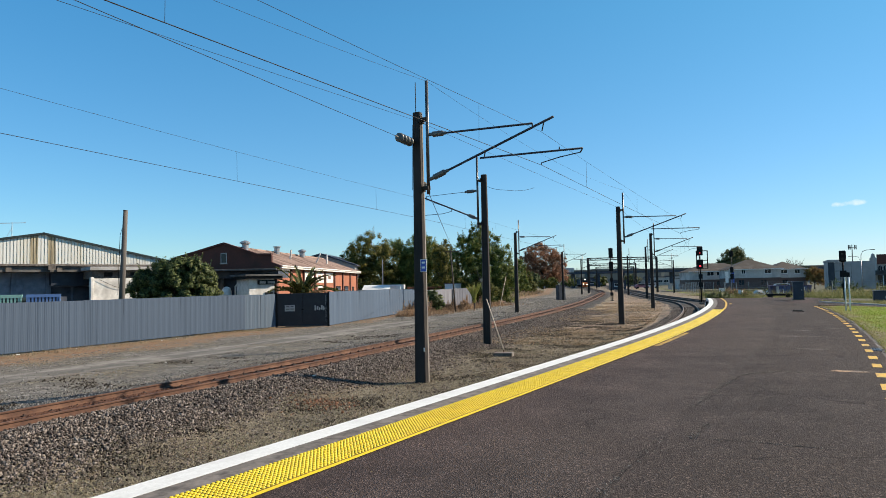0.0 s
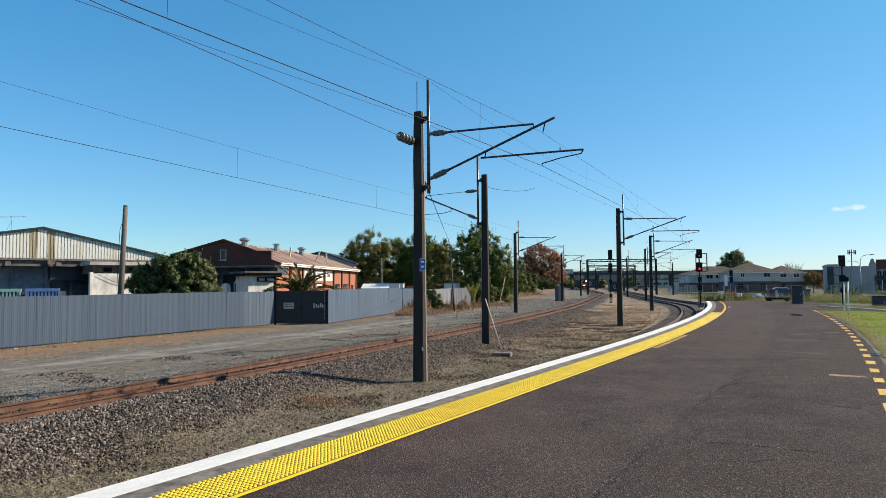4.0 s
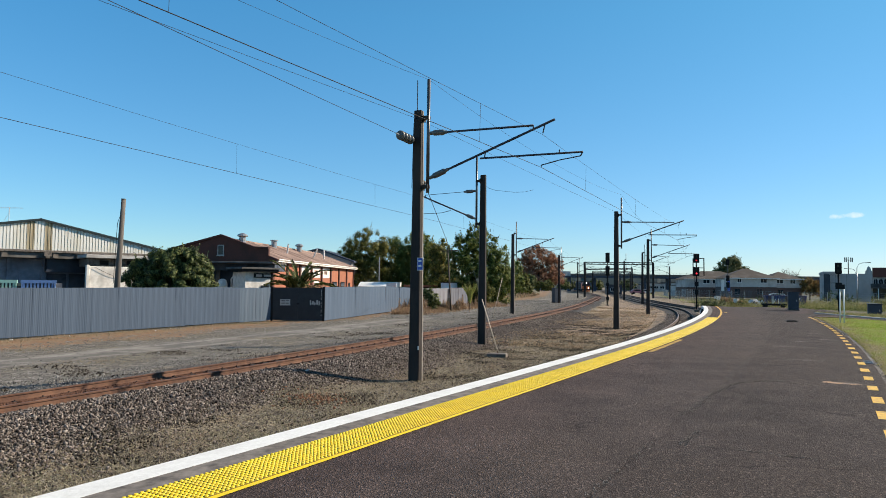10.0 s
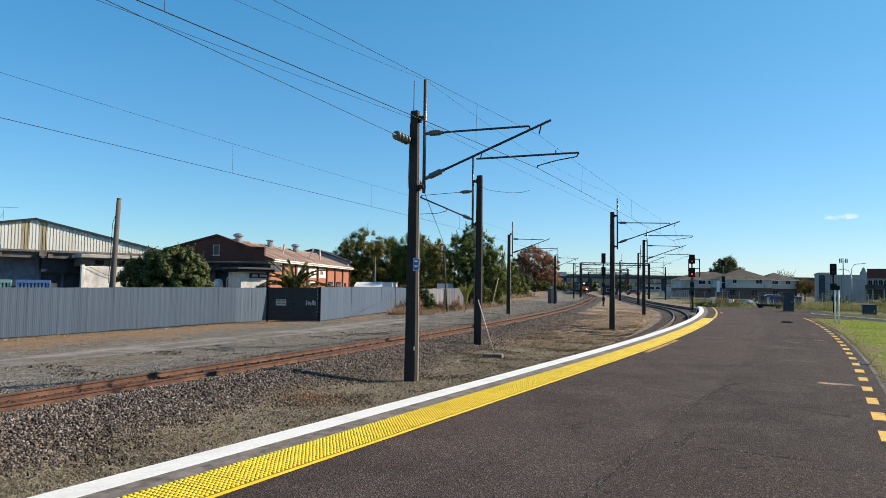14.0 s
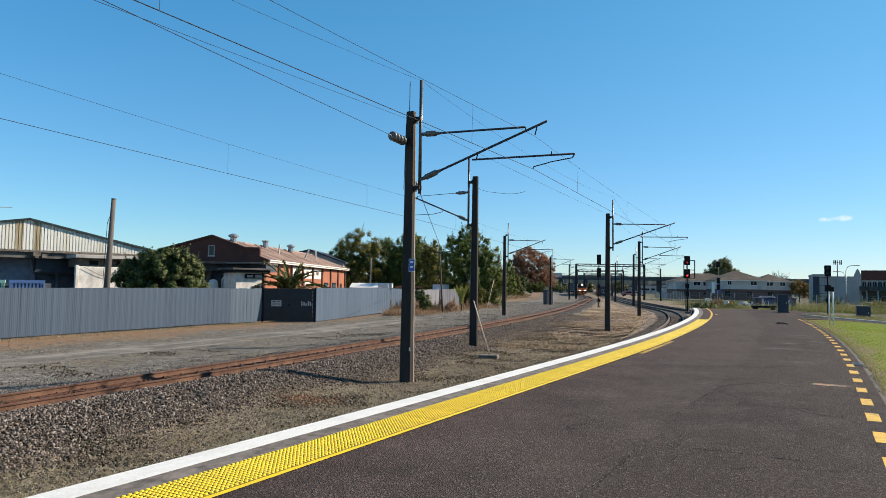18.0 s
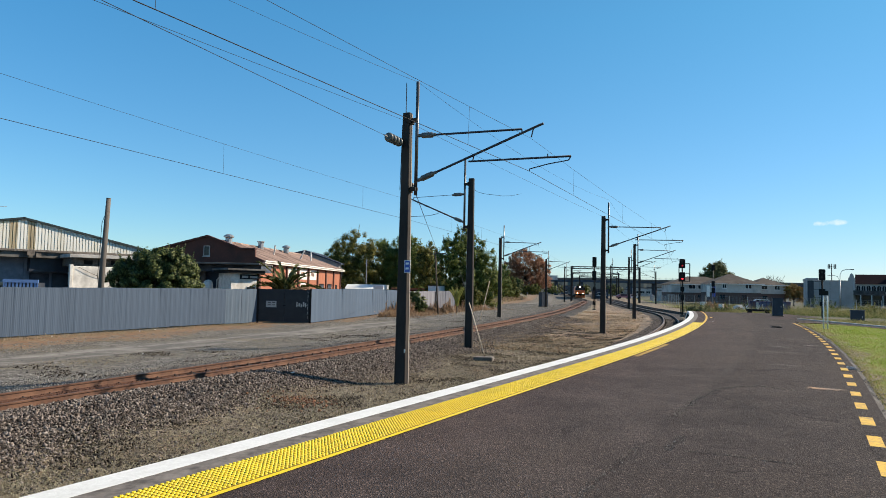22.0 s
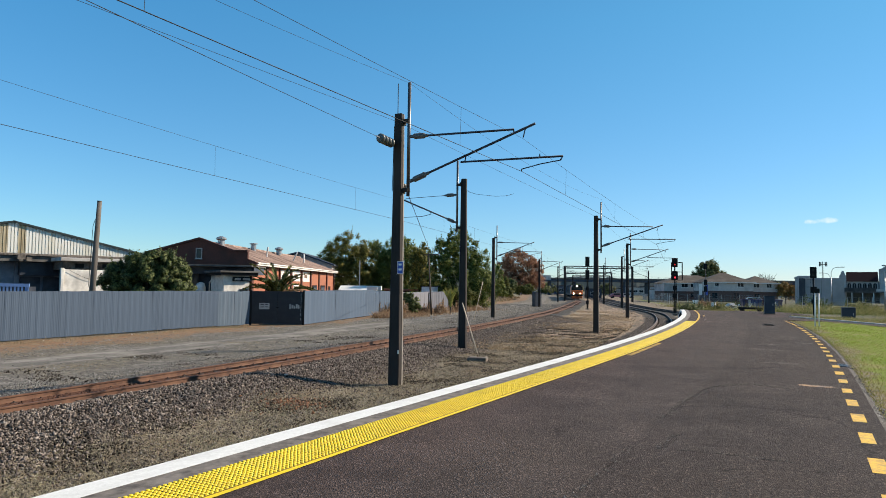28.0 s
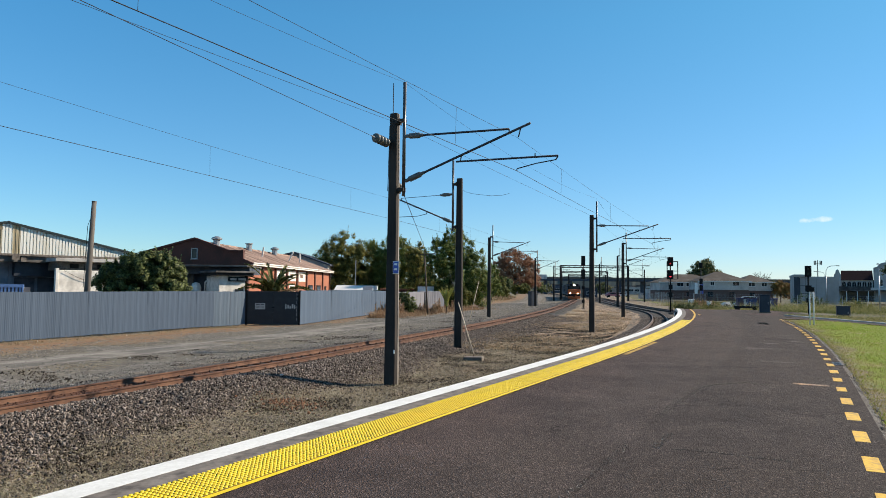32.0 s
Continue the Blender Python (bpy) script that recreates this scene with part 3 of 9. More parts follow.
# ---- the lines of the place: headings in degrees from +y, by distance along ----
class Line:
    def __init__(self, x, y, turns, back=60.0, length=520.0, step=0.5):
        s = np.arange(-back, length, step)
        th = np.radians(np.interp(s, [t[0] for t in turns], [t[1] for t in turns]))
        mid = (th[1:] + th[:-1]) / 2
        X = np.concatenate([[0], np.cumsum(np.sin(mid)) * step])
        Y = np.concatenate([[0], np.cumsum(np.cos(mid)) * step])
        X += x - np.interp(0, s, X)
        Y += y - np.interp(0, s, Y)
        self.s, self.X, self.Y, self.th = s, X, Y, th

    def at(self, s, off=0.0):
        th = np.interp(s, self.s, self.th)
        return np.interp(s, self.s, self.X) + off * np.cos(th), np.interp(s, self.s, self.Y) - off * np.sin(th)

    def heading(self, s):
        return np.interp(s, self.s, self.th)

    def by_y(self, y):
        return np.interp(y, self.Y, self.s)

    def place(self, s, off=0.0, z=0.0):
        x, y = self.at(s, off)
        return pose(float(x), float(y), z, rz=-math.degrees(float(self.heading(s))))

    def offset(self, px, py):
        """Signed distance to the right of the line, and the distance along, for arrays of points."""
        s = np.interp(py, self.Y, self.s)
        for _ in range(4):
            th = np.interp(s, self.s, self.th)
            dx, dy = px - np.interp(s, self.s, self.X), py - np.interp(s, self.s, self.Y)
            s = np.clip(s + dx * np.sin(th) + dy * np.cos(th), self.s[0], self.s[-1])
        th = np.interp(s, self.s, self.th)
        dx, dy = px - np.interp(s, self.s, self.X), py - np.interp(s, self.s, self.Y)
        return dx * np.cos(th) - dy * np.sin(th), s


LEFT = Line(-11.17, 8.01, [(4.2, 21.86), (90.8, 13.17), (136, 12.8), (160, 9.3), (200, 8.0), (300, 7.0)])      # middle of the rusty track
RIGHT = Line(-2.681, 8.541, [(7.7, 27.8), (51.5, 17.6), (64, 14.5), (78, 7.0), (100.9, 8.4), (125.9, 9.8)])      # middle of the platform track
EDGE = Line(-6.21, -0.79, [(17.6, 27.8), (61.4, 17.6), (84, 11.7)])                    # the platform's edge
THIRD = Line(25.3, 66.0, [(0, 5.0), (11.5, 5.5), (41, 8.6), (71, 9.8)], back=0.0)                  # middle of the track beyond the platform end
PLAT_Z, RAIL_TOP, YARD_Z = 0.8, 0.0, -0.38
RAMP0, RAMP1 = float(EDGE.by_y(58.0)), float(EDGE.by_y(61.5))


def step_to(x, a, b):
    t = np.clip((x - a) / (b - a), 0, 1)
    return t * t * (3 - 2 * t)


def wobble(x, y, f, seed=0.0):
    return (np.sin(x * f + 1.3 * np.sin(y * f * 0.7 + seed)) + np.sin(y * f * 1.17 + 1.7 * np.sin(x * f * 0.6 + 2 * seed)) + np.sin((x + y) * f * 0.53 + seed)) / 3


def ground_height(x, y):
    dl, sl = LEFT.offset(x, y)
    dr, _ = RIGHT.offset(x, y)
    de, se = EDGE.offset(x, y)
    near = 1 - step_to(y, 140, 260)
    z = np.full_like(x, YARD_Z) + 0.03 * wobble(x, y, 0.5) + 0.015 * wobble(x, y, 1.9, 1)
    # heaped shoulder of the rusty track, sleepers' bed, and the flatter shoulder on the yard side
    crest = np.interp(dl, [-4.6, -2.0, -1.0, -0.45, 0.45, 1.0, 1.7, 2.2, 3.6, 4.4], [0, 0.16, 0.22, 0.215, 0.215, 0.235, 0.4, 0.38, 0.06, 0.0])
    flat = np.interp(dl, [-4.6, -2.0, -1.0, -0.45, 0.45, 1.0, 1.7, 2.2, 3.0], [0, 0.16, 0.22, 0.215, 0.215, 0.235, 0.18, 0.09, 0.0])
    far = step_to(sl, 15, 27)
    z = z + (crest * (1 - far) + flat * far) * near
    bed = np.interp(np.abs(dr), [0, 1.4, 2.6], [0.23, 0.23, 0.0])
    z = np.maximum(z, YARD_Z + bed * near)
    dt, st = THIRD.offset(x, y)
    z = np.maximum(z, YARD_Z + np.interp(np.abs(dt), [0, 1.4, 2.6], [0.23, 0.23, 0.0]) * near * (st > 0.5))
    # low earth bank behind the far end of the yard
    z = z + 1.55 * step_to(-dl, 15.2, 20.0) * step_to(y, 106, 138) * (1 - step_to(y, 230, 290)) * (dl < 0)
    # the raised land behind the platform
    rise = step_to(de, 4.6, 5.9) * (1 - step_to(se, 60, 84))
    z = z + rise * (PLAT_Z - 0.035 - YARD_Z) + 0.025 * wobble(x, y, 0.35, 3) * step_to(de, 6, 9)
    return z


# ---- ground ----
def axis(core0, core1, step, far, grow):
    a = list(np.arange(core0, core1 + 1e-6, step))
    d = step
    while a[-1] < far:
        d *= grow
        a.append(a[-1] + d)
    d = step
    while a[0] > -far:
        d *= grow
        a.insert(0, a[0] - d)
    return np.array(a)


def build_ground():
    xs, ys = axis(-24, 30, 0.3, 3000, 1.14), axis(2, 72, 0.3, 3000, 1.06)
    gx, gy = np.meshgrid(xs, ys)
    z = ground_height(gx.ravel(), gy.ravel())
    V = np.stack([gx.ravel(), gy.ravel(), z], 1)
    nx, ny = len(xs), len(ys)
    i = np.arange(nx - 1)[None, :] + np.arange(ny - 1)[:, None] * nx
    F = np.stack([i, i + 1, i + nx + 1, i + nx], 2).reshape(-1, 4)
    me = bpy.data.meshes.new("ground")
    me.from_pydata(V.tolist(), [], F.tolist())
    me.shade_smooth()
    x, y = V[:, 0], V[:, 1]
    dl, sl = LEFT.offset(x, y)
    dr, sr = RIGHT.offset(x, y)
    de, se = EDGE.offset(x, y)
    n = wobble(x, y, 0.9, 2) * 0.5 + wobble(x, y, 2.7, 5) * 0.35
    stone = np.maximum((1 - step_to(dl + n * 0.5, 2.7 - 1.1 * step_to(sl, 45, 65), 4.1 - 1.7 * step_to(sl, 45, 65))) * step_to(dl, -3.0, -2.0), 1 - step_to(np.abs(dr) + n * 0.3, 1.25, 1.9))
    dt, st = THIRD.offset(x, y)
    stone = np.maximum(stone, (1 - step_to(np.abs(dt) + n * 0.3, 1.6, 2.4)) * (st > 0.5))
    road = step_to(dl + n * 0.3, -10.6, -9.6) * (1 - step_to(dl + n * 0.3, -8.2, -6.9)) * 0.9
    yard = (1 - step_to(dl, -3.6, -2.0)) * step_to(dl, -17.6, -15.6)
    green = step_to(de + 0.7 * n, 5.8, 6.8)
    russet = 0.92 * (1 - step_to(np.abs(dl + 14.8 + n * 1.9), 1.3, 2.9)) + (1 - step_to(np.abs(dl - 6.1 + n), 0.1, 0.9)) * step_to(n, 0.1, 0.35) * 0.6
    for name, val in (("stone", stone), ("road", road), ("yard", yard), ("green", green), ("russet", np.clip(russet, 0, 1)), ("lot", np.maximum(step_to(de, 6.5, 7.5) * np.maximum(step_to(x, 22.1, 22.6), step_to(y, 40, 43)), 0.78 * step_to(-dl, 14.6, 16.4) * step_to(y, 100, 114) * (1 - step_to(y, 230, 290)) * (dl < 0))),
                      ("sand", 0.95 * step_to(y, 15, 40) * step_to(dl, 2.0, 3.4) * (1 - step_to(de, -1.0, 0.5)) * (1 - step_to(y, 170, 240))), ("rustbed", (1 - step_to(np.abs(dl), 0.5, 0.75)) * (1 - step_to(sl, 130, 200))), ("dust", 0.5 * np.exp(-((dl + 9.35 + 0.25 * n) / 0.3) ** 2) + 0.44 * np.exp(-((dl + 7.75 + 0.25 * n) / 0.3) ** 2))):
        at = me.attributes.new(name, "FLOAT", "POINT")
        at.data.foreach_set("value", np.clip(val, 0, 1).astype(np.float32))
    me.materials.append(ground_mat())
    return tagged(new("ground", me), "gravel yard and dry grass strips between the tracks", "ground", kind="structure")


def ground_mat():
    m = bpy.data.materials.new("ground_soil_gravel")
    m.use_nodes = True
    n, l = m.node_tree.nodes, m.node_tree.links
    b = n["Principled BSDF"]
    b.inputs["Roughness"].default_value, b.inputs["Specular IOR Level"].default_value = 0.95, 0.2
    co = n.new("ShaderNodeTexCoord")

    def noisy(scale, lo, hi, c1, c2, detail=6, lo_r=0.6):
        t = n.new("ShaderNodeTexNoise")
        t.inputs["Scale"].default_value, t.inputs["Detail"].default_value, t.inputs["Roughness"].default_value = scale, detail, lo_r
        l.new(co.outputs["Object"], t.inputs["Vector"])
        r = n.new("ShaderNodeMapRange")
        r.inputs[1].default_value, r.inputs[2].default_value = lo, hi
        l.new(t.outputs[0], r.inputs[0])
        x = n.new("ShaderNodeMixRGB")
        for k, c in ((1, c1), (2, c2)):
            if isinstance(c, tuple):
                x.inputs[k].default_value = (*c, 1)
            else:
                l.new(c, x.inputs[k])
        l.new(r.outputs[0], x.inputs[0])
        return x.outputs[0]

    def speckle(scale, c_dark, c_mid, c_light):
        v = n.new("ShaderNodeTexVoronoi")
        v.inputs["Scale"].default_value = scale
        l.new(co.outputs["Object"], v.inputs["Vector"])
        rp = n.new("ShaderNodeValToRGB")
        e = rp.color_ramp.elements
        e.new(0.5)
        for i, (p, c) in enumerate(((0.1, c_dark), (0.5, c_mid), (0.95, c_light))):
            e[i].position, e[i].color = p, (*c, 1)
        sp = n.new("ShaderNodeSeparateColor")
        l.new(v.outputs["Color"], sp.inputs[0])
        l.new(sp.outputs[0], rp.inputs[0])
        return rp.outputs[0], v.outputs["Distance"]

    def masked(base, over, attr, edge=0.35):
        a = n.new("ShaderNodeAttribute")
        a.attribute_name = attr
        t = n.new("ShaderNodeTexNoise")
        t.inputs["Scale"].default_value, t.inputs["Detail"].default_value = 3.2, 6
        l.new(co.outputs["Object"], t.inputs["Vector"])
        ad = n.new("ShaderNodeMath")
        ad.operation = "ADD"
        l.new(a.outputs["Fac"], ad.inputs[0])
        l.new(t.outputs[0], ad.inputs[1])
        r = n.new("ShaderNodeMapRange")
        r.inputs[1].default_value, r.inputs[2].default_value = 1.0 - edge / 2, 1.0 + edge / 2
        l.new(ad.outputs[0], r.inputs[0])
        x = n.new("ShaderNodeMixRGB")
        l.new(r.outputs[0], x.inputs[0])
        l.new(base, x.inputs[1])
        l.new(over, x.inputs[2])
        return x.outputs[0]

    soil = noisy(22, 0.4, 0.6, (0.315, 0.248, 0.168), (0.09, 0.073, 0.054))
    litter, _ = speckle(46, (0.03, 0.026, 0.021), (0.168, 0.138, 0.1), (0.4, 0.342, 0.245))
    soil = noisy(1.7, 0.4, 0.58, soil, litter)
    soil = noisy(0.8, 0.48, 0.64, soil, noisy(24, 0.4, 0.6, (0.22, 0.187, 0.142), (0.08, 0.069, 0.056)))
    soil = noisy(0.33, 0.52, 0.66, soil, noisy(17, 0.38, 0.62, (0.225, 0.162, 0.105), (0.105, 0.08, 0.058)))
    soil = noisy(2.4, 0.5, 0.64, soil, noisy(30, 0.4, 0.6, (0.085, 0.066, 0.05), (0.028, 0.024, 0.02)), 8, 0.7)
    soil = noisy(1.3, 0.56, 0.66, soil, noisy(26, 0.4, 0.6, (0.228, 0.144, 0.0874), (0.106, 0.0722, 0.0471)), 8, 0.7)
    yard, _ = speckle(17, (0.0588, 0.0539, 0.049), (0.167, 0.152, 0.132), (0.353, 0.328, 0.294))
    yard = noisy(0.45, 0.42, 0.6, yard, noisy(26, 0.4, 0.6, (0.225, 0.196, 0.137), (0.0882, 0.0784, 0.0608)))
    yard = noisy(2.6, 0.4, 0.62, yard, noisy(14, 0.4, 0.6, (0.127, 0.113, 0.096), (0.049, 0.0441, 0.0392)))
    road = noisy(30, 0.35, 0.65, (0.147, 0.135, 0.12), (0.0833, 0.0764, 0.0686))
    road = noisy(0.6, 0.46, 0.62, road, noisy(30, 0.35, 0.65, (0.255, 0.235, 0.206), (0.167, 0.152, 0.132)))
    # ground under the ballast, darkened to paint shade into gaps between stones
    stone, _ = speckle(19, (0.016, 0.014, 0.013), (0.038, 0.034, 0.031), (0.1, 0.09, 0.082))
    green = noisy(14, 0.35, 0.65, (0.155, 0.2, 0.018), (0.11, 0.155, 0.012))
    green = noisy(0.8, 0.5, 0.66, green, noisy(18, 0.35, 0.65, (0.26, 0.215, 0.09), (0.17, 0.145, 0.055)))
    russet = noisy(2.2, 0.4, 0.6, noisy(7, 0.38, 0.62, (0.27, 0.135, 0.068), (0.12, 0.07, 0.042)), noisy(9, 0.38, 0.62, (0.24, 0.19, 0.125), (0.1, 0.082, 0.062)), 8, 0.7)
    sand = noisy(6, 0.42, 0.58, (0.52, 0.385, 0.25), (0.2, 0.152, 0.11))
    sand = noisy(0.5, 0.45, 0.62, sand, noisy(12, 0.38, 0.62, (0.46, 0.285, 0.175), (0.17, 0.12, 0.088)))
    dust = noisy(24, 0.35, 0.65, (0.353, 0.328, 0.289), (0.235, 0.216, 0.186))
    sand = noisy(1.5, 0.42, 0.56, sand, noisy(5, 0.4, 0.6, (0.105, 0.085, 0.067), (0.055, 0.046, 0.038)), 9, 0.75)
    yard = noisy(1.1, 0.48, 0.62, yard, noisy(16, 0.4, 0.6, (0.132, 0.116, 0.0941), (0.0637, 0.0568, 0.049)), 9, 0.72)
    lot = noisy(9, 0.38, 0.62, (0.112, 0.103, 0.0516), (0.043, 0.0464, 0.0241))
    lot = noisy(0.3, 0.46, 0.6, lot, noisy(9, 0.38, 0.62, (0.163, 0.142, 0.112), (0.0774, 0.0688, 0.0559)))
    c = masked(soil, yard, "yard")
    c = masked(c, road, "road", 0.5)
    c = masked(c, dust, "dust", 0.6)
    c = masked(c, russet, "russet", 0.5)
    c = masked(c, sand, "sand", 0.6)
    c = masked(c, stone, "stone", 0.3)
    c = masked(c, noisy(20, 0.38, 0.62, (0.12, 0.055, 0.034), (0.06, 0.03, 0.02)), "rustbed", 0.5)
    c = masked(c, green, "green")
    c = masked(c, lot, "lot")
    l.new(c, b.inputs["Base Color"])
    bp = n.new("ShaderNodeBump")
    bp.inputs["Strength"].default_value, bp.inputs["Distance"].default_value = 0.7, 0.04
    t = n.new("ShaderNodeTexNoise")
    t.inputs["Scale"].default_value, t.inputs["Detail"].default_value = 22, 6
    l.new(co.outputs["Object"], t.inputs["Vector"])
    l.new(t.outputs[0], bp.inputs["Height"])
    l.new(bp.outputs[0], b.inputs["Normal"])
    return m


build_ground()


# ---- platform ----
def ribbon(name, line, s0, s1, offs, zf, material, step=0.5, label="", category="", kind="structure", parent=None):
    """A sheet along a line between s0 and s1 across the offsets; zf(s, off) gives its height."""
    ss = np.linspace(s0, s1, max(2, int((s1 - s0) / step) + 1))
    V, F = [], []
    k = len(offs)
    for s in ss:
        for o in offs:
            oo = o(s) if callable(o) else o
            x, y = line.at(s, oo)
            V.append((float(x), float(y), zf(s, oo)))
    for i in range(len(ss) - 1):
        for j in range(k - 1):
            a = i * k + j
            F.append((a, a + 1, a + k + 1, a + k))
    ob = mesh_ob(name, V, F, material, parent)
    return tagged(ob, label, category, kind=kind) if parent is None else ob


def plat_z(s):
    return PLAT_Z - (PLAT_Z - 0.05) * max(0.0, min(1.0, (s - RAMP0) / (RAMP1 - RAMP0)))


S_END = RAMP1
S_LAWN = 46.5


def back(s):
    """The back of the asphalt, which widens towards the access path."""
    return 5.9 + 2.6 * float(step_to(s, S_LAWN, S_LAWN + 7))


ribbon("platform", EDGE, -30, S_END, [0.14, 0.3, 0.6, 1.2, 3.0, 4.6, back, lambda s: back(s) + 0.02], lambda s, o: plat_z(s) - (0.35 if o > back(s) else 0) + 0.012 * math.sin(o * 1.1 + s * 0.13),
       ASPHALT, label="dark worn asphalt platform surface with fine cracks", category="platform")
pf = bpy.data.objects["platform"].data
at = pf.attributes.new("across", "FLOAT", "POINT")
at.data.foreach_set("value", EDGE.offset(np.array([v.co.x for v in pf.vertices]), np.array([v.co.y for v in pf.vertices]))[0].astype(np.float32))
ribbon("platform_wall", EDGE, -30, S_END, [0.13, 0.13], lambda s, o: 0, CONCRETE_DARK, label="dark concrete wall under the platform edge", category="platform wall")
ob = bpy.data.objects["platform_wall"]
for i, v in enumerate(ob.data.vertices):
    if i % 2:
        v.co.z = -0.6
    else:
        v.co.z = plat_z(-30 + (S_END + 30) * (i // 2) / (len(ob.data.vertices) // 2 - 1)) - 0.02


def slab_strip(name, o0, o1, lift, thick, material, s0, s1, label, category, step=0.5):
    ss = np.linspace(s0, s1, int((s1 - s0) / step) + 1)
    V, F = [], []
    for s in ss:
        z = plat_z(s) + lift
        for o, zz in ((o0, z - thick), (o0, z), (o1, z), (o1, z - thick)):
            x, y = EDGE.at(s, o)
            V.append((float(x), float(y), zz))
    for i in range(len(ss) - 1):
        for j in range(3):
            a = i * 4 + j
            F.append((a, a + 4, a + 5, a + 1))
    F += [(0, 1, 2, 3), tuple(len(V) - k for k in (1, 2, 3, 4))]
    return tagged(mesh_ob(name, V, F, material), label, category, kind="structure")


slab_strip("platform_coping", 0.095, 0.385, 0.022, 0.2, WHITE_LINE, -30, S_END, "white painted concrete coping along the platform edge", "coping")
slab_strip("concrete_strip", 0.387, 0.64, 0.02, 0.1, CONCRETE, -30, RAMP0 + 1, "bare grey concrete strip beside the white edge", "concrete strip")

# tactile paving: square yellow tiles with rows of domes
TILE = 0.3


def tile_mesh(n):
    V, F = [], []
    h = TILE / 2 - 0.002

    def quad_ring(cx, cy, r0, r1, z0, z1, k):
        a = len(V)
        for r, z in ((r0, z0), (r1, z1)):
            for i in range(k):
                t = 2 * math.pi * (i + 0.5) / k
                V.append((cx + r * math.cos(t), cy + r * math.sin(t), z))
        for i in range(k):
            j = (i + 1) % k
            F.append((a + i, a + j, a + k + j, a + k + i))
        F.append(tuple(a + k + i for i in range(k)))

    for z, s in ((0.0, h), (0.012, h)):
        V.extend([(-s, -s, z), (s, -s, z), (s, s, z), (-s, s, z)])
    F.extend([(4, 5, 6, 7), (0, 1, 5, 4), (1, 2, 6, 5), (2, 3, 7, 6), (3, 0, 4, 7)])
    for i in range(n):
        for j in range(n):
            quad_ring(-h + (i + 0.5) * 2 * h / n, -h + (j + 0.5) * 2 * h / n, 0.4 * 2 * h / n, 0.28 * 2 * h / n, 0.012, 0.023, 8)
    me = bpy.data.meshes.new("tactile_tile")
    me.from_pydata(V, [], F)
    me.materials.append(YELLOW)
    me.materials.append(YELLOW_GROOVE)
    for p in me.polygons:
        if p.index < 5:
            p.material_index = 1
    return me


def build_tactile():
    holder = tagged(new("tactile_paving"), "bright yellow tactile warning strip of domed tiles", "tactile paving", kind="structure")
    me = tile_mesh(6)
    S0, S1 = 4.5, float(EDGE.by_y(36.3))
    count = int((S1 - S0) / TILE)
    V, F = [], []
    base_v = np.array([v.co for v in me.vertices])
    base_f = [tuple(p.vertices) for p in me.polygons]
    for i in range(count):
        for j in range(2):
            m = EDGE.place(S0 + (i + 0.5) * TILE, 0.645 + (j + 0.5) * 0.25, PLAT_Z + 0.008)
            m = m @ Matrix.Diagonal((0.833, 1, 1, 1))
            if i < 150:
                o = new("tile", me)
                o.parent = holder
                o.matrix_basis = m
            else:
                a = len(V)
                V.extend((np.array(m.to_3x3()) @ base_v.T).T + np.array(m.translation))
                F.extend([tuple(a + k for k in f) for f in base_f])
    if V:
        r = mesh_ob("far_tiles", V, F, YELLOW, holder)
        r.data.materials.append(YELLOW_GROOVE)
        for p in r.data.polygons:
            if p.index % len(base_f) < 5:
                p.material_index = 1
        r["kind"] = "stuff"
    ribbon("yellow_border", EDGE, S0 - 30, S1, [1.147, 1.205], lambda s, o: plat_z(s) + 0.016, YELLOW, label="solid yellow painted line", category="line marking")
    ribbon("yellow_line_far", EDGE, S1, RAMP1 - 3, [1.12, 1.23], lambda s, o: plat_z(s) + 0.016, YELLOW_OLD, label="thin yellow line round the platform end", category="line marking")


build_tactile()


def flat_mark(name, line, s0, s1, o0, o1, z, material, parent=None, label="", category="", group=""):
    V = []
    for s, o in ((s0, o0), (s0, o1), (s1, o1), (s1, o0)):
        x, y = line.at(s, o)
        V.append((float(x), float(y), z))
    V += [(x, y, z - 0.004) for x, y, z in V]
    ob = mesh_ob(name, V, [(0, 1, 2, 3), (1, 0, 4, 5), (2, 1, 5, 6), (3, 2, 6, 7), (0, 3, 7, 4)], material, parent)
    return tagged(ob, label, category, group) if label else ob


def build_dashes():
    s = float(EDGE.offset(np.array([4.01]), np.array([6.33]))[1][0]) - 1.352 * 6
    i = 0
    while True:
        x, y = EDGE.at(s, 5.7)
        if y > 38:
            break
        L = 0.31 if y < 10 else 0.27
        k = 0.07 if i % 4 else 0.076
        flat_mark("yellow_dash", EDGE, s - L, s + L, 5.68 - k, 5.68 + k, PLAT_Z + 0.012, YELLOW_OLD,
                  label="worn yellow painted dash along the back of the platform", category="line marking", group="yellow dashes")
        s += 1.352
        i += 1


build_dashes()
ribbon("verge", EDGE, -30, S_LAWN, [5.89, 5.95, lambda s: 6.06 + 0.02 * math.sin(s * 1.7) + 0.015 * math.sin(s * 4.3), lambda s: 6.1 + 0.02 * math.sin(s * 1.7) + 0.02 * math.sin(s * 4.3)], lambda s, o: PLAT_Z - 0.006 - 0.05 * (o - 5.89) / 0.2 + 0.006 * math.sin(s * 3.1 + o * 9), ASPHALT_OLD, 0.25, "crumbled grey edging between asphalt and lawn", "verge")
def asphalt_z(s, o):
    k = [0.14, 0.3, 0.6, 1.2, 3.0, 4.6, 5.9]
    return plat_z(s) + float(np.interp(o, k, [0.012 * math.sin(q * 1.1 + s * 0.13) for q in k]))


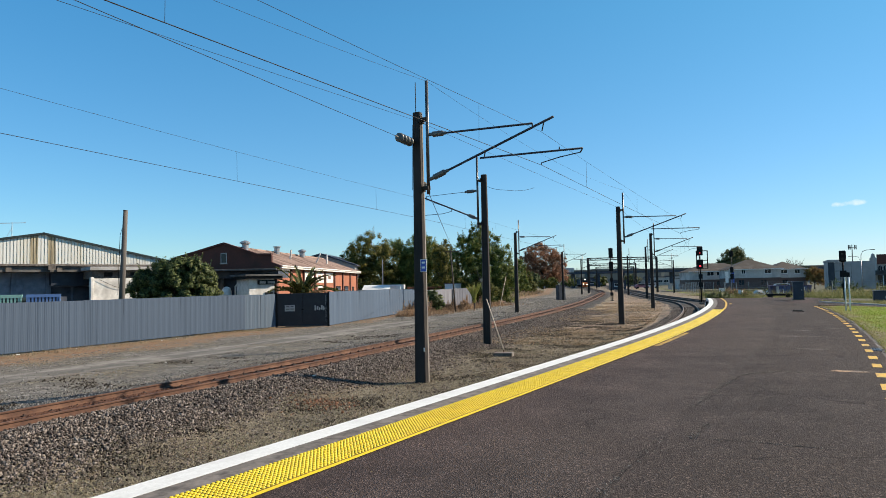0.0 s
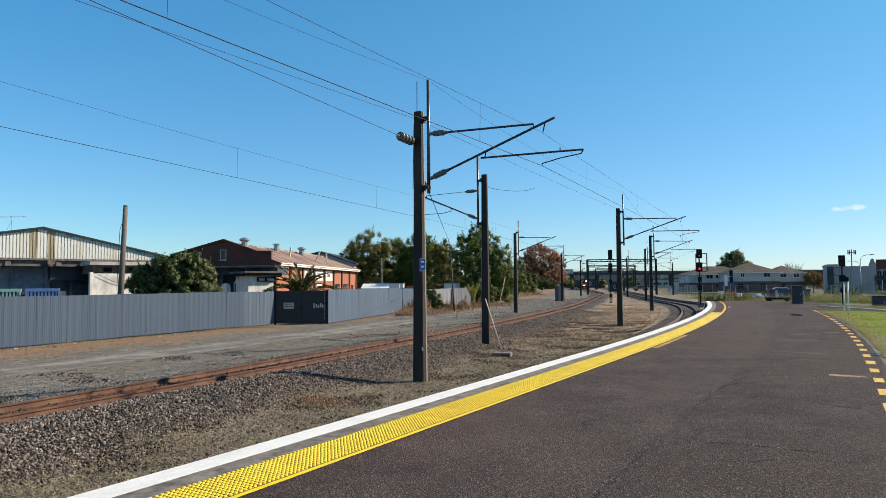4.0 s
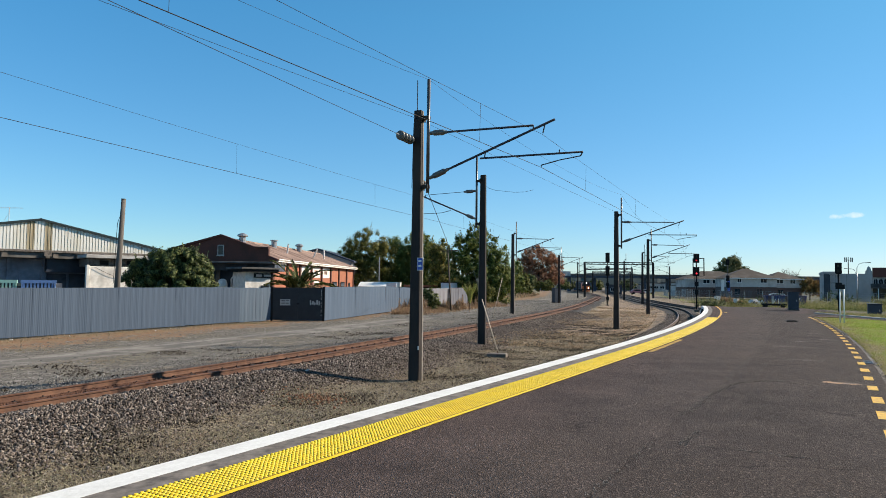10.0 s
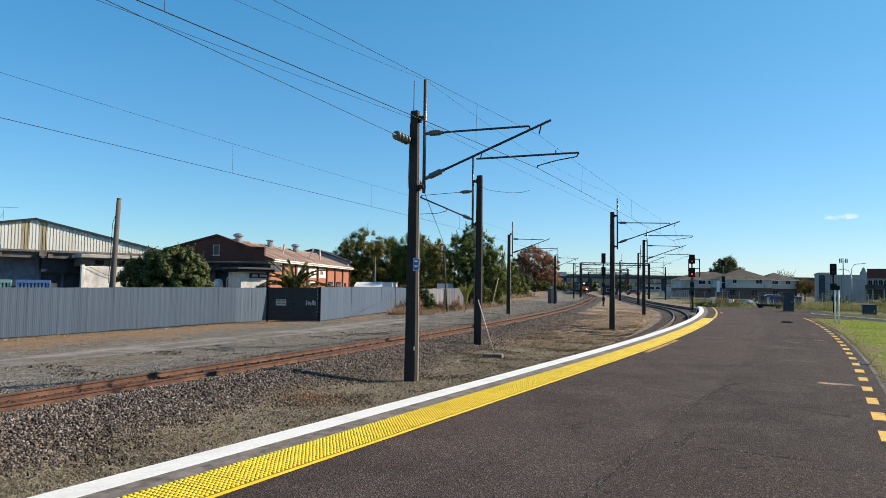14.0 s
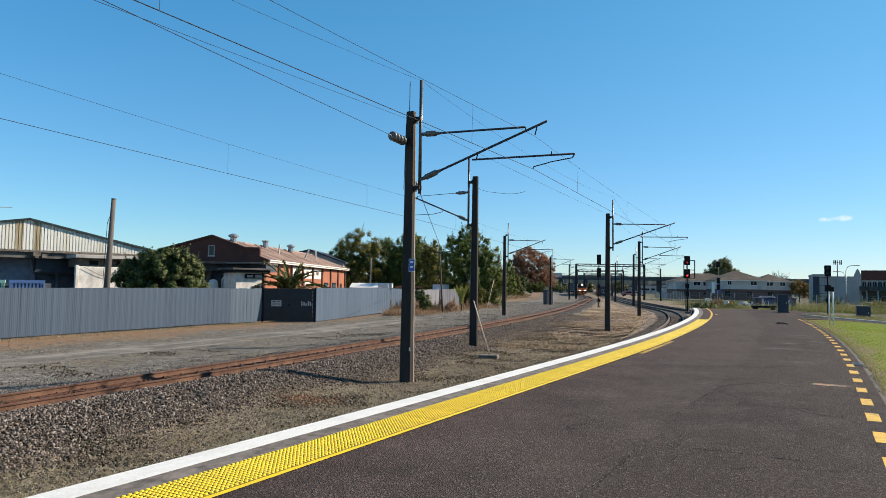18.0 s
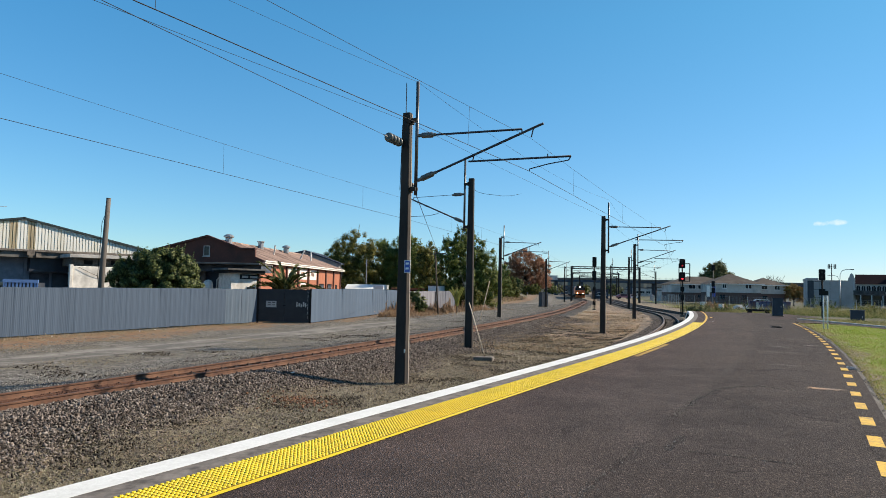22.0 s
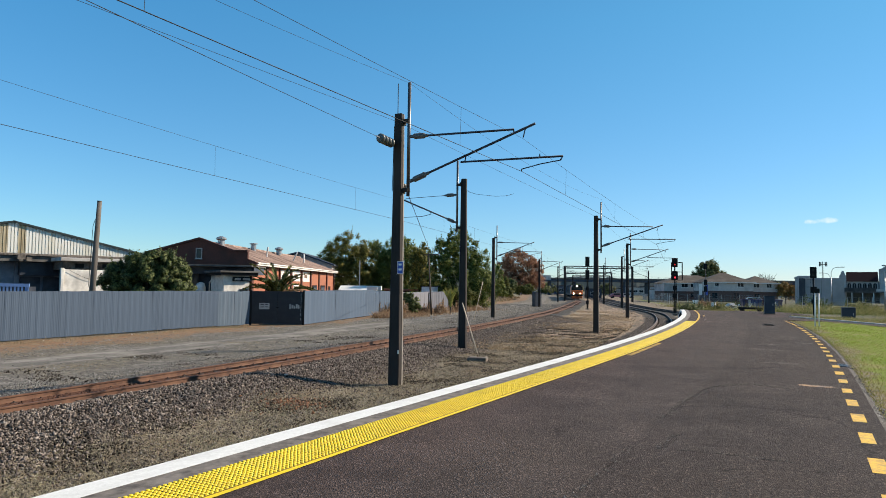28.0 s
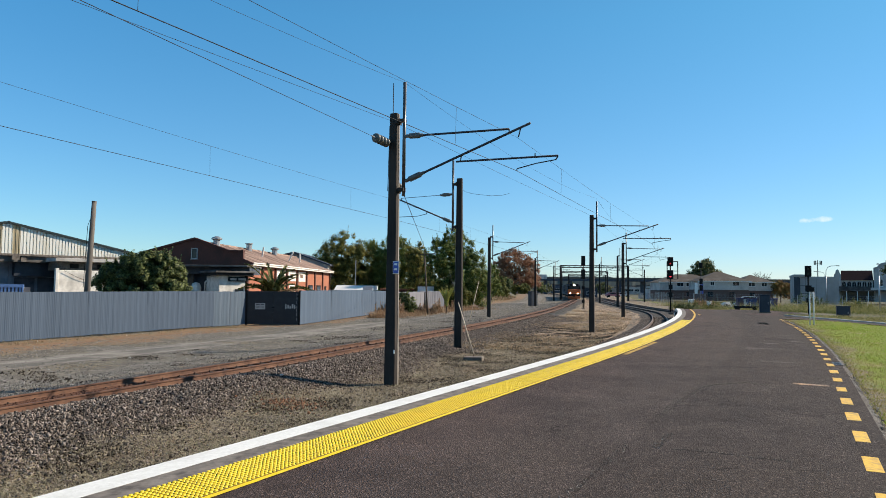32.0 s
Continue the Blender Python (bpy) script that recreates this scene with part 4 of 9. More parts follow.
# old worn lines across the asphalt, broken into slivers of paint
def worn_mark(s, o0, o1, width, slivers, material, label, seed):
    r = random.Random(seed)
    V, F = [], []
    for k in range(slivers):
        a, c = sorted((r.uniform(o0, o1), r.uniform(o0, o1)))
        if c - a < 0.06:
            c = a + 0.06
        u, w = s + r.uniform(-0.5, 0.5) * width, r.uniform(0.01, 0.035)
        n = len(V)
        for o, d in ((a, -w / 2), (c, -w / 4), (c, w / 4), (a, w / 2)):
            x, y = EDGE.at(u + d, o)
            V.append((float(x), float(y), asphalt_z(u, o) + 0.004))
        F.append((n, n + 1, n + 2, n + 3))
    return tagged(mesh_ob("faded_mark", V, F, material), label, "line marking", "faded lines")


worn_mark(16.8, 4.97, 5.58, 0.22, 44, FADED_TAN, "worn tan painted line across the asphalt", 1)
worn_mark(26.2, 4.0, 4.7, 0.3, 20, CONCRETE, "faint pale scuff across the asphalt", 2)
worn_mark(27.6, 4.95, 5.58, 0.14, 16, CONCRETE, "faint pale line worn into the asphalt", 3)
worn_mark(24.0, 3.7, 4.9, 0.8, 12, CONCRETE, "faint pale scuff across the asphalt", 4)
worn_mark(30.5, 4.4, 5.3, 0.7, 10, CONCRETE, "faint pale scuff across the asphalt", 5)
worn_mark(20.5, 4.2, 5.2, 0.5, 8, CONCRETE, "faint pale scuff across the asphalt", 6)
worn_mark(43.5, 1.3, 1.75, 0.12, 10, CONCRETE_PALE, "short white painted line near the platform end", 7)
flat_mark("yellow_patch", EDGE, 49.4, 50.3, 1.36, 1.52, PLAT_Z + 0.014, YELLOW_OLD, label="small worn yellow patch near the platform end", category="line marking", group="faded lines")
dg = root("drain_grate", EDGE.place(20.9, 5.83, PLAT_Z + 0.004), "small blue-grey drain grate at the asphalt's edge", "drain grate")
part("plate", boxes((-0.09, 0.09, -0.3, 0.3, -0.02, 0.008), bevel=0.003), NAVY, dg)
for i in range(6):
    part("slot_bar", boxes((-0.075, 0.075, -0.25 + i * 0.09, -0.21 + i * 0.09, 0.0085, 0.013)), PALE_TUBE, dg)
ribbon("scuffed_yellow", EDGE, float(EDGE.by_y(17.4)), float(EDGE.by_y(21.4)), [1.208, 1.33], lambda s, o: plat_z(s) + 0.006 + 0.012 * math.sin(o * 1.1 + s * 0.13), WORN_YELLOW, label="scuffed yellow stain beside the tactile strip", category="line marking")


# ---- tracks ----
RAIL_PROFILE = [(-0.064, -0.145), (0.064, -0.145), (0.064, -0.132), (0.014, -0.112), (0.009, -0.045), (0.033, -0.034), (0.035, -0.006), (0.026, 0.0),
                (-0.026, 0.0), (-0.035, -0.006), (-0.033, -0.034), (-0.009, -0.045), (-0.014, -0.112), (-0.064, -0.132)]


def build_rail(line, off, s0, s1, parent, head, side):
    ss = np.concatenate([np.arange(s0, min(s1, 130), 1.0), np.arange(130, s1, 4.0)])
    V, F = [], []
    k = len(RAIL_PROFILE)
    for s in ss:
        th = float(line.heading(s))
        x, y = line.at(s, off)
        for u, z in RAIL_PROFILE:
            V.append((float(x) + u * math.cos(th), float(y) - u * math.sin(th), z))
    for i in range(len(ss) - 1):
        for j in range(k):
            q = (j + 1) % k
            F.append((i * k + j, i * k + q, (i + 1) * k + q, (i + 1) * k + j))
    ob = mesh_ob("rail", V, F, side, parent)
    ob.data.materials.append(head)
    for p in ob.data.polygons:
        if p.index % k in (6, 7, 8):
            p.material_index = 1
    return ob


def sleeper_mesh():
    bm = bmesh.new()
    box(bm, -1.07, 1.07, -0.12, 0.12, -0.36, -0.155, bevel=0.015)
    for sx in (-1, 1):
        for k in (-1, 1):
            x = sx * 0.5335 + k * 0.095
            box(bm, x - 0.04, x + 0.04, -0.045, 0.045, -0.156, -0.128, bevel=0.006)
            tube(bm, (x, 0, -0.13), (x, 0, -0.1), 0.016, seg=6)
    me = bpy.data.meshes.new("sleeper")
    bm.to_mesh(me)
    bm.free()
    me.materials.append(SLEEPER)
    me.materials.append(CLIP)
    for p in me.polygons:
        if p.center.z > -0.1559:
            p.material_index = 1
    return me


def build_track(name, line, s0, s1, sleepers, label, head, side, first=-2):
    t = tagged(new(name), label, "railway track", kind="structure")
    for off in (-0.5335 - 0.035, 0.5335 + 0.035):
        build_rail(line, off, s0, s1, t, head, side)
    me = sleeper_mesh()
    for i in range(sleepers):
        o = new("sleeper", me)
        o.parent = t
        o.matrix_basis = line.place(first + i * 0.62, 0, 0.0)


build_track("rusty_track", LEFT, -30, 420, 230, "rust-brown railway track on heaped stone ballast", RUST, RUST)
build_track("platform_track", RIGHT, -30, 330, 180, "railway track curving along beside the platform", RAIL_HEAD, RAIL_DARK)
build_track("outer_track", THIRD, 0.2, 250, 78, "dark railway track passing the platform end", RAIL_HEAD, RAIL_DARK, 0.6)


# ---- overhead line: masts with hinged arms ----
def mast(x, y, head, side=1, reach=3.78, top=7.85, dz=0.0, label="", group="overhead line masts", base=None, slim=False):
    """A tapered mast at (x, y); its arm points to the right (side 1) or left (-1) of a line heading so many degrees from +y; slim: a light pull-off arm of rods."""
    zb = float(ground_height(np.array([x]), np.array([y]))[0]) if base is None else base
    m = root("overhead_line_mast", pose(x, y, zb - 0.05, rz=-head + (180 if side < 0 else 0)), label or "dark tapered steel mast with a hinged wire arm", "mast", group)
    up = -zb + 0.05 + dz                  # local height of the rail top
    k = reach / 3.78
    bm = bmesh.new()
    box(bm, -0.175, 0.175, -0.115, 0.115, 0.0, top, taper=0.68)
    bmesh.ops.bevel(bm, geom=bm.edges[:], offset=0.018, segments=1, affect="EDGES")
    part("post", bm, MAST, m)
    # thin flange strip whose pale colour paints sunlight on the mast's side
    bm = bmesh.new()
    v = [bm.verts.new(q) for q in ((0.178, 0.05, 0.03), (0.186, 0.05, 0.03), (0.186, 0.112, 0.03), (0.178, 0.112, 0.03), (0.121, 0.034, top - 0.02), (0.129, 0.034, top - 0.02), (0.129, 0.076, top - 0.02), (0.121, 0.076, top - 0.02))]
    for q in ((3, 2, 1, 0), (4, 5, 6, 7), (0, 1, 5, 4), (1, 2, 6, 5), (2, 3, 7, 6), (3, 0, 4, 7)):
        bm.faces.new([v[i] for i in q])
    part("flange", bm, FLANGE, m, "worn steel flange face painted pale as its sunlit side")
    part("footing", boxes((-0.32, 0.32, -0.3, 0.3, -0.3, 0.03), bevel=0.02), CONCRETE, m)
    xt = 0.33
    for z in (up + 5.18, up + 7.18):
        part("bracket", boxes((0.1, xt + 0.03, -0.07, 0.07, z - 0.05, z + 0.05), (0.1, 0.16, -0.14, 0.14, z - 0.09, z + 0.09)), MAST, m)
    part("drop_tube", tubes(((xt, 0, up + 5.0), (xt, 0, up + 8.3), 0.05), seg=10), PALE_TUBE, m, "pale vertical steel tube", smooth=True)
    zt0, zt1 = up + 6.72, up + 6.62
    tie1 = (3.55 * k, 0, zt1)
    part("tie_tube", tubes(((0.95, 0, zt0 - 0.02), tie1, 0.012 if slim else 0.03), seg=8), TUBE, m, smooth=True)
    s0, s1 = Vector((xt, 0, up + 5.4)), Vector((4.15 * k, 0, up + 6.72))
    part("strut", tubes((s0 + (s1 - s0) * 0.17, s1, 0.034), seg=8), TUBE, m, smooth=True)

    def insulator(p0, p1, name="insulator", mt=INSUL):
        p0, p1 = Vector(p0), Vector(p1)
        L = (p1 - p0).length
        prof = [(0.03, 0), (0.05, 0.03), (0.052, L * 0.2), (0.075, L * 0.24)]
        n = 6
        for i in range(n):
            z = L * (0.24 + 0.54 * i / n)
            prof += [(0.078, z + 0.01 * L), (0.084, z + 0.035 * L), (0.084, z + 0.06 * L), (0.078, z + 0.085 * L)]
        prof += [(0.075, L * 0.79), (0.048, L * 0.83), (0.046, L * 0.96), (0.025, L)]
        q = (p1 - p0).to_track_quat("Z", "Y").to_matrix().to_4x4()
        return part(name, lathe(bmesh.new(), prof, 10, Matrix.Translation(p0) @ q), mt, m, smooth=True)

    insulator((xt + 0.04, 0, zt0), (0.97, 0, zt0 - 0.02))
    insulator(s0 + (s1 - s0) * 0.01, s0 + (s1 - s0) * 0.18)
    part("hanger", tubes((tie1, (3.56 * k, 0, up + 6.53), 0.02), seg=6), TUBE, m)
    rg0, rg1 = Vector((2.0 * k, 0, up + 5.86)), Vector((4.9 * k, 0, up + 5.8))
    if slim:
        rg0, rg1 = Vector((1.98 * k, 0, up + 5.84)), Vector((3.85 * k, 0, up + 5.72))
        part("registration_rod", tubes((rg0, rg0.lerp(rg1, 0.3) + Vector((0, 0, -0.06)), 0.014), (rg0.lerp(rg1, 0.3) + Vector((0, 0, -0.06)), rg1, 0.014), (rg1, rg1 + Vector((-0.05, 0, -0.18)), 0.012), seg=6), TUBE, m)
        part("drop_bracket", tubes((s0 + (s1 - s0) * 0.43, rg0, 0.014), seg=6), TUBE, m)
    else:
        part("registration_tube", tubes((rg0, rg1, 0.027), seg=8), TUBE, m, smooth=True)
        part("drop_bracket", tubes((s0 + (s1 - s0) * 0.48, rg0 + Vector((0.12, 0, 0)), 0.018), seg=6), TUBE, m)
        part("end_clip", tubes((rg1, rg1 + Vector((-0.06, 0, -0.1)), 0.018), seg=6), TUBE, m)
        part("tube_stop", tubes((rg1 + Vector((-0.62 * k, 0, 0.0)), rg1 + Vector((-0.62 * k, 0, 0.11)), 0.016), seg=6), TUBE, m)
        sa = bmesh.new()
        q0, q1, q2 = rg1 + Vector((-0.06, 0, -0.1)), Vector((4.3 * k, 0, up + 5.64)), Vector((3.78 * k, 0, up + 5.54))
        tube(sa, q0, q1, 0.014, seg=6)
        tube(sa, q1, q2, 0.014, seg=6)
        tube(sa, q2, q2 + Vector((0, 0, -0.06)), 0.014, seg=6)
        part("steady_arm", sa, TUBE, m)
    part("wire_clamp", tubes((s0 + (s1 - s0) * 0.93, (3.82 * k, 0, up + 6.38), 0.018), seg=6), TUBE, m)
    M = m.matrix_basis
    return m, M @ Vector((3.78 * k, 0, up + 5.48)), M @ Vector((3.8 * k, 0, up + 6.36)), M


mast_a, ct_a, ms_a, M_a = mast(-1.45, 19.42, 27.0, 1, 3.78)
mast_b, ct_b, ms_b, M_b = mast(0.74, 31.17, 19.5, -1, 3.1, label="dark tapered steel mast beside the rusty track", slim=True)
mast_c, ct_c, ms_c, M_c = mast(9.67, 44.08, 21.0, 1, 3.78, top=7.65, dz=-0.2)
mast_d, ct_d, ms_d, M_d = mast(18.06, 68.03, 16.5, 1, 3.6, top=7.5, dz=-0.2)
mast_e, ct_e, ms_e, M_e = mast(4.34, 63.58, 16.0, 1, 3.5, top=7.5, label="dark tapered steel mast at the yard's edge")
mast_f, ct_f, ms_f, M_f = mast(25.02, 97.13, 11.7, 1, 3.4, top=7.4)
mast_g, ct_g, ms_g, M_g = mast(28.77, 124.5, 11.7, 1, 3.4, top=7.2)
mast_h, ct_h, ms_h, M_h = mast(14.31, 105.0, 12.0, 1, 3.3, top=7.5)
mast_i, ct_i, ms_i, M_i = mast(24.55, 150.0, 9.6, 1, 3.3, top=7.9)
mast_j, ct_j, ms_j, M_j = mast(44.55, 150.0, 11.7, -1, 3.4, top=7.2)

# number plate on the nearest mast: a blue sign with unreadable rows
sg = root("mast_sign", M_a @ pose(0.19, -0.125, 3.2), "small blue plate with white border on the mast", "sign")
part("plate", boxes((-0.1, 0.1, -0.006, 0.006, 0.0, 0.36), bevel=0.003), TRIM_WHITE, sg)
part("face", boxes((-0.085, 0.085, -0.011, -0.007, 0.015, 0.345)), BLUE_SIGN, sg)
for z0 in (0.24, 0.1):
    part("text_bar", boxes((-0.05, 0.05, -0.016, -0.0115, z0, z0 + 0.055)), TRIM_WHITE, sg)
lb = root("mast_label", M_a @ pose(0.165, -0.125, 0.95), "tiny white label on the mast", "label")
part("plate", boxes((-0.02, 0.02, -0.006, 0.0, 0.0, 0.1)), TRIM_WHITE, lb)


# ---- wires ----
def sagged(p, q, sag, n=24):
    p, q = np.array(p, float), np.array(q, float)
    t = np.linspace(0, 1, n)[:, None]
    out = p + (q - p) * t
    out[:, 2] -= (4 * sag * t * (1 - t))[:, 0]
    return out


def wire(name, points, sag, r, label, category="wire", group="overhead wires"):
    pts = []
    for p, q in zip(points, points[1:]):
        s = sagged(p, q, sag * (np.linalg.norm(np.array(q) - np.array(p)) / 27) ** 2)
        pts.extend(s if not pts else s[1:])
    V, F = polytube(pts, r, 5)
    return tagged(mesh_ob(name, V, F, WIRE), label, category, group), np.array(pts)


def catenary(contacts, messengers, label, spots):
    """spots: where the droppers hang along some of the spans; the others have them evenly."""
    _, c = wire("contact_wire", contacts, 0.0, 0.007, "dark copper contact wire over " + label)
    _, g = wire("messenger_wire", messengers, 0.09, 0.0042, "thin carrying wire above the contact wire over " + label)
    # droppers
    for k in range(len(contacts) - 1):
        a, b = np.array(contacts[k]), np.array(contacts[k + 1])
        p, q = np.array(messengers[k]), np.array(messengers[k + 1])
        L = np.linalg.norm(b - a)
        if a[1] > 110:
            break
        n = max(2, int(L / 7))
        for t in ([q / L for q in spots[k] if q < L - 3] if k in spots else [i / (n + 1) for i in range(1, n + 1)]):
            lo = a + (b - a) * t
            hi = p + (q - p) * t
            hi[2] -= 4 * 0.09 * (L / 27) ** 2 * t * (1 - t)
            V, F = polytube([lo, (lo + hi) / 2, hi], 0.0034, 4)
            tagged(mesh_ob("dropper", V, F, WIRE), "thin wire dropper between the overhead wires", "dropper", "wire droppers")


back_r = Vector((math.sin(radians(27.9)), math.cos(radians(27.9)), 0)) * 30
r_ct = [ct_a - 2 * back_r + Vector((0, 0, 0.0)), ct_a - back_r, ct_a, ct_c, ct_d, ct_f, ct_g, Vector((49.0, 225, 5.5))]
r_ms = [ms_a - 2 * back_r, ms_a - back_r, ms_a, ms_c, ms_d, ms_f, ms_g, Vector((49.0, 225, 6.6))]
catenary(r_ct, r_ms, "the platform track", {1: (4.6, 18.45, 26.4), 2: (4.6, 13.2, 21.8), 3: (4.6, 13.2, 21.8)})
back_l = Vector((math.sin(radians(21.8)), math.cos(radians(21.8)), 0)) * 33
l_ct = [ct_b - 2 * back_l, ct_b - back_l + Vector((0, 0, 0.34)), ct_b + Vector((0, 0, 0.08)), ct_e, ct_h, ct_i, Vector((42.5, 225, 5.5))]
l_ms = [ms_b - 2 * back_l, ms_b - back_l + Vector((0, 0, 0.6)), ms_b + Vector((0, 0, 0.16)), ms_e, ms_h, ms_i, Vector((42.5, 225, 6.6))]
catenary(l_ct, l_ms, "the rusty track", {1: (20.0, 28.5)})


def mast_pt(M, x, z, y=0.0):
    return M @ Vector((x, y, z))


# earth wire over the mast heads, feeder tied off at the nearest mast, jumper loops and stays
tops = [mast_pt(M, 0.33, 8.72) for M in (M_a, M_c, M_d, M_f)]
wire("earth_wire", [tops[0] - 2 * back_r, tops[0] - back_r, *tops], 0.42, 0.004, "thin earth wire strung over the mast heads")
feed = mast_pt(M_a, -0.17, 6.97)
back_f = Vector((math.sin(radians(20.6)), math.cos(radians(20.6)), 0)) * 30
feed = feed - back_f.normalized() * 1.12
wire("feeder_wire", [feed - 2 * back_f, feed - back_f, feed], 0.03, 0.0065, "dark feeder cable tied off at the mast")
back_t = Vector((math.sin(radians(29.8)), math.cos(radians(29.8)), 0)) * 30
side = [mast_pt(M, 0.0, 7.6) for M in (M_a, M_c, M_d)]
wire("return_wire", [side[0] - 2 * back_t, side[0] - back_t, *side], 0.05, 0.005, "dark return wire fixed to the mast heads")
wire("jumper_wire", [mast_pt(M_a, -0.16, 7.5), mast_pt(M_a, -0.19, 6.0), mast_pt(M_a, -0.2, 5.6)], 0.0, 0.01, "dark jumper lead down the mast")
wire("jumper_wire", [mast_pt(M_a, -0.05, 7.8), mast_pt(M_a, -0.05, 8.75)], 0.0, 0.012, "short upright lead on the mast head")
wire("stay_wire", [mast_pt(M_a, 0.1, 6.0), Vector((-1.3, 67.9, 5.0))], 0.0, 0.012, "slanting stay wire from mast to pole")
pj = mast_pt(M_b, -0.15, 7.3)
wire("jumper_wire", [pj, pj + Vector((0.12, 0, -0.08)), pj + Vector((0.4, -0.05, -0.17)), pj + Vector((0.8, -0.1, -0.22)), pj + Vector((1.3, 0.1, -0.24)), pj + Vector((1.8, 0.3, -0.19)), pj + Vector((2.2, 0.5, -0.06))], 0.0, 0.008, "slack jumper loop at the mast head")
iq = root("strain_insulator", Matrix.Translation(feed) @ back_f.to_track_quat("Z", "Y").to_matrix().to_4x4(), "stack of grey porcelain strain insulator discs", "insulator")
for i in range(4):
    z0 = 0.2 + i * 0.21
    part("disc", lathe(bmesh.new(), [(0.04, z0), (0.1, z0 + 0.015), (0.132, z0 + 0.045), (0.135, z0 + 0.085), (0.11, z0 + 0.125), (0.055, z0 + 0.16), (0.045, z0 + 0.21)], 18), INSUL_GREY, iq, smooth=True)
part("link", tubes(((0, 0, -0.02), (0, 0, 0.2), 0.02), ((0, 0, 1.04), (0, 0, 1.12), 0.02), seg=6), GALV, iq)
sp_ = mast_pt(M_a, 0.1, 6.0).lerp(Vector((-1.3, 67.9, 5.0)), 0.033)
si = root("stay_insulator", Matrix.Translation(sp_) @ (Vector((-1.3, 67.9, 5.0)) - mast_pt(M_a, 0.1, 6.0)).to_track_quat("Z", "Y").to_matrix().to_4x4(), "small dark egg insulator in the stay wire", "insulator")
part("egg", lathe(bmesh.new(), [(0.02, -0.16), (0.055, -0.09), (0.065, 0.0), (0.055, 0.09), (0.02, 0.16)], 10), INSUL, si, smooth=True)

# stay guards and slab
for (x0, y0, z0), (x1, y1, z1), lab in (((1.2, 26.4, -0.1), (0.72, 30.9, 1.7), "pale tube over the stay of the mast"),
                                        ((2.35, 58.4, -0.3), (3.3, 62.0, 3.0), "pale wooden stay guard leaning by the mast")):
    g = root("stay_guard", pose(0, 0, 0), lab, "stay guard")
    part("tube", tubes(((x0, y0, z0), (x1, y1, z1), 0.024), seg=8), TIMBER_PALE, g, smooth=True)
    part("wire", tubes(((x1, y1, z1), (x1 - (x0 - x1) * 0.9, y1 - (y0 - y1) * 0.9, z1 - (z0 - z1) * 0.9), 0.01), seg=5), WIRE, g)
sl = root("anchor_slab", pose(1.2, 25.9, -0.35, rz=-15), "weathered concrete anchor slab on the ground", "concrete slab")
part("slab", boxes((-0.36, 0.36, -0.2, 0.2, -0.2, 0.14), bevel=0.025), SLAB, sl)
part("eye_bolt", tubes(((0, 0, 0.13), (0, 0, 0.22), 0.02), seg=6), RUST, sl)


# ---- signals ----
def lamp_head(parent, z, red=None, w=0.58, h=0.95, y=-0.16):
    hd = part("signal_head", boxes((-w / 2, w / 2, y - 0.06, y + 0.1, z, z + h), bevel=0.04), BLACK, parent)
    for i, dz in enumerate((h * 0.72, h * 0.28)):
        hood = bmesh.new()
        for a in range(9):
            t0, t1 = math.pi * (a / 9) * 1.2 - 0.3, math.pi * ((a + 1) / 9) * 1.2 - 0.3
            p = [(0.12 * math.cos(t0), 0.12 * math.sin(t0)), (0.12 * math.cos(t1), 0.12 * math.sin(t1))]
            v = [hood.verts.new((q[0], yy, z + dz + q[1])) for yy in (y - 0.06, y - 0.26) for q in p]
            hood.faces.new((v[0], v[1], v[3], v[2]))
        part("hood", hood, BLACK, hd)
        lit = red and i == 1
        lens = bmesh.new()
        lathe(lens, [(0.085, 0), (0.075, 0.012)], 12, pose(0, y - 0.062, z + dz, rx=90))
        part("lens", lens, red if lit else WINDOW, hd, "glowing red signal lens" if lit else "dark unlit lens")
    return hd


def colour_signal(x, y, z0, top, head, red, label, low_boxes=(), cage=False, hh=0.95, gap=1.37):
    s = root("railway_signal", pose(x, y, z0, rz=-head), label, "railway signal", "railway signals")
    part("post", tubes(((0, 0, 0), (0, 0, top - 0.2), 0.07), seg=8), BLACK, s, smooth=True)
    part("base", boxes((-0.25, 0.25, -0.25, 0.25, -0.2, 0.12), bevel=0.02), CONCRETE, s)
    lamp_head(s, top - hh, RED_DIM if red else None, h=hh)
    lamp_head(s, top - gap - hh, RED_LAMP if red else None, h=hh)
    for z in low_boxes:
        part("relay_box", boxes((-0.2, 0.2, -0.22, -0.06, z, z + 0.5), bevel=0.02), BLACK, s)
    for i in range(int((top - 3.2) / 0.4)):
        part("rung", tubes(((-0.16, 0.12, 0.5 + i * 0.4), (0.16, 0.12, 0.5 + i * 0.4), 0.012), seg=5), BLACK, s)
    for sx in (-0.17, 0.17):
        part("ladder_rail", tubes(((sx, 0.12, 0.2), (sx, 0.12, top - 2.4), 0.018), seg=5), BLACK, s)
    if cage:
        x1 = 0.78
        for z in (top - 1.45, top - 0.45):
            for q in (((-0.3, 0.1, z), (x1, 0.1, z)), ((-0.3, 0.8, z), (x1, 0.8, z)), ((x1, 0.1, z), (x1, 0.8, z)), ((-0.3, 0.1, z), (-0.3, 0.8, z))):
                part("cage_rail", tubes((*q, 0.03), seg=5), BLACK, s)
        for sx in (-0.3, x1):
            for yy in (0.1, 0.8):
                part("cage_post", tubes(((sx, yy, top - 2.3), (sx, yy, top - 0.45), 0.03), seg=5), BLACK, s)
        part("walkway", boxes((-0.3, x1, 0.1, 0.8, top - 2.34, top - 2.3)), BLACK, s)
    return s


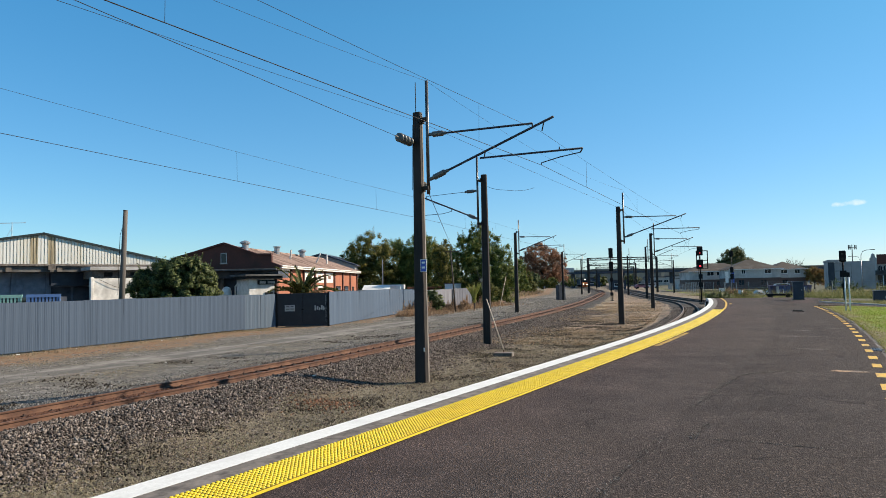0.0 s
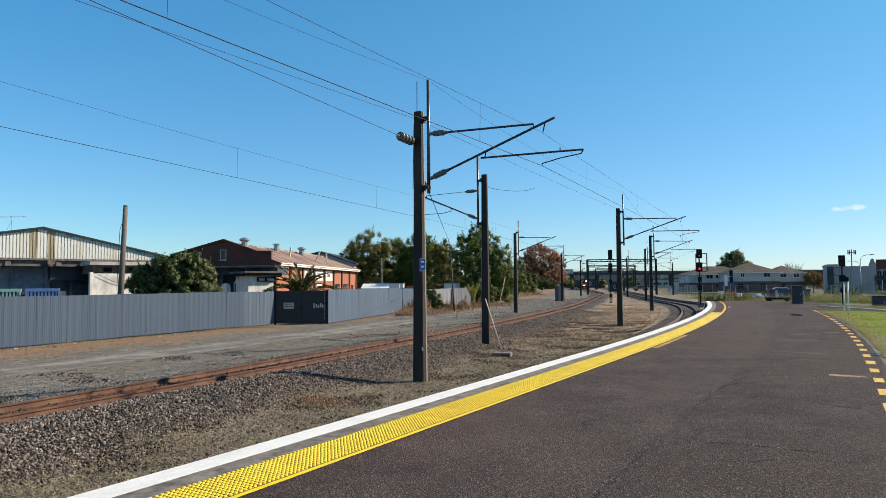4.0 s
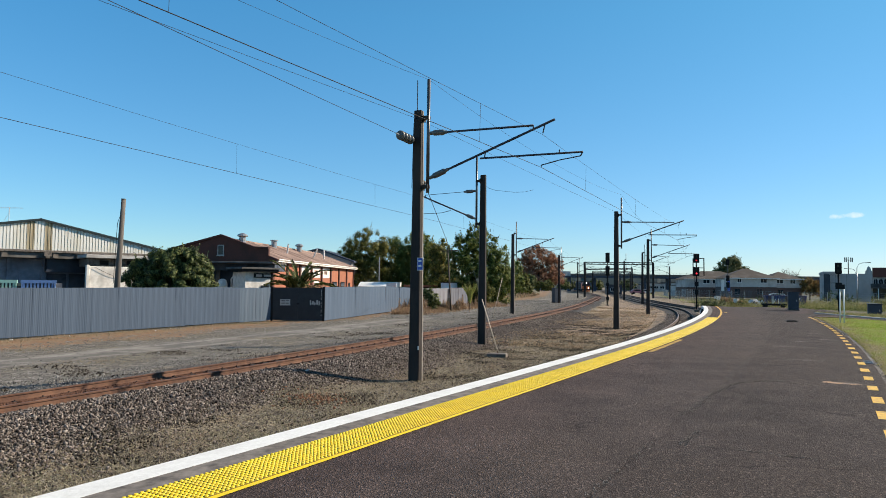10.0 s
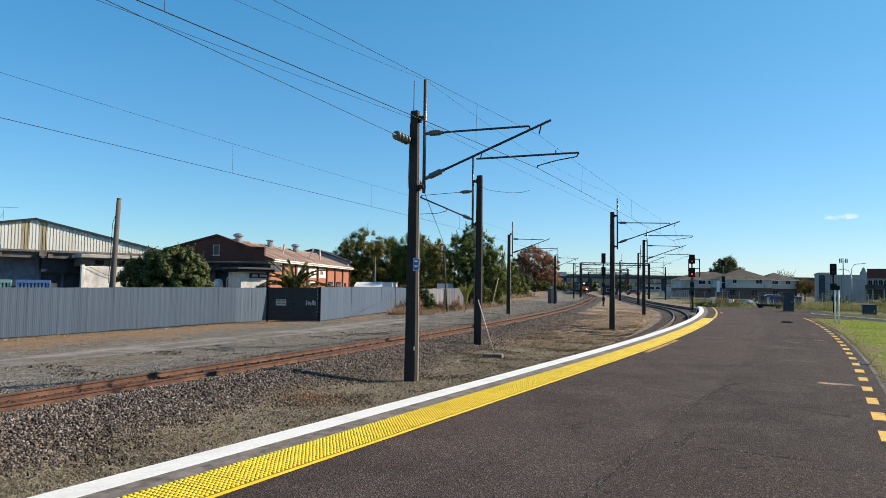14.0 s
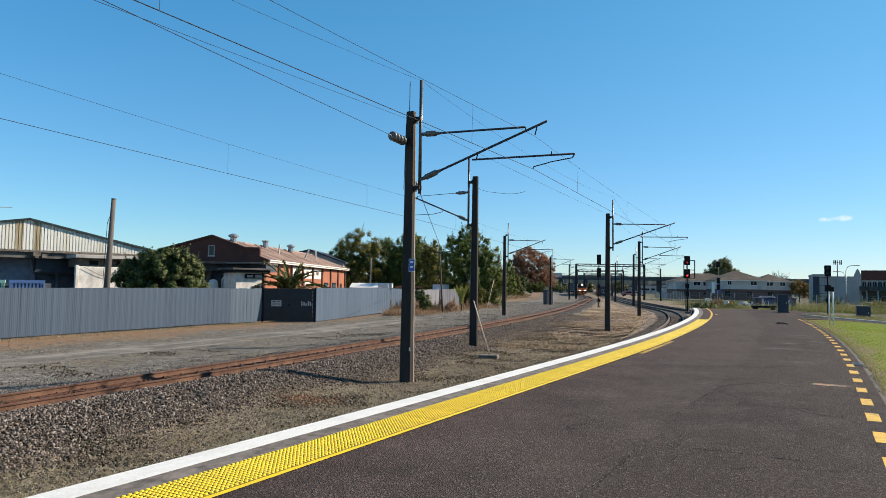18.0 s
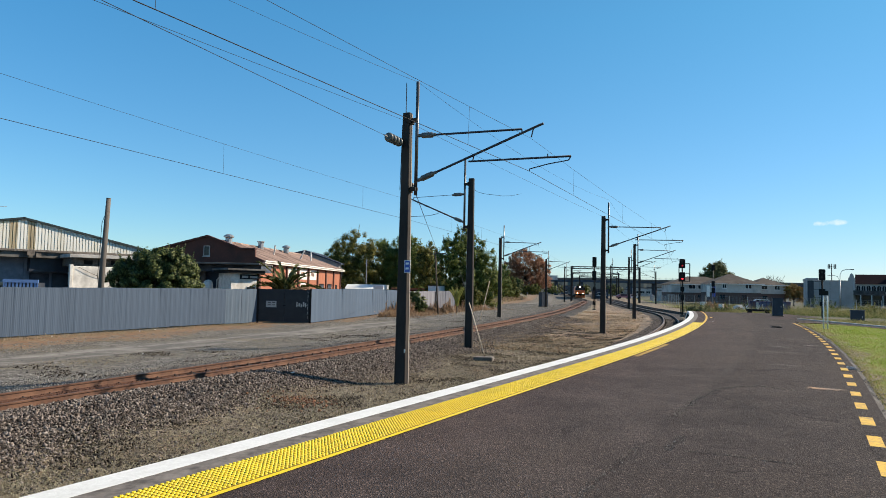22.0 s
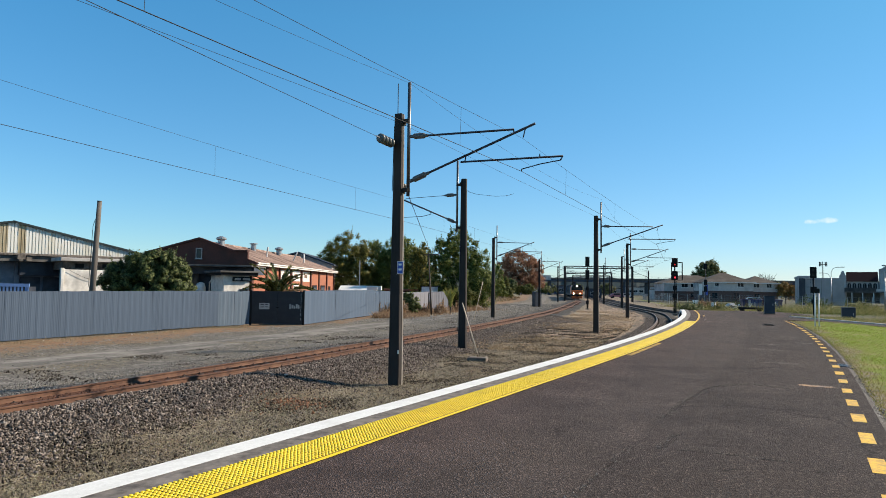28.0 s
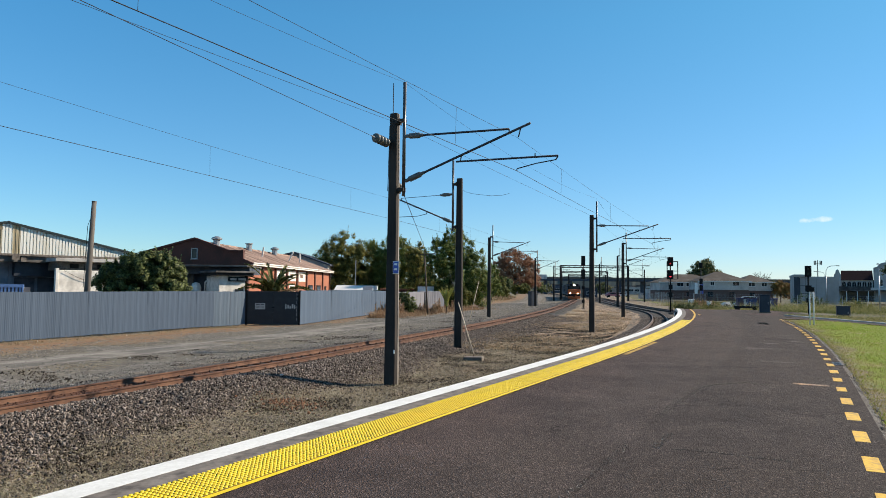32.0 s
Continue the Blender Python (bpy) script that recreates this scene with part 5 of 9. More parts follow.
colour_signal(24.15, 72.0, -0.1, 5.95, 15, True, "black two-head railway signal showing red at the platform end", (1.7, 2.55), True)
colour_signal(19.87, 96.0, -0.35, 7.4, 12, False, "black two-head railway signal between the tracks", (2.7, 0.7), hh=1.32, gap=1.9)
sr = root("railway_signal", pose(25.85, 48.0, 0.66, rz=-28), "black single-head railway signal behind the lawn", "railway signal", "railway signals")
part("post", tubes(((0, 0, 0), (0, 0, 3.0), 0.06), seg=8), BLACK, sr, smooth=True)
part("base", boxes((-0.22, 0.22, -0.22, 0.22, -0.2, 0.1), bevel=0.02), CONCRETE, sr)
lamp_head(sr, 2.75, None, 0.42, 0.78)
part("relay_box", boxes((-0.2, 0.2, -0.22, -0.06, 1.7, 2.15), bevel=0.02), BLACK, sr)
part("relay_box", boxes((-0.14, 0.14, -0.2, -0.06, 0.95, 1.25), bevel=0.02), BLACK, sr)
part("bracket", tubes(((0.0, 0, 2.72), (-0.55, 0, 2.72), 0.025), seg=5), GALV, sr)
s3 = root("railway_signal", pose(39.2, 103.0, -0.3, rz=-20), "dark slender railway signal beyond the platform end", "railway signal", "railway signals")
part("post", tubes(((0, 0, 0), (0, 0, 7.2), 0.05), seg=8), FASCIA, s3, smooth=True)
for z in (6.0, 3.6, 2.6):
    part("signal_head", boxes((-0.24, 0.24, -0.3, -0.08, z, z + 0.85), bevel=0.04), BLACK, s3)

# ---- gantries over the far tracks ----
def gantry(x0, x1, y, top, label):
    g = root("portal_gantry", pose(x0, y, YARD_Z), label, "gantry", "gantries")
    W = x1 - x0
    for x in (0, W):
        part("leg", boxes((x - 0.22, x + 0.22, -0.2, 0.2, 0, top + 0.4), bevel=0.02), MAST, g)
    for z in (top - 0.1, top + 0.35):
        part("beam", boxes((0, W, -0.12, 0.12, z - 0.1, z + 0.1)), MAST, g)
    n = int(W / 1.3)
    for i in range(n):
        xa = W * i / n
        part("brace", tubes(((xa, 0, top - 0.05 if i % 2 else top + 0.3), (xa + W / n, 0, top + 0.3 if i % 2 else top - 0.05), 0.05), seg=4), MAST, g)
    for x in (W * 0.32, W * 0.68):
        part("dropper_arm", tubes(((x, 0, top), (x, 0, top - 1.5), 0.06), ((x, 0, top - 1.4), (x + 1.2, 0, top - 1.2), 0.04), seg=5), TUBE, g)
    return g


gantry(27.8, 43.7, 160, 7.9, "dark steel portal gantry spanning the tracks")
gantry(39.4, 54.6, 225, 8.2, "dark steel portal gantry far along the tracks")
gantry(51.0, 66.0, 275, 8.2, "dark steel portal gantry near the road bridge")

# ---- yard: fence of upright sheets, gate, pole ----
def sheet_mesh(w, h, mt, ribs, rng):
    n = ribs * 4
    V, F = [], []
    amp = [rng.uniform(0.001, 0.0045) for _ in range(ribs + 1)]
    for i in range(n + 1):
        x = -w / 2 + w * i / n
        y = amp[i // 4] * math.sin(2 * math.pi * i / 4 + 0.6) + 0.006 * math.sin(i * 0.37 + amp[0] * 900)
        V += [(x, y, 0), (x, y, h)]
    for i in range(n):
        F.append((2 * i, 2 * i + 2, 2 * i + 3, 2 * i + 1))
    me = bpy.data.meshes.new("sheet")
    me.from_pydata(V, [], F)
    me.materials.append(mt)
    return me


def sheet_fence(name, p0, p1, h, w, mt, label, z0, rng, h1=None):
    """A fence from p0 to p1 of overlapping corrugated sheets with rails and posts behind."""
    p0, p1 = Vector((*p0, 0)), Vector((*p1, 0))
    d = p1 - p0
    L = d.length
    yaw = math.degrees(math.atan2(d.y, d.x))
    f = root(name, pose(p0.x, p0.y, z0, rz=yaw), label, "fence", "yard fences")
    n = max(1, round(L / w))
    ww = L / n
    kinds = [sheet_mesh(ww + 0.03, h, mt, 9, rng) for _ in range(5)]
    for i in range(n):
        o = new("sheet", rng.choice(kinds))
        o.parent = f
        k = 1 if h1 is None else 1 + (h1 / h - 1) * i / n
        o.matrix_basis = pose((i + 0.5) * ww, 0.006 * (i % 2), rng.uniform(0.04, 0.06) + 0.05 * (i / n) ** 2 + rng.uniform(-0.012, 0.012), rx=rng.uniform(-0.5, 0.5), ry=rng.uniform(-0.3, 0.3)) @ Matrix.Diagonal((1, 1, k, 1))
    for z in (0.35, h - 0.3):
        part("rail", boxes((0, L, 0.03, 0.08, z - 0.04, z + 0.04)), TIMBER, f)
    for i in range(int(L / 2.4) + 1):
        x = min(L - 0.05, i * 2.4 + 0.05)
        part("post", boxes((x - 0.05, x + 0.05, 0.08, 0.18, -0.3, h - 0.05)), TIMBER, f)
    return f


rf = random.Random(5)
sheet_fence("corrugated_fence", (-29.4, 9.0), (-15.05, 44.75), 2.29, 0.8, FENCE, "long blue-grey corrugated steel fence along the yard", -0.38, rf)
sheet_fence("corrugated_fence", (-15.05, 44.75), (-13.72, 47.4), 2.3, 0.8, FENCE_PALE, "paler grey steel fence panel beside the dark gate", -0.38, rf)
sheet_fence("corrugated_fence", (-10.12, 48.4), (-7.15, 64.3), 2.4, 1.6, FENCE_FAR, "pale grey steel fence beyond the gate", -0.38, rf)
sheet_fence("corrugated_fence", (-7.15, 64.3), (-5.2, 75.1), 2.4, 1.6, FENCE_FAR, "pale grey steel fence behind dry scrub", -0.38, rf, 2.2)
sheet_fence("corrugated_fence", (-5.2, 75.1), (0.7, 94.0), 2.2, 1.4, FENCE_WEATHERED, "weathered grey fence behind dry bushes", -0.4, rf)

sheet_fence("corrugated_fence", (-1.9, 75.2), (0.2, 77.6), 2.3, 0.9, FENCE_WEATHERED, "short grey sheet fence behind scrub", -0.4, rf)


def yard_gate():
    x0, y0, x1, y1 = -13.66, 47.45, -10.15, 48.1
    L = math.hypot(x1 - x0, y1 - y0)
    g = root("yard_gate", pose(x0, y0, -0.38, rz=math.degrees(math.atan2(y1 - y0, x1 - x0))), "closed dark navy steel double gate in the yard fence", "gate")
    for i in range(2):
        a, b = L * i / 2 + 0.004, L * (i + 1) / 2 - 0.004
        leaf = part("leaf", boxes((a, b, -0.02, 0.02, 0.1, 2.38), bevel=0.006), GATE, g)
        for z in (0.1, 1.2, 2.3):
            part("frame_rail", boxes((a, b, 0.021, 0.06, z, z + 0.07)), GATE, leaf)
        for x in (a, b - 0.06):
            part("frame_stile", boxes((x, x + 0.06, 0.021, 0.062, 0.1, 2.38)), GATE, leaf)
    part("meeting_strip", boxes((L / 2 - 0.05, L / 2 + 0.05, 0.063, 0.07, 0.1, 2.38)), GATE, g)
    for x in (-0.02, L + 0.02):
        part("post", boxes((x - 0.07, x + 0.07, -0.06, 0.1, 0, 2.45), bevel=0.01), BLACK, g)
    part("notice", boxes((0.55, 1.25, -0.032, -0.0205, 1.12, 1.56)), CONCRETE_PALE, g, "weathered white notice")
    for x, z in ((0.65, 1.42), (0.95, 1.42), (0.65, 1.25), (0.95, 1.25)):
        part("text_bar", boxes((x, x + 0.22, -0.037, -0.0325, z, z + 0.06)), FASCIA, g)
    for k in range(5):
        part("text_bar", boxes((2.62 + k * 0.15, 2.7 + k * 0.15 + 0.03 * (k % 2), -0.028, -0.0205, 1.14 + 0.05 * (k % 2), 1.5 - 0.07 * (k % 3))), CONCRETE_PALE, g)
        part("text_bar", boxes((2.62 + k * 0.15, 2.74 + k * 0.15, -0.034, -0.0285, 1.24 + 0.08 * (k % 2), 1.29 + 0.08 * (k % 2))), CONCRETE_PALE, g)
    # pale dashes painted as daylight leaking past the gate's edge
    for k in range(7):
        part("light_leak_dash", boxes((L - 0.17, L - 0.145, -0.026, -0.0205, 0.35 + 0.29 * k, 0.5 + 0.29 * k + 0.05 * (k % 3))), CONCRETE_PALE, g)
    part("latch", boxes((L / 2 - 0.09, L / 2 + 0.09, -0.05, -0.0205, 1.2, 1.28)), BLACK, g)
    for z in (0.5, 1.0, 1.5, 2.0):
        part("hinge", boxes((L - 0.14, L - 0.02, -0.04, -0.0205, z, z + 0.12)), BLACK, g)


yard_gate()

wp = root("timber_pole", pose(-19.15, 36.4, -0.4, ry=2.3), "leaning weathered timber pole behind the fence", "pole")
part("pole", tubes(((0, 0, 0), (0, 0, 7.2), 0.185, 0.12), seg=12), TIMBER, wp, smooth=True)
part("pole_cap", tubes(((0, 0, 7.2), (0, 0, 7.26), 0.125), seg=12), TIMBER, wp)
V, F = polytube([(-0.2, -0.05, 2.6), (-0.22, -0.05, 4.8), (-0.22, -0.05, 5.9), (-0.12, -0.05, 6.25), (-0.1, 0, 6.2)], 0.014, 5)
mesh_ob("cable", V, F, BLACK, wp)
lp = root("stay_pole", pose(-1.5, 68.7, -0.4, ry=-3.5), "thin dark stay pole leaning in dry scrub", "pole")
part("pole", tubes(((0, 0, 0), (0, 0, 6.4), 0.09, 0.06), seg=8), BARK, lp, smooth=True)
part("cross_arm", boxes((-0.5, 1.1, -0.05, 0.05, 6.1, 6.2)), BARK, lp)


def steel_cabinet(x, y, z, w, d, h, rot, label, legs=True):
    c = root("equipment_cabinet", pose(x, y, z, rz=rot), label, "cabinet", "lineside cabinets")
    part("body", boxes((-w / 2, w / 2, -d / 2, d / 2, 0.08, h), bevel=0.02), NAVY, c)
    part("roof", boxes((-w / 2 - 0.04, w / 2 + 0.04, -d / 2 - 0.04, d / 2 + 0.04, h + 0.001, h + 0.05), bevel=0.01), NAVY, c)
    part("plinth", boxes((-w / 2 - 0.05, w / 2 + 0.05, -d / 2 - 0.05, d / 2 + 0.05, -0.15, 0.079)), CONCRETE, c)
    dr = part("door", boxes((-w / 2 + 0.05, w / 2 - 0.05, -d / 2 - 0.015, -d / 2 - 0.001, 0.16, h - 0.08), bevel=0.004), NAVY, c)
    part("handle", boxes((w / 2 - 0.16, w / 2 - 0.12, -d / 2 - 0.05, -d / 2 - 0.016, h * 0.5, h * 0.5 + 0.14)), GALV, dr)
    return c


steel_cabinet(14.2, 107.0, -0.4, 1.25, 0.8, 2.3, 30, "navy steel relay cabinet standing in the yard")
steel_cabinet(23.35, 49.3, 0.79, 0.68, 0.55, 1.27, -20, "tall navy steel cabinet at the platform's far corner")
steel_cabinet(26.5, 45.0, 0.48, 0.78, 0.6, 0.92, -25, "squat navy steel cabinet on rough grass")

# twin white posts with a small dark box, on the lawn
tw = root("twin_post_sign", pose(17.75, 32.7, 0.75, rz=-28), "twin white steel posts standing on the lawn", "sign post")
for x in (-0.085, 0.085):
    part("post", tubes(((x, 0, -0.1), (x, 0, 1.74), 0.032), seg=10), TRIM_WHITE, tw, smooth=True)
    part("cap", tubes(((x, 0, 1.741), (x, 0, 1.77), 0.036), seg=10), TRIM_WHITE, tw)
part("box", boxes((-0.13, 0.13, -0.07, -0.0365, 1.62, 1.84), bevel=0.01), BLACK, tw)

# drain cover and kerbs at the far end of the platform
dc = root("drain_cover", EDGE.place(39.95, 4.5, PLAT_Z + 0.004), "dark square drain cover set into the asphalt", "drain cover")
part("plate", boxes((-0.24, 0.24, -0.72, 0.72, -0.02, 0.014), bevel=0.004), BLACK, dc)
for i in range(9):
    part("slot_bar", boxes((-0.19, 0.19, -0.62 + i * 0.14, -0.56 + i * 0.14, 0.0145, 0.022)), BLACK, dc)


# ---- buildings ----
def window(parent, x, z, w, h, y=0.0, surround=TRIM_WHITE, bars=1):
    """A window in a wall that faces -y; its face stands at y."""
    f = 0.07
    wd = part("window", boxes((x, x + w, y - 0.05, y - 0.002, z, z + f), (x, x + w, y - 0.05, y - 0.002, z + h - f, z + h),
                              (x, x + f, y - 0.05, y - 0.002, z + f, z + h - f), (x + w - f, x + w, y - 0.05, y - 0.002, z + f, z + h - f)), surround, parent)
    n = bars + 1
    for i in range(n):
        a = x + f + (w - 2 * f) * i / n
        b = x + f + (w - 2 * f) * (i + 1) / n
        part("pane", boxes((a, b, y - 0.025, y - 0.004, z + f, z + h - f)), WINDOW, wd)
        if i:
            part("bar", boxes((a - 0.025, a + 0.025, y - 0.045, y - 0.0255, z + f, z + h - f)), surround, wd)
    part("sill", boxes((x - 0.06, x + w + 0.06, y - 0.12, y - 0.051, z - 0.06, z)), surround, wd)
    return wd


def ribbed(bm, p0, p1, z0, z1f, w, depth=0.05):
    """Upright ribbed cladding along x from p0 to p1; z1f(x) is its top."""
    x = p0
    k = 0
    while x < p1 - 0.01:
        a, b = x, min(p1, x + w)
        for s, e, d in ((a, a + (b - a) * 0.7, 0.0), (a + (b - a) * 0.7, b, depth)):
            v = [bm.verts.new(q) for q in ((s, d, z0), (e, d, z0), (e, d, z1f(e)), (s, d, z1f(s)))]
            bm.faces.new(v)
            if d:
                for q in (s, e):
                    v = [bm.verts.new(r) for r in ((q, 0, z0), (q, d, z0), (q, d, z1f(q)), (q, 0, z1f(q)))]
                    bm.faces.new(v)
        x += w
        k += 1


def big_shed():
    """White ribbed gable wall with a lower dark lean-to before it."""
    # gable wall from (-44, 56) to (-30, 67)
    x0, y0, x1, y1 = -46.0, 53.5, -29.9, 67.6
    L = math.hypot(x1 - x0, y1 - y0)
    g = root("storage_shed", pose(x0, y0, -0.62, rz=math.degrees(math.atan2(y1 - y0, x1 - x0))), "large shed with white ribbed gable and green roof edge", "shed")
    peak = 9.85
    def top(x):
        return 8.32 - abs(x - peak) * (0.225 if x > peak else 0.18)
    bands = [(0, 8.8, WHITE_SHEET), (8.8, 9.4, TAN_SHEET), (9.4, 10.2, WHITE_SHEET), (10.2, 10.8, TAN_SHEET), (10.8, L, WHITE_SHEET)]
    for a, b, mt in bands:
        bm = bmesh.new()
        ribbed(bm, a, b, 3.2, top, 0.26, 0.09)
        part("cladding", bm, mt, g, "tan translucent sheets" if mt is TAN_SHEET else "")
    for a, b in ((0, peak), (peak, L)):
        bm = bmesh.new()
        prism(bm, [(a - 0.1, top(a) + 0.02), (b + 0.05, top(b) + 0.02), (b + 0.05, top(b) + 0.2), (a - 0.1, top(a) + 0.2)], -0.18, 0.02)
        part("barge_board", bm, GREEN_TRIM, g)
        bm = bmesh.new()
        prism(bm, [(a, top(a) + 0.021), (b, top(b) + 0.021), (b, top(b) + 0.1), (a, top(a) + 0.1)], 0.021, 24)
        part("roof", bm, WHITE_SHEET, g)
    bm = bmesh.new()
    box(bm, 0, L, 0.06, 24, 0, 3.2)
    part("lower_wall", bm, DARK_WALL, g)
    bm = bmesh.new()
    prism(bm, [(L - 0.02, 3.2), (L, 3.2), (L + 0.9, 4.6), (L, top(L) - 0.05)], -0.05, 0.05)
    part("wing_sheet", bm, WHITE_SHEET, g)
    # aerial
    part("aerial", tubes(((7.6, 2, 7.6), (7.6, 2, 9.5), 0.03), ((6.4, 2, 9.36), (8.7, 2, 9.52), 0.025), *[((6.5 + 0.32 * q, 1.5 + 0.05 * q, 9.37 + 0.022 * q), (6.5 + 0.32 * q, 2.5 - 0.05 * q, 9.37 + 0.022 * q), 0.016) for q in range(7)],
                         ((7.6, 2, 9.0), (7.2, 2, 8.2), 0.015), ((6.5, 2, 9.15), (6.5, 2, 9.6), 0.03), seg=5), GALV, g)
    # lean-to
    h = root("lean_to_store", pose(-34.2, 44.5, -0.4, rz=45), "dark low lean-to store with stained deep fascia", "outbuilding")
    part("wall", boxes((-1.0, 13.5, 1.4, 6.0, 0, 4.3)), BLUE_WALL, h)
    part("fascia", boxes((-1.4, 13.6, -0.3, 6.2, 4.7, 4.88), bevel=0.03), CONCRETE, h, "grey concrete slab edge")
    part("soffit", boxes((-1.3, 13.5, -0.12, 6.1, 4.301, 4.699)), FASCIA, h, "stained dark beam under the slab")
    for x in (2.4, 5.6, 9.2):
        part("beam_end", boxes((x, x + 0.35, -0.22, -0.121, 4.32, 4.69)), CONCRETE, h)
    part("awning", boxes((5.4, 8.5, 0.5, 1.399, 3.35, 4.3)), NAVY, h)
    part("awning_lip", boxes((5.35, 8.55, 0.42, 0.499, 3.3, 3.5)), NAVY, h)
    for x in (5.6, 7.1):
        part("roller_door", boxes((x, x + 1.3, 1.33, 1.398, 0, 3.2)), DARK_WALL, h)
    for x in (0.4, 3.0, 5.2, 8.6):
        part("pier", boxes((x, x + 0.3, 1.2, 1.399, 0, 4.3)), BLUE_WALL, h)
    for x in (1.2, 3.8):
        part("panel", boxes((x, x + 1.2, 1.34, 1.398, 1.2, 3.4)), BLUE_WALL, h)
    part("fascia_plate", boxes((5.0, 5.5, -0.36, -0.301, 4.45, 4.75)), CONCRETE, h)
    # white rendered block
    w = root("rendered_block", pose(-27.0, 47.7, -0.4, rz=42), "cream rendered block wall with a dark opening above", "outbuilding")
    part("wall", boxes((0, 5.4, 0, 0.5, 0, 3.75), bevel=0.03), CREAM, w)
    part("pier", boxes((-0.22, -0.001, -0.06, 0.3, 0, 3.85), bevel=0.02), CREAM, w)
    part("band", boxes((0, 6.5, 0.5, 4.2, 3.751, 4.35)), CONCRETE, w)
    for x in (0.8, 2.6, 4.3):
        part("vent", boxes((x, x + 0.55, 0.44, 0.499, 3.9, 4.2)), BLACK, w)
    part("roof_edge", boxes((-0.3, 7.0, -0.25, 4.5, 4.351, 4.6), bevel=0.02), CONCRETE_PALE, w)
    V, F = polytube([(0.3 + 0.25 * q, -0.1, 3.7 - 0.75 * math.sin(math.pi * q / 13) * (0.7 + 0.03 * q)) for q in range(14)], 0.012, 5)
    mesh_ob("cable", V, F, BLACK, w)


big_shed()


def shipping_container(x, y, rot, mt, label):
    c = root("shipping_container", pose(x, y, -0.38, rz=rot) @ Matrix.Diagonal((0.8, 1, 1, 1)), label, "container", "shipping containers")
    # body coloured dark to paint shade into the recesses between the ribs
    part("body", boxes((0, 2.4, 0.04, 3.0, 0.15, 2.5)), NAVY if mt is CONTAINER_PALE else GREEN_TRIM, c)
    bm = bmesh.new()
    for i in range(9):
        box(bm, 0.12 + i * 0.25, 0.25 + i * 0.25, 0.0, 0.039, 0.3, 2.5)
    part("rib_panel", bm, mt, c)
    part("top_rail", boxes((-0.02, 2.42, -0.02, 0.12, 2.501, 2.7)), mt, c)
    for sx in (0.0, 2.3):
        part("corner_post", boxes((sx, sx + 0.1, -0.02, 0.0385, 0.15, 2.5)), mt, c)
    part("bottom_rail", boxes((0, 2.4, -0.02, 0.0385, 0.15, 0.29)), mt, c)


shipping_container(-28.35, 42.3, 24, CONTAINER_PALE, "pale blue ribbed shipping container behind the fence")
shipping_container(-30.45, 41.6, 24, CONTAINER_GREEN, "pale green ribbed shipping container behind the fence")


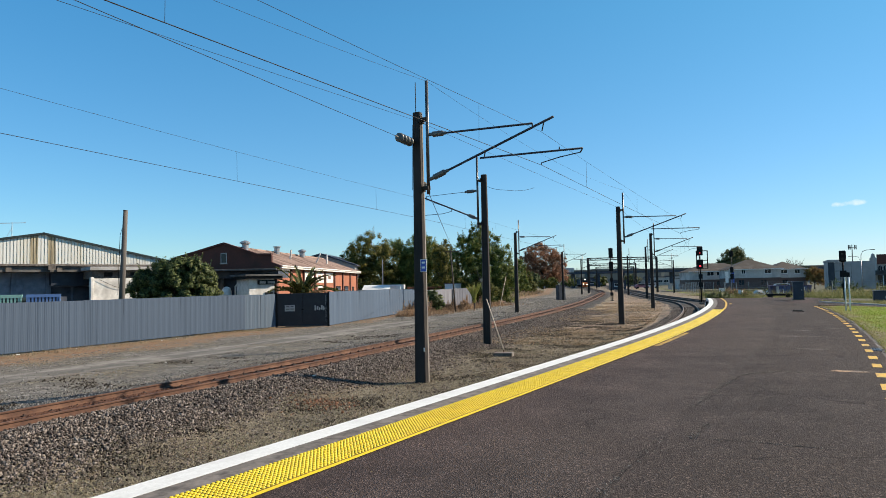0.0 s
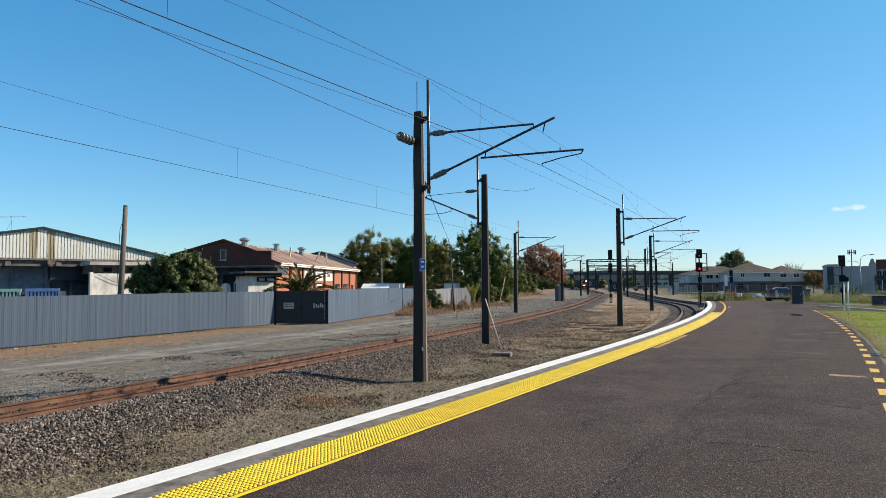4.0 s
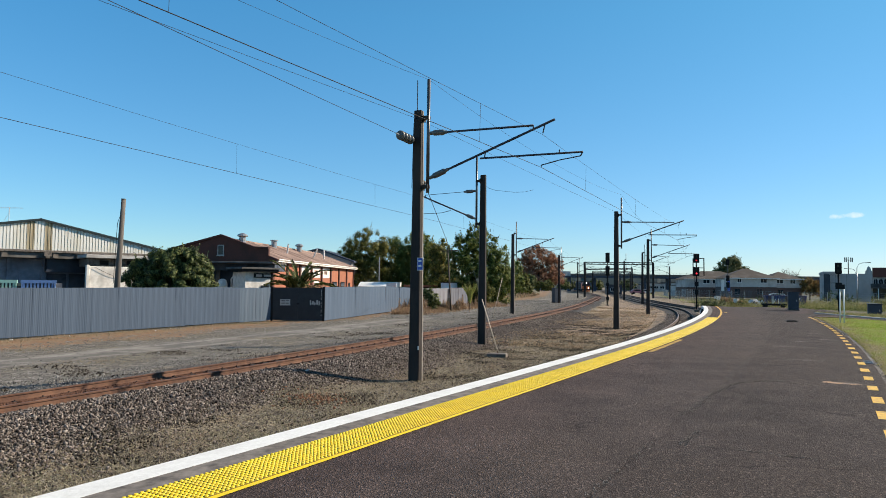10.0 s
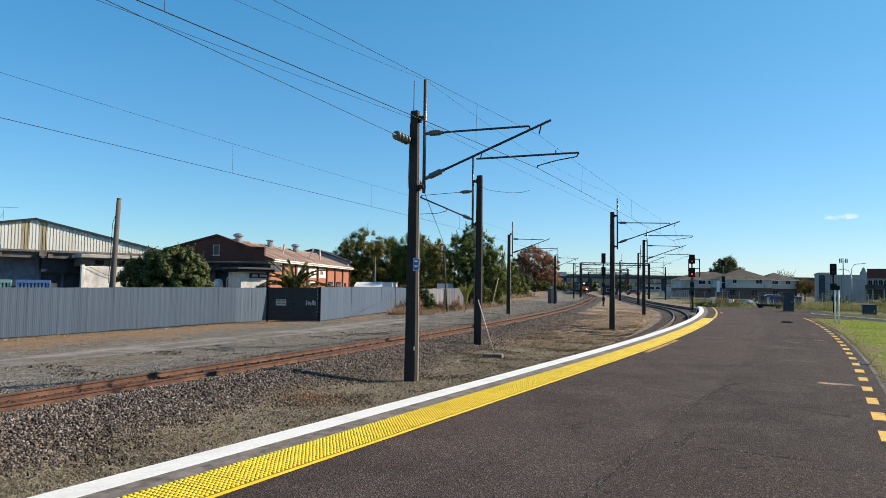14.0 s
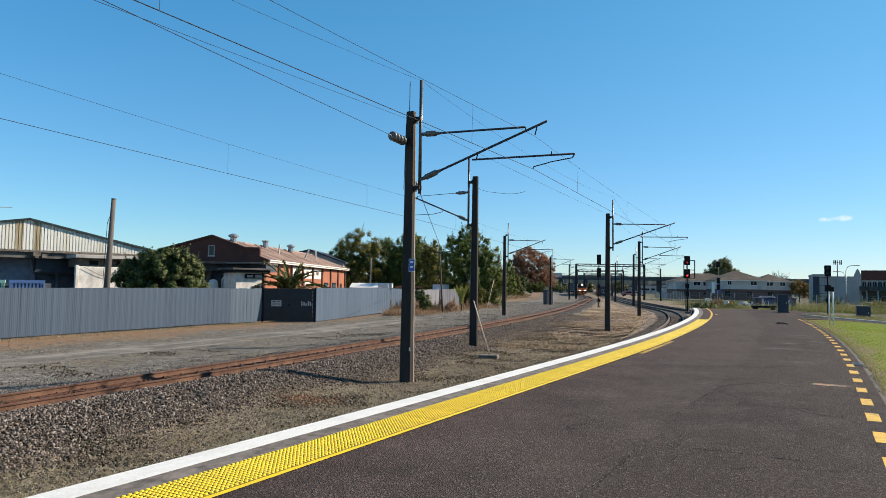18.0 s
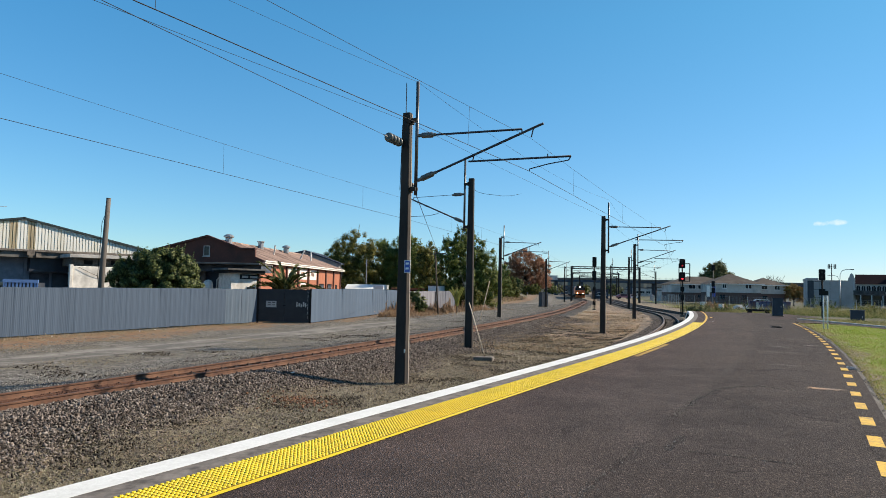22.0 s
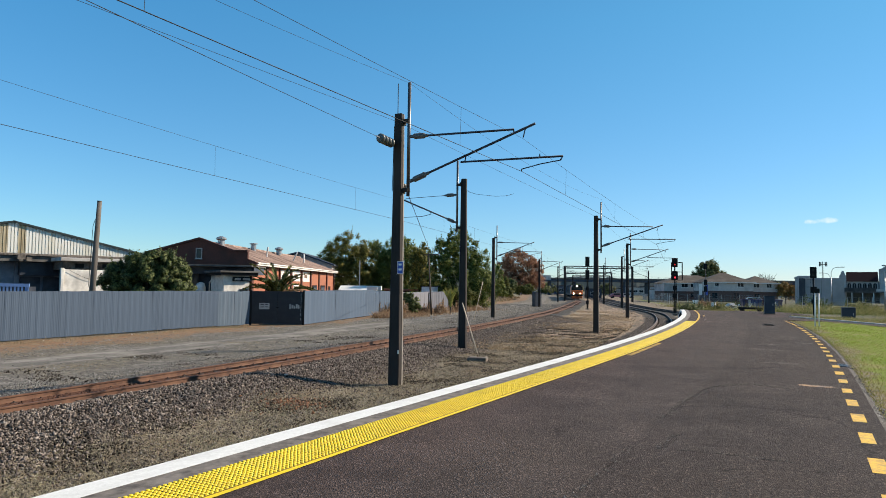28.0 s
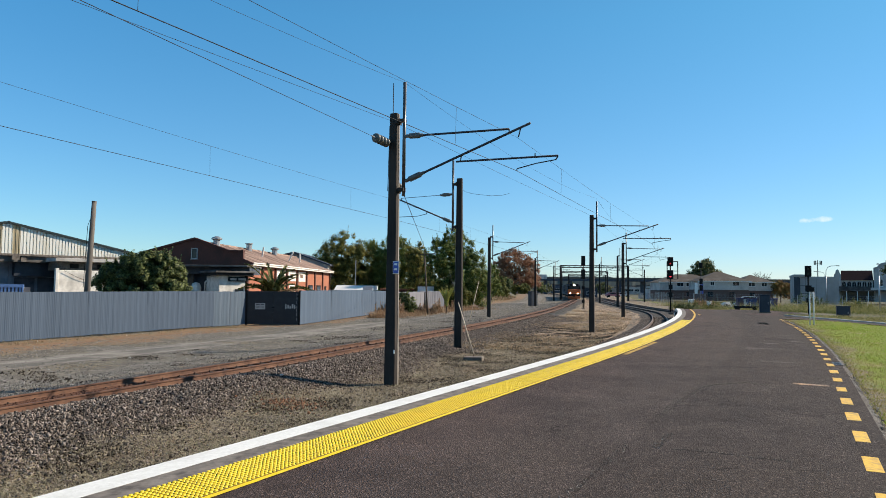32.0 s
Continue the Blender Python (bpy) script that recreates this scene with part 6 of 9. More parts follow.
def brick_house():
    # long brick building: gable end faces the line's near side, roof runs back along the yard
    x0, y0, x1, y1 = -17.3, 60.0, -15.4, 92.0          # right-hand wall from near to far corner
    yaw = math.degrees(math.atan2(y1 - y0, x1 - x0)) - 90
    g = root("brick_workshop", pose(x0, y0, -0.6, rz=yaw), "long orange brick workshop with faded iron roof and dark gable", "building")
    L = math.hypot(x1 - x0, y1 - y0)
    W = 9.4
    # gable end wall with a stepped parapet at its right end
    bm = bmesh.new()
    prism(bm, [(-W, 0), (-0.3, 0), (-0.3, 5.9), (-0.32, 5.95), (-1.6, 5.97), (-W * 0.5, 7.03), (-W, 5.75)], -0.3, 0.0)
    part("gable_wall", bm, BRICK_DARK, g, "brick gable with its shade painted in as dark brown")
    bm = bmesh.new()
    prism(bm, [(-0.299, 0), (0.14, 0), (0.14, 4.76), (0.54, 4.95), (0.54, 5.02), (-0.299, 5.34)], -0.29, 0.05)
    part("gable_return", bm, BRICK_DARK, g)
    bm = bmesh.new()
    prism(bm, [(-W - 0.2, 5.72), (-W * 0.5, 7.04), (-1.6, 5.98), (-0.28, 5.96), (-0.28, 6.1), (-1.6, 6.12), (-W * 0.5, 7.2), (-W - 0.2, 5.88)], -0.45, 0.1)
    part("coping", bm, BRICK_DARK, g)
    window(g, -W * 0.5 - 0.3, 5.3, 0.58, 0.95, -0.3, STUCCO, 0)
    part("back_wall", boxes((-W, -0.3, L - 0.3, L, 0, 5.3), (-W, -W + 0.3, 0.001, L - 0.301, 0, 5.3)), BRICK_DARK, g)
    # side wall in bays between brick piers
    n = 8
    for i in range(n):
        a, b = L * i / n, L * (i + 1) / n
        bay = part("brick_bay", boxes((-0.25, 0, a + 0.001, b - 0.001, 0, 4.75)), BRICK, g)
        part("pier", boxes((0.001, 0.14, a - 0.2 + (0.2 if i == 0 else 0), a + 0.22, 0, 4.75)), BRICK_DARK, g)
        if 2 <= i <= 4:
            part("panel", boxes((0.001, 0.04, a + 0.5, b - 0.5, 3.5, 4.6)), CREAM, bay, "pale painted panel")
            part("text_bar", boxes((0.041, 0.05, a + 1.2, b - 1.6, 3.9, 4.3)), ROOF_IRON, bay)
        if i in (3, 5, 6):
            part("window_opening", boxes((0.001, 0.06, a + 1.0, b - 1.0, 1.2, 3.1)), TRIM_WHITE if i == 3 else BLACK, bay)
            part("pane", boxes((0.061, 0.07, a + 1.15, b - 1.15, 1.35, 2.95)), WINDOW, bay)
        if i == 7:
            part("doorway", boxes((0.001, 0.03, a + 1.2, a + 2.3, 0.2, 3.0)), BLACK, bay)
    part("corner_pier", boxes((0.001, 0.14, L - 0.25, L, 0, 4.75)), BRICK_DARK, g)
    part("eaves_board", boxes((-0.1, 0.5, 0.1, L + 0.4, 4.78, 4.98)), CREAM, g, "flaking white eaves board")
    part("gutter", tubes(((0.52, 0.1, 4.98), (0.52, L + 0.4, 4.98), 0.07), seg=8), CREAM, g)
    # corrugated roof sheets
    for i in range(20):
        a, b = 0.1 + (L + 0.3) * i / 20, 0.1 + (L + 0.3) * (i + 1) / 20
        bm = bmesh.new()
        m = 14
        lo, hi = [], []
        for j in range(m + 1):
            s = a + (b - a) * j / m
            dz = 0.03 if j % 2 else 0.0
            lo.append(bm.verts.new((0.56, s, 5.0 + dz)))
            hi.append(bm.verts.new((-W * 0.5, s, 6.88 + dz)))
        for j in range(m):
            bm.faces.new((lo[j], lo[j + 1], hi[j + 1], hi[j]))
        part("roof_sheet", bm, ROOF_IRON, g)
    part("roof_back", boxes((-W, -W * 0.5, 0.1, L, 5.2, 5.4)), ROOF_IRON, g)
    part("ridge_cap", tubes(((-W * 0.5, 0.1, 6.9), (-W * 0.5, L + 0.3, 6.9), 0.12), seg=6), ROOF_IRON, g)
    for y, x in ((3.6, -4.3), (20.5, -4.0)):
        v = part("vent", lathe(bmesh.new(), [(0.32, 6.6), (0.32, 7.15), (0.34, 7.2), (0.5, 7.25), (0.5, 7.35), (0.38, 7.45), (0.12, 7.55)], 12, pose(x, y, 0.05)), GALV, g, "galvanised roof ventilator")
    part("vent", tubes(((-4.2, 12.2, 6.6), (-4.2, 12.2, 7.4), 0.3), ((-4.2, 12.2, 7.4), (-4.2, 12.2, 7.5), 0.42), seg=10), GALV, g)
    for y, x, t in ((10.5, -2.2, 0.15), (19.0, -1.9, 0.6), (24.0, -1.9, 0.0)):
        part("flue", tubes(((x, y, 5.7), (x + t, y, 7.0), 0.09), seg=8), CREAM, g)
    # low wing before the gable
    w = root("low_wing", pose(-21.9, 55.0, -0.4, rz=3), "low flat-roofed wing with cream wall and dark veranda", "building")
    part("dark_wall", boxes((-4.0, 2.599, 1.6, 4.6, 0, 3.7)), DARK_WALL, w)
    part("fascia", boxes((-4.4, 6.1, -0.6, 4.7, 4.27, 4.42), bevel=0.02), FASCIA, w)
    part("soffit", boxes((-4.2, 6.0, 0.6, 4.6, 3.701, 4.249)), DARK_WALL, w)
    part("downpipe", tubes(((2.5, 0.3, 0), (2.5, 0.3, 3.0), 0.06), ((2.5, 0.3, 3.0), (3.3, -0.2, 3.7), 0.06), seg=6), TRIM_WHITE, w)
    for x, y in ((1.0, 1.0), (-1.2, 0.6)):
        part("inner_pillar", boxes((x, x + 0.3, y, y + 0.3, 0, 3.7)), FASCIA, w)
    an = root("cream_annex", pose(-17.2, 52.2, -0.4, rz=40), "small cream rendered annex beside the brick workshop", "outbuilding")
    part("wall", boxes((0, 2.1, 0, 2.6, 0, 3.549), bevel=0.03), CREAM, an)
    part("sign_board", boxes((0.7, 2.3, -0.08, -0.001, 3.1, 3.45)), BLACK, an, "weathered sign board")
    part("text_bar", boxes((0.85, 1.35, -0.09, -0.081, 3.18, 3.36), (1.5, 2.1, -0.09, -0.081, 3.18, 3.36)), HOUSE_WHITE, an)
    part("roof_edge", boxes((-0.5, 2.7, -0.55, 2.8, 3.751, 3.9), bevel=0.02), FASCIA, an)
    part("soffit", boxes((-0.4, 2.6, -0.45, 2.7, 3.55, 3.7505)), BLACK, an)
    part("door_panel", boxes((1.3, 1.95, -0.05, -0.001, 0.2, 2.5)), FASCIA, an)
    part("tank", lathe(bmesh.new(), [(0.4, 0), (0.4, 2.6), (0.3, 2.9), (0.1, 3.0)], 12, pose(2.1, -0.7, 0)), TRIM_WHITE, w, "white water tank")
    # roofs behind
    b = root("far_shed", pose(-24.0, 100.0, -0.4), "grey iron-roofed shed behind the brick workshop", "shed")
    bm = bmesh.new()
    prism(bm, [(0, 0), (7.0, 0), (7.0, 5.9), (2.0, 7.6), (0, 7.0)], 0, 14)
    part("wall", bm, WAREHOUSE, b)
    bm = bmesh.new()
    prism(bm, [(-0.3, 7.05), (2.0, 7.65), (7.4, 5.8), (7.4, 6.0), (2.0, 7.85), (-0.3, 7.25)], -0.4, 14.4)
    part("roof", bm, DARK_WALL, b)
    c = root("white_roofed_store", pose(-15.0, 95.0, -0.4, rz=-3), "low store with white roof behind the fence", "outbuilding")
    part("wall", boxes((0, 5.0, 0.2, 5, 0, 2.3)), WAREHOUSE, c)
    bm = bmesh.new()
    va = [bm.verts.new((x, y, z)) for x in (-0.2, 5.2) for y, z in ((-0.1, 2.301), (1.7, 2.95), (5.2, 2.95), (5.2, 2.301))]
    for f in ((0, 1, 2, 3), (7, 6, 5, 4), (0, 4, 5, 1), (1, 5, 6, 2), (2, 6, 7, 3), (3, 7, 4, 0)):
        bm.faces.new([va[k] for k in f])
    part("roof", bm, TRIM_WHITE, c)
    part("end_board", boxes((3.9, 5.3, -0.3, -0.11, 2.0, 2.85)), TRIM_WHITE, c)
    d = root("red_roofed_store", pose(-9.0, 100.0, -0.4, rz=2), "low store with dull red roof behind the fence", "outbuilding")
    part("wall", boxes((0, 9.0, 0.2, 5, 0, 2.3)), BRICK_DARK, d)
    part("roof", boxes((-0.2, 9.2, 0, 5.2, 2.301, 2.55)), BRICK, d)
    part("stack", boxes((6.3, 7.2, 0.3, 1.2, 2.551, 3.2)), TRIM_WHITE, d)


brick_house()
sd = root("garden_shed", pose(-3.2, 86.5, -0.4, rz=-28), "small white shed with a red roof edge behind the fence", "shed")
part("wall", boxes((0, 1.5, 0, 1.6, 0, 2.9)), TRIM_WHITE, sd)
part("roof", boxes((-0.08, 1.58, -0.1, 1.7, 2.901, 2.98), bevel=0.01), MAROON, sd)
th = root("thin_post", pose(-12.6, 98.0, -0.4), "thin pale metal post before the trees", "pole")
part("post", tubes(((0, 0, 0), (0, 0, 6.6), 0.07), seg=6), GALV, th)


def hip_house(x, y, w, d, eave, ridge, rot, label, base_h, wins, z0=0.0):
    h = root("house", pose(x, y, z0, rz=rot), label, "house", "houses beyond the line")
    part("lower_wall", boxes((0, w, 0, d, 0, base_h)), HOUSE_BASE, h)
    part("upper_wall", boxes((-0.06, w + 0.06, -0.06, d, base_h + 0.001, eave)), HOUSE_WHITE, h)
    o = 0.5
    k = min(w, d) * 0.5
    v = [(-o, -o, eave), (w + o, -o, eave), (w + o, d + o, eave), (-o, d + o, eave)]
    r = [(k, d / 2, ridge), (w - k, d / 2, ridge)] if w > d else [(w / 2, d / 2, ridge), (w / 2, d / 2, ridge)]
    ob = mesh_ob("roof", v + r, [(0, 1, 5, 4), (2, 3, 4, 5), (1, 2, 5), (3, 0, 4), (3, 2, 1, 0)], ROOF_BROWN, h)
    part("gutter", boxes((-o, w + o, -o - 0.1, -o - 0.001, eave - 0.12, eave + 0.04)), TRIM_WHITE, h)
    for xx, ww in wins:
        window(h, xx, base_h + 0.9, ww, 1.1, -0.06)
    for xx in np.arange(1.6, w - 1.5, 4.6):
        window(h, float(xx), 0.9, 1.2, base_h - 1.3, 0.0, HOUSE_BASE)
    return h


hip_house(52.8, 165, 14.5, 10, 4.25, 6.3, -4, "two-storey house with brown hip roof and pale boards", 2.3, ((4.0, 1.6), (6.2, 1.6), (8.6, 2.0), (12.5, 1.6)))
hip_house(57.2, 151, 10.4, 9.5, 4.4, 6.65, -6, "two-storey pale house with brown tiled hip roof", 2.5, ((2.2, 0.9), (7.0, 1.4)))
hip_house(67.9, 154, 6.6, 9, 4.3, 6.1, -6, "pale two-storey house joined to its neighbour", 2.4, ((1.2, 1.6), (4.2, 1.2)))

wh = root("warehouse", pose(60.6, 117, 0.2, rz=-24), "blue-grey flat-roofed commercial building", "warehouse")
part("wall", boxes((0, 6.7, 0, 12, 0, 4.7)), WAREHOUSE, wh)
part("parapet", boxes((-0.1, 1.6, -0.1, 12.1, 4.701, 5.05)), WAREHOUSE, wh)
part("dark_end", boxes((-0.05, 0.9, -0.08, -0.001, 0.1, 4.6)), NAVY, wh)
for i in range(4):
    part("frame_bar", boxes((0.0, 2.4, -0.11, -0.081, 0.4 + i * 1.35, 0.47 + i * 1.35)), NAVY, wh)
for i in range(3):
    part("panel_joint", boxes((1.7 + i * 1.6, 1.74 + i * 1.6, -0.012, -0.001, 0.1, 4.6)), FASCIA, wh)

ms = root("mission_style_building", pose(88.5, 150, 0.2, rz=-30) @ Matrix.Diagonal((1, 1, 1.13, 1)), "mission-style two-storey building with dark tiled roof and arched windows", "building")
part("wall", boxes((-1.6, 12.0, 0.0, 9, 0, 4.2)), STUCCO_DARK, ms)
part("veranda_roof", boxes((-3.6, 13.0, -2.8, -0.001, 2.05, 2.3)), FASCIA, ms)
part("veranda_balustrade", boxes((-3.6, 13.0, -2.8, -2.7, 2.301, 2.75)), HOUSE_WHITE, ms)
for i in range(9):
    part("veranda_post", boxes((-3.5 + i * 2.0, -3.36 + i * 2.0, -2.75, -2.61, 0, 2.05)), TRIM_WHITE, ms)
part("upper_wall", boxes((-0.35, 5.55, -0.05, -0.001, 2.4, 4.2)), STUCCO, ms, "pale upper wall behind the arches")
for i in range(6):
    for name, r, y0, y1, mt in (("arch", 0.44, -0.09, -0.051, STUCCO), ("arch_opening", 0.36, -0.12, -0.0905, BLACK)):
        bm = bmesh.new()
        cx = 0.15 + i * 0.96
        prism(bm, [(cx + r, 2.75)] + [(cx + r * math.cos(math.pi * q / 10), 3.45 + 1.25 * r * math.sin(math.pi * q / 10)) for q in range(11)] + [(cx - r, 2.75)], y0, y1)
        part(name, bm, mt, ms)
    part("arch_mullion", boxes((cx - 0.03, cx + 0.03, -0.15, -0.121, 2.75, 3.85)), STUCCO, ms)
part("balcony_wall", boxes((-3.6, 5.0, -2.9, -2.801, 2.301, 2.95)), STUCCO_DARK, ms, "dark balcony wall over the veranda")
for i in range(6):
    part("shopfront", boxes((-1.2 + i * 2.1, 0.5 + i * 2.1, -0.06, -0.001, 0.3, 1.9)), WINDOW, ms)
bm = bmesh.new()
for q in (((-0.4, -0.6, 4.21), (5.6, -0.6, 4.21), (5.6, 2.4, 6.1), (-0.4, 2.4, 6.1)), ((-0.4, 2.4, 6.1), (5.6, 2.4, 6.1), (5.6, 8.3, 4.21), (-0.4, 8.3, 4.21)),
          ((-0.4, -0.6, 4.21), (-0.4, 2.4, 6.1), (-0.4, 8.3, 4.21)), ((5.6, -0.6, 4.21), (5.6, 8.3, 4.21), (5.6, 2.4, 6.1))):
    bm.faces.new([bm.verts.new(v) for v in q])
bmesh.ops.remove_doubles(bm, verts=bm.verts[:], dist=0.001)
part("roof", bm, ROOF_DARK, ms)
for x, w, h in ((-1.75, 1.35, 6.3), (5.75, 4.2, 7.6)):
    bm = bmesh.new()
    prism(bm, [(x, 0), (x + w, 0), (x + w, h - 1.0), (x + w * 0.85, h - 0.85), (x + w * 0.72, h - 0.25), (x + w * 0.5, h), (x + w * 0.28, h - 0.25), (x + w * 0.15, h - 0.85), (x, h - 1.0)], -0.4, 1.6)
    part("curved_gable", bm, STUCCO, ms)
for x in (6.5, 8.2):
    window(ms, x, 3.0, 0.9, 1.4, -0.4)
part("wing_roof", boxes((9.96, 12.4, -0.3, 9.2, 4.201, 4.5)), ROOF_DARK, ms)


def street_lamp(x, y, h, rot, label, arm=1.3):
    s = root("street_lamp", pose(x, y, 0.2, rz=rot), label, "street lamp", "street lamps")
    part("pole", tubes(((0, 0, 0), (0, 0, h * 0.75), 0.09, 0.06), seg=8), GALV, s, smooth=True)
    V, F = polytube([(0, 0, h * 0.75), (0.03, 0, h * 0.88), (0.2 * arm, 0, h * 0.97), (0.55 * arm, 0, h), (arm, 0, h + 0.02)], 0.045, 6)
    mesh_ob("arm", V, F, GALV, s)
    part("lantern", boxes((arm - 0.05, arm + 0.45, -0.12, 0.12, h - 0.02, h + 0.08), bevel=0.03), FASCIA, s)


street_lamp(55.9, 99, 5.9, -25, "grey street lamp with curved arm")
street_lamp(45.0, 70, 5.1, 60, "pale street lamp pole near the road")
street_lamp(66.5, 118, 5.6, 150, "grey street lamp with curved arm behind the shops")
tm = root("telecom_mast", pose(77.4, 140, 0.2), "grey telecom pole with panel antennas", "telecom mast")
part("pole", tubes(((0, 0, 0), (0, 0, 8.6), 0.13, 0.08), seg=8), FASCIA, tm)
part("cross_bar", tubes(((-0.8, 0, 8.0), (0.8, 0, 8.0), 0.05), seg=5), FASCIA, tm)
for x in (-0.75, -0.45, 0.45, 0.75):
    part("antenna", boxes((x - 0.07, x + 0.07, -0.2, -0.06, 7.6, 8.5)), FASCIA, tm)

# ---- road bridge over the far tracks ----
br = root("road_bridge", pose(30, 326, YARD_Z, rz=2.0), "low concrete road bridge crossing over the tracks", "bridge")
part("deck", boxes((0, 260, 0, 9, 6.6, 7.6), bevel=0.05), DARK_WALL, br)
part("parapet", boxes((0, 260, -0.2, 0.1, 7.601, 8.4)), CONCRETE, br)
part("far_parapet", boxes((0, 260, 8.9, 9.2, 7.601, 8.4)), CONCRETE, br)
for i in range(12):
    part("pier", boxes((8 + i * 12, 8.7 + i * 12, 1.5, 7.5, 0, 6.599)), DARK_WALL, br)
for i in range(40):
    part("rail_post", boxes((2 + i * 3.2, 2.12 + i * 3.2, -0.1, 0.0, 8.401, 9.3)), GALV, br)
for z in (8.7, 9.25):
    part("rail", boxes((0, 130, -0.08, -0.02, z, z + 0.06)), GALV, br)
part("sign_board", boxes((15, 20, -0.35, -0.201, 7.4, 9.5)), HOUSE_WHITE, br, "pale sign board on the bridge")

# buildings under and beyond the bridge
rb = random.Random(11)
for i in range(11):
    x, y = 22 + i * 15 + rb.uniform(-3, 3), 372 + rb.uniform(-10, 25)
    w, h = rb.uniform(9, 15), rb.uniform(3.2, 5.6)
    u = root("distant_building", pose(x, y, -0.3, rz=rb.uniform(-8, 8)), "distant low commercial building beyond the bridge", "building", "distant buildings")
    mt = (WAREHOUSE, HOUSE_WHITE, STUCCO, DARK_WALL)[i % 4]
    part("wall", boxes((0, w, 0, 9, 0, h)), mt, u)
    part("roof", boxes((-0.3, w + 0.3, -0.3, 9.3, h + 0.001, h + 0.4)), (ROOF_BROWN, FASCIA, DARK_WALL)[i % 3], u)
    for k in range(3):
        window(u, 1 + k * (w - 2) / 3, h * 0.35, (w - 2) / 4, 1.3, 0.0)

# yard offices and a stopped red and white bus beyond the platform
for x, y, w, mt, lab in ((44.5, 215, 4.5, NAVY, "dark blue site cabin beside the far tracks"), (62, 205, 9, HOUSE_WHITE, "pale low depot building beyond the fence")):
    u = root("site_building", pose(x, y, -0.35), lab, "building")
    part("wall", boxes((0, w, 0, 4, 0, 3.0)), mt, u)
    part("roof", boxes((-0.2, w + 0.2, -0.2, 4.2, 3.001, 3.2)), FASCIA, u)
    window(u, w * 0.2, 1.1, w * 0.25, 1.0, 0.0)
    window(u, w * 0.6, 1.1, w * 0.25, 1.0, 0.0)


def parked_car(x, y, rot, mt, label):
    c = root("parked_car", pose(x, y, -0.05, rz=rot), label, "car", "parked cars")
    bm = bmesh.new()
    prism(bm, [(-2.1, 0.35), (2.1, 0.35), (2.15, 0.75), (1.3, 0.9), (0.75, 1.42), (-1.2, 1.45), (-1.9, 0.95), (-2.15, 0.85)], -0.82, 0.82)
    part("body", bm, mt, c)
    part("side_window", boxes((-1.2, 0.75, -0.835, -0.822, 0.95, 1.34)), WINDOW, c)
    for wx in (-1.35, 1.35):
        for wy in (-0.75, 0.75):
            part("wheel", lathe(bmesh.new(), [(0.33, -0.1), (0.33, 0.1)], 14, pose(wx, wy, 0.33, rx=90)), BLACK, c)


CAR_RED = mat("pinkish_red_car_paint", (0.361, 0.146, 0.172), (0.318, 0.129, 0.155), 2, 0.5)
CAR_WHITE = mat("white_car_paint", (0.645, 0.645, 0.636), (0.602, 0.602, 0.593), 2, 0.3)
parked_car(53.5, 214, 5, CAR_RED, "red parked car beyond the rail fence")
parked_car(57.5, 217, -5, CAR_WHITE, "white parked car beyond the rail fence")
parked_car(70.0, 98, -25, CAR_WHITE, "white parked car on the far road")
parked_car(53.5, 118, -20, CAR_WHITE, "white parked car behind weeds")

LOT_BUSHES = []        # planted below, once the tree builder stands
# steel skip with painted panels, and low rails lying before it
sk = root("scrap_skip", pose(32.55, 75, 0.08, rz=-16) @ Matrix.Diagonal((0.88, 1, 1, 1)), "long steel skip painted in blue, maroon and white panels", "skip")
bm = bmesh.new()
prism(bm, [(0.2, 0.15), (4.4, 0.15), (4.6, 1.45), (0.0, 1.45)], 0, 1.7)
part("body", bm, PURPLE, sk)
for i, (a, b, mt) in enumerate(((0.3, 0.62, MAROON), (0.7, 0.98, HOUSE_WHITE), (1.05, 1.3, PANEL_BLUE), (1.42, 2.2, PANEL_BLUE), (2.32, 3.3, MAROON), (3.42, 3.7, HOUSE_WHITE), (3.78, 4.1, PANEL_BLUE))):
    part("painted_panel", boxes((a, b, -0.03, -0.001, 0.25, 1.4), bevel=0.005), mt, sk)
for i in range(6):
    part("rib", boxes((0.22 + i * 0.8, 0.29 + i * 0.8, -0.07, -0.031, 0.2, 1.44)), PURPLE, sk)
for a, b, z in ((0.85, 1.1, 0.35), (1.5, 1.42, 0.4), (3.5, 3.3, 0.4), (3.6, 3.8, 0.5)):
    part("painted_stroke", tubes(((a, -0.076, z), (b, -0.076, z + 0.75), 0.045), seg=4), TRIM_WHITE, sk)
part("rim", boxes((-0.05, 4.65, -0.08, 1.76, 1.451, 1.5)), PURPLE, sk)
lg = root("steel_rails_stack", pose(26.6, 59.6, 0.72, rz=-25), "dark steel lengths lying on low blocks", "rail stack")
part("bar", boxes((-1.0, 1.0, -0.12, 0.12, 0.14, 0.32), bevel=0.02), BLACK, lg)
for x in (-0.7, 0.7):
    part("block", boxes((x - 0.2, x + 0.2, -0.2, 0.2, -0.1, 0.139)), CONCRETE_DARK, lg)


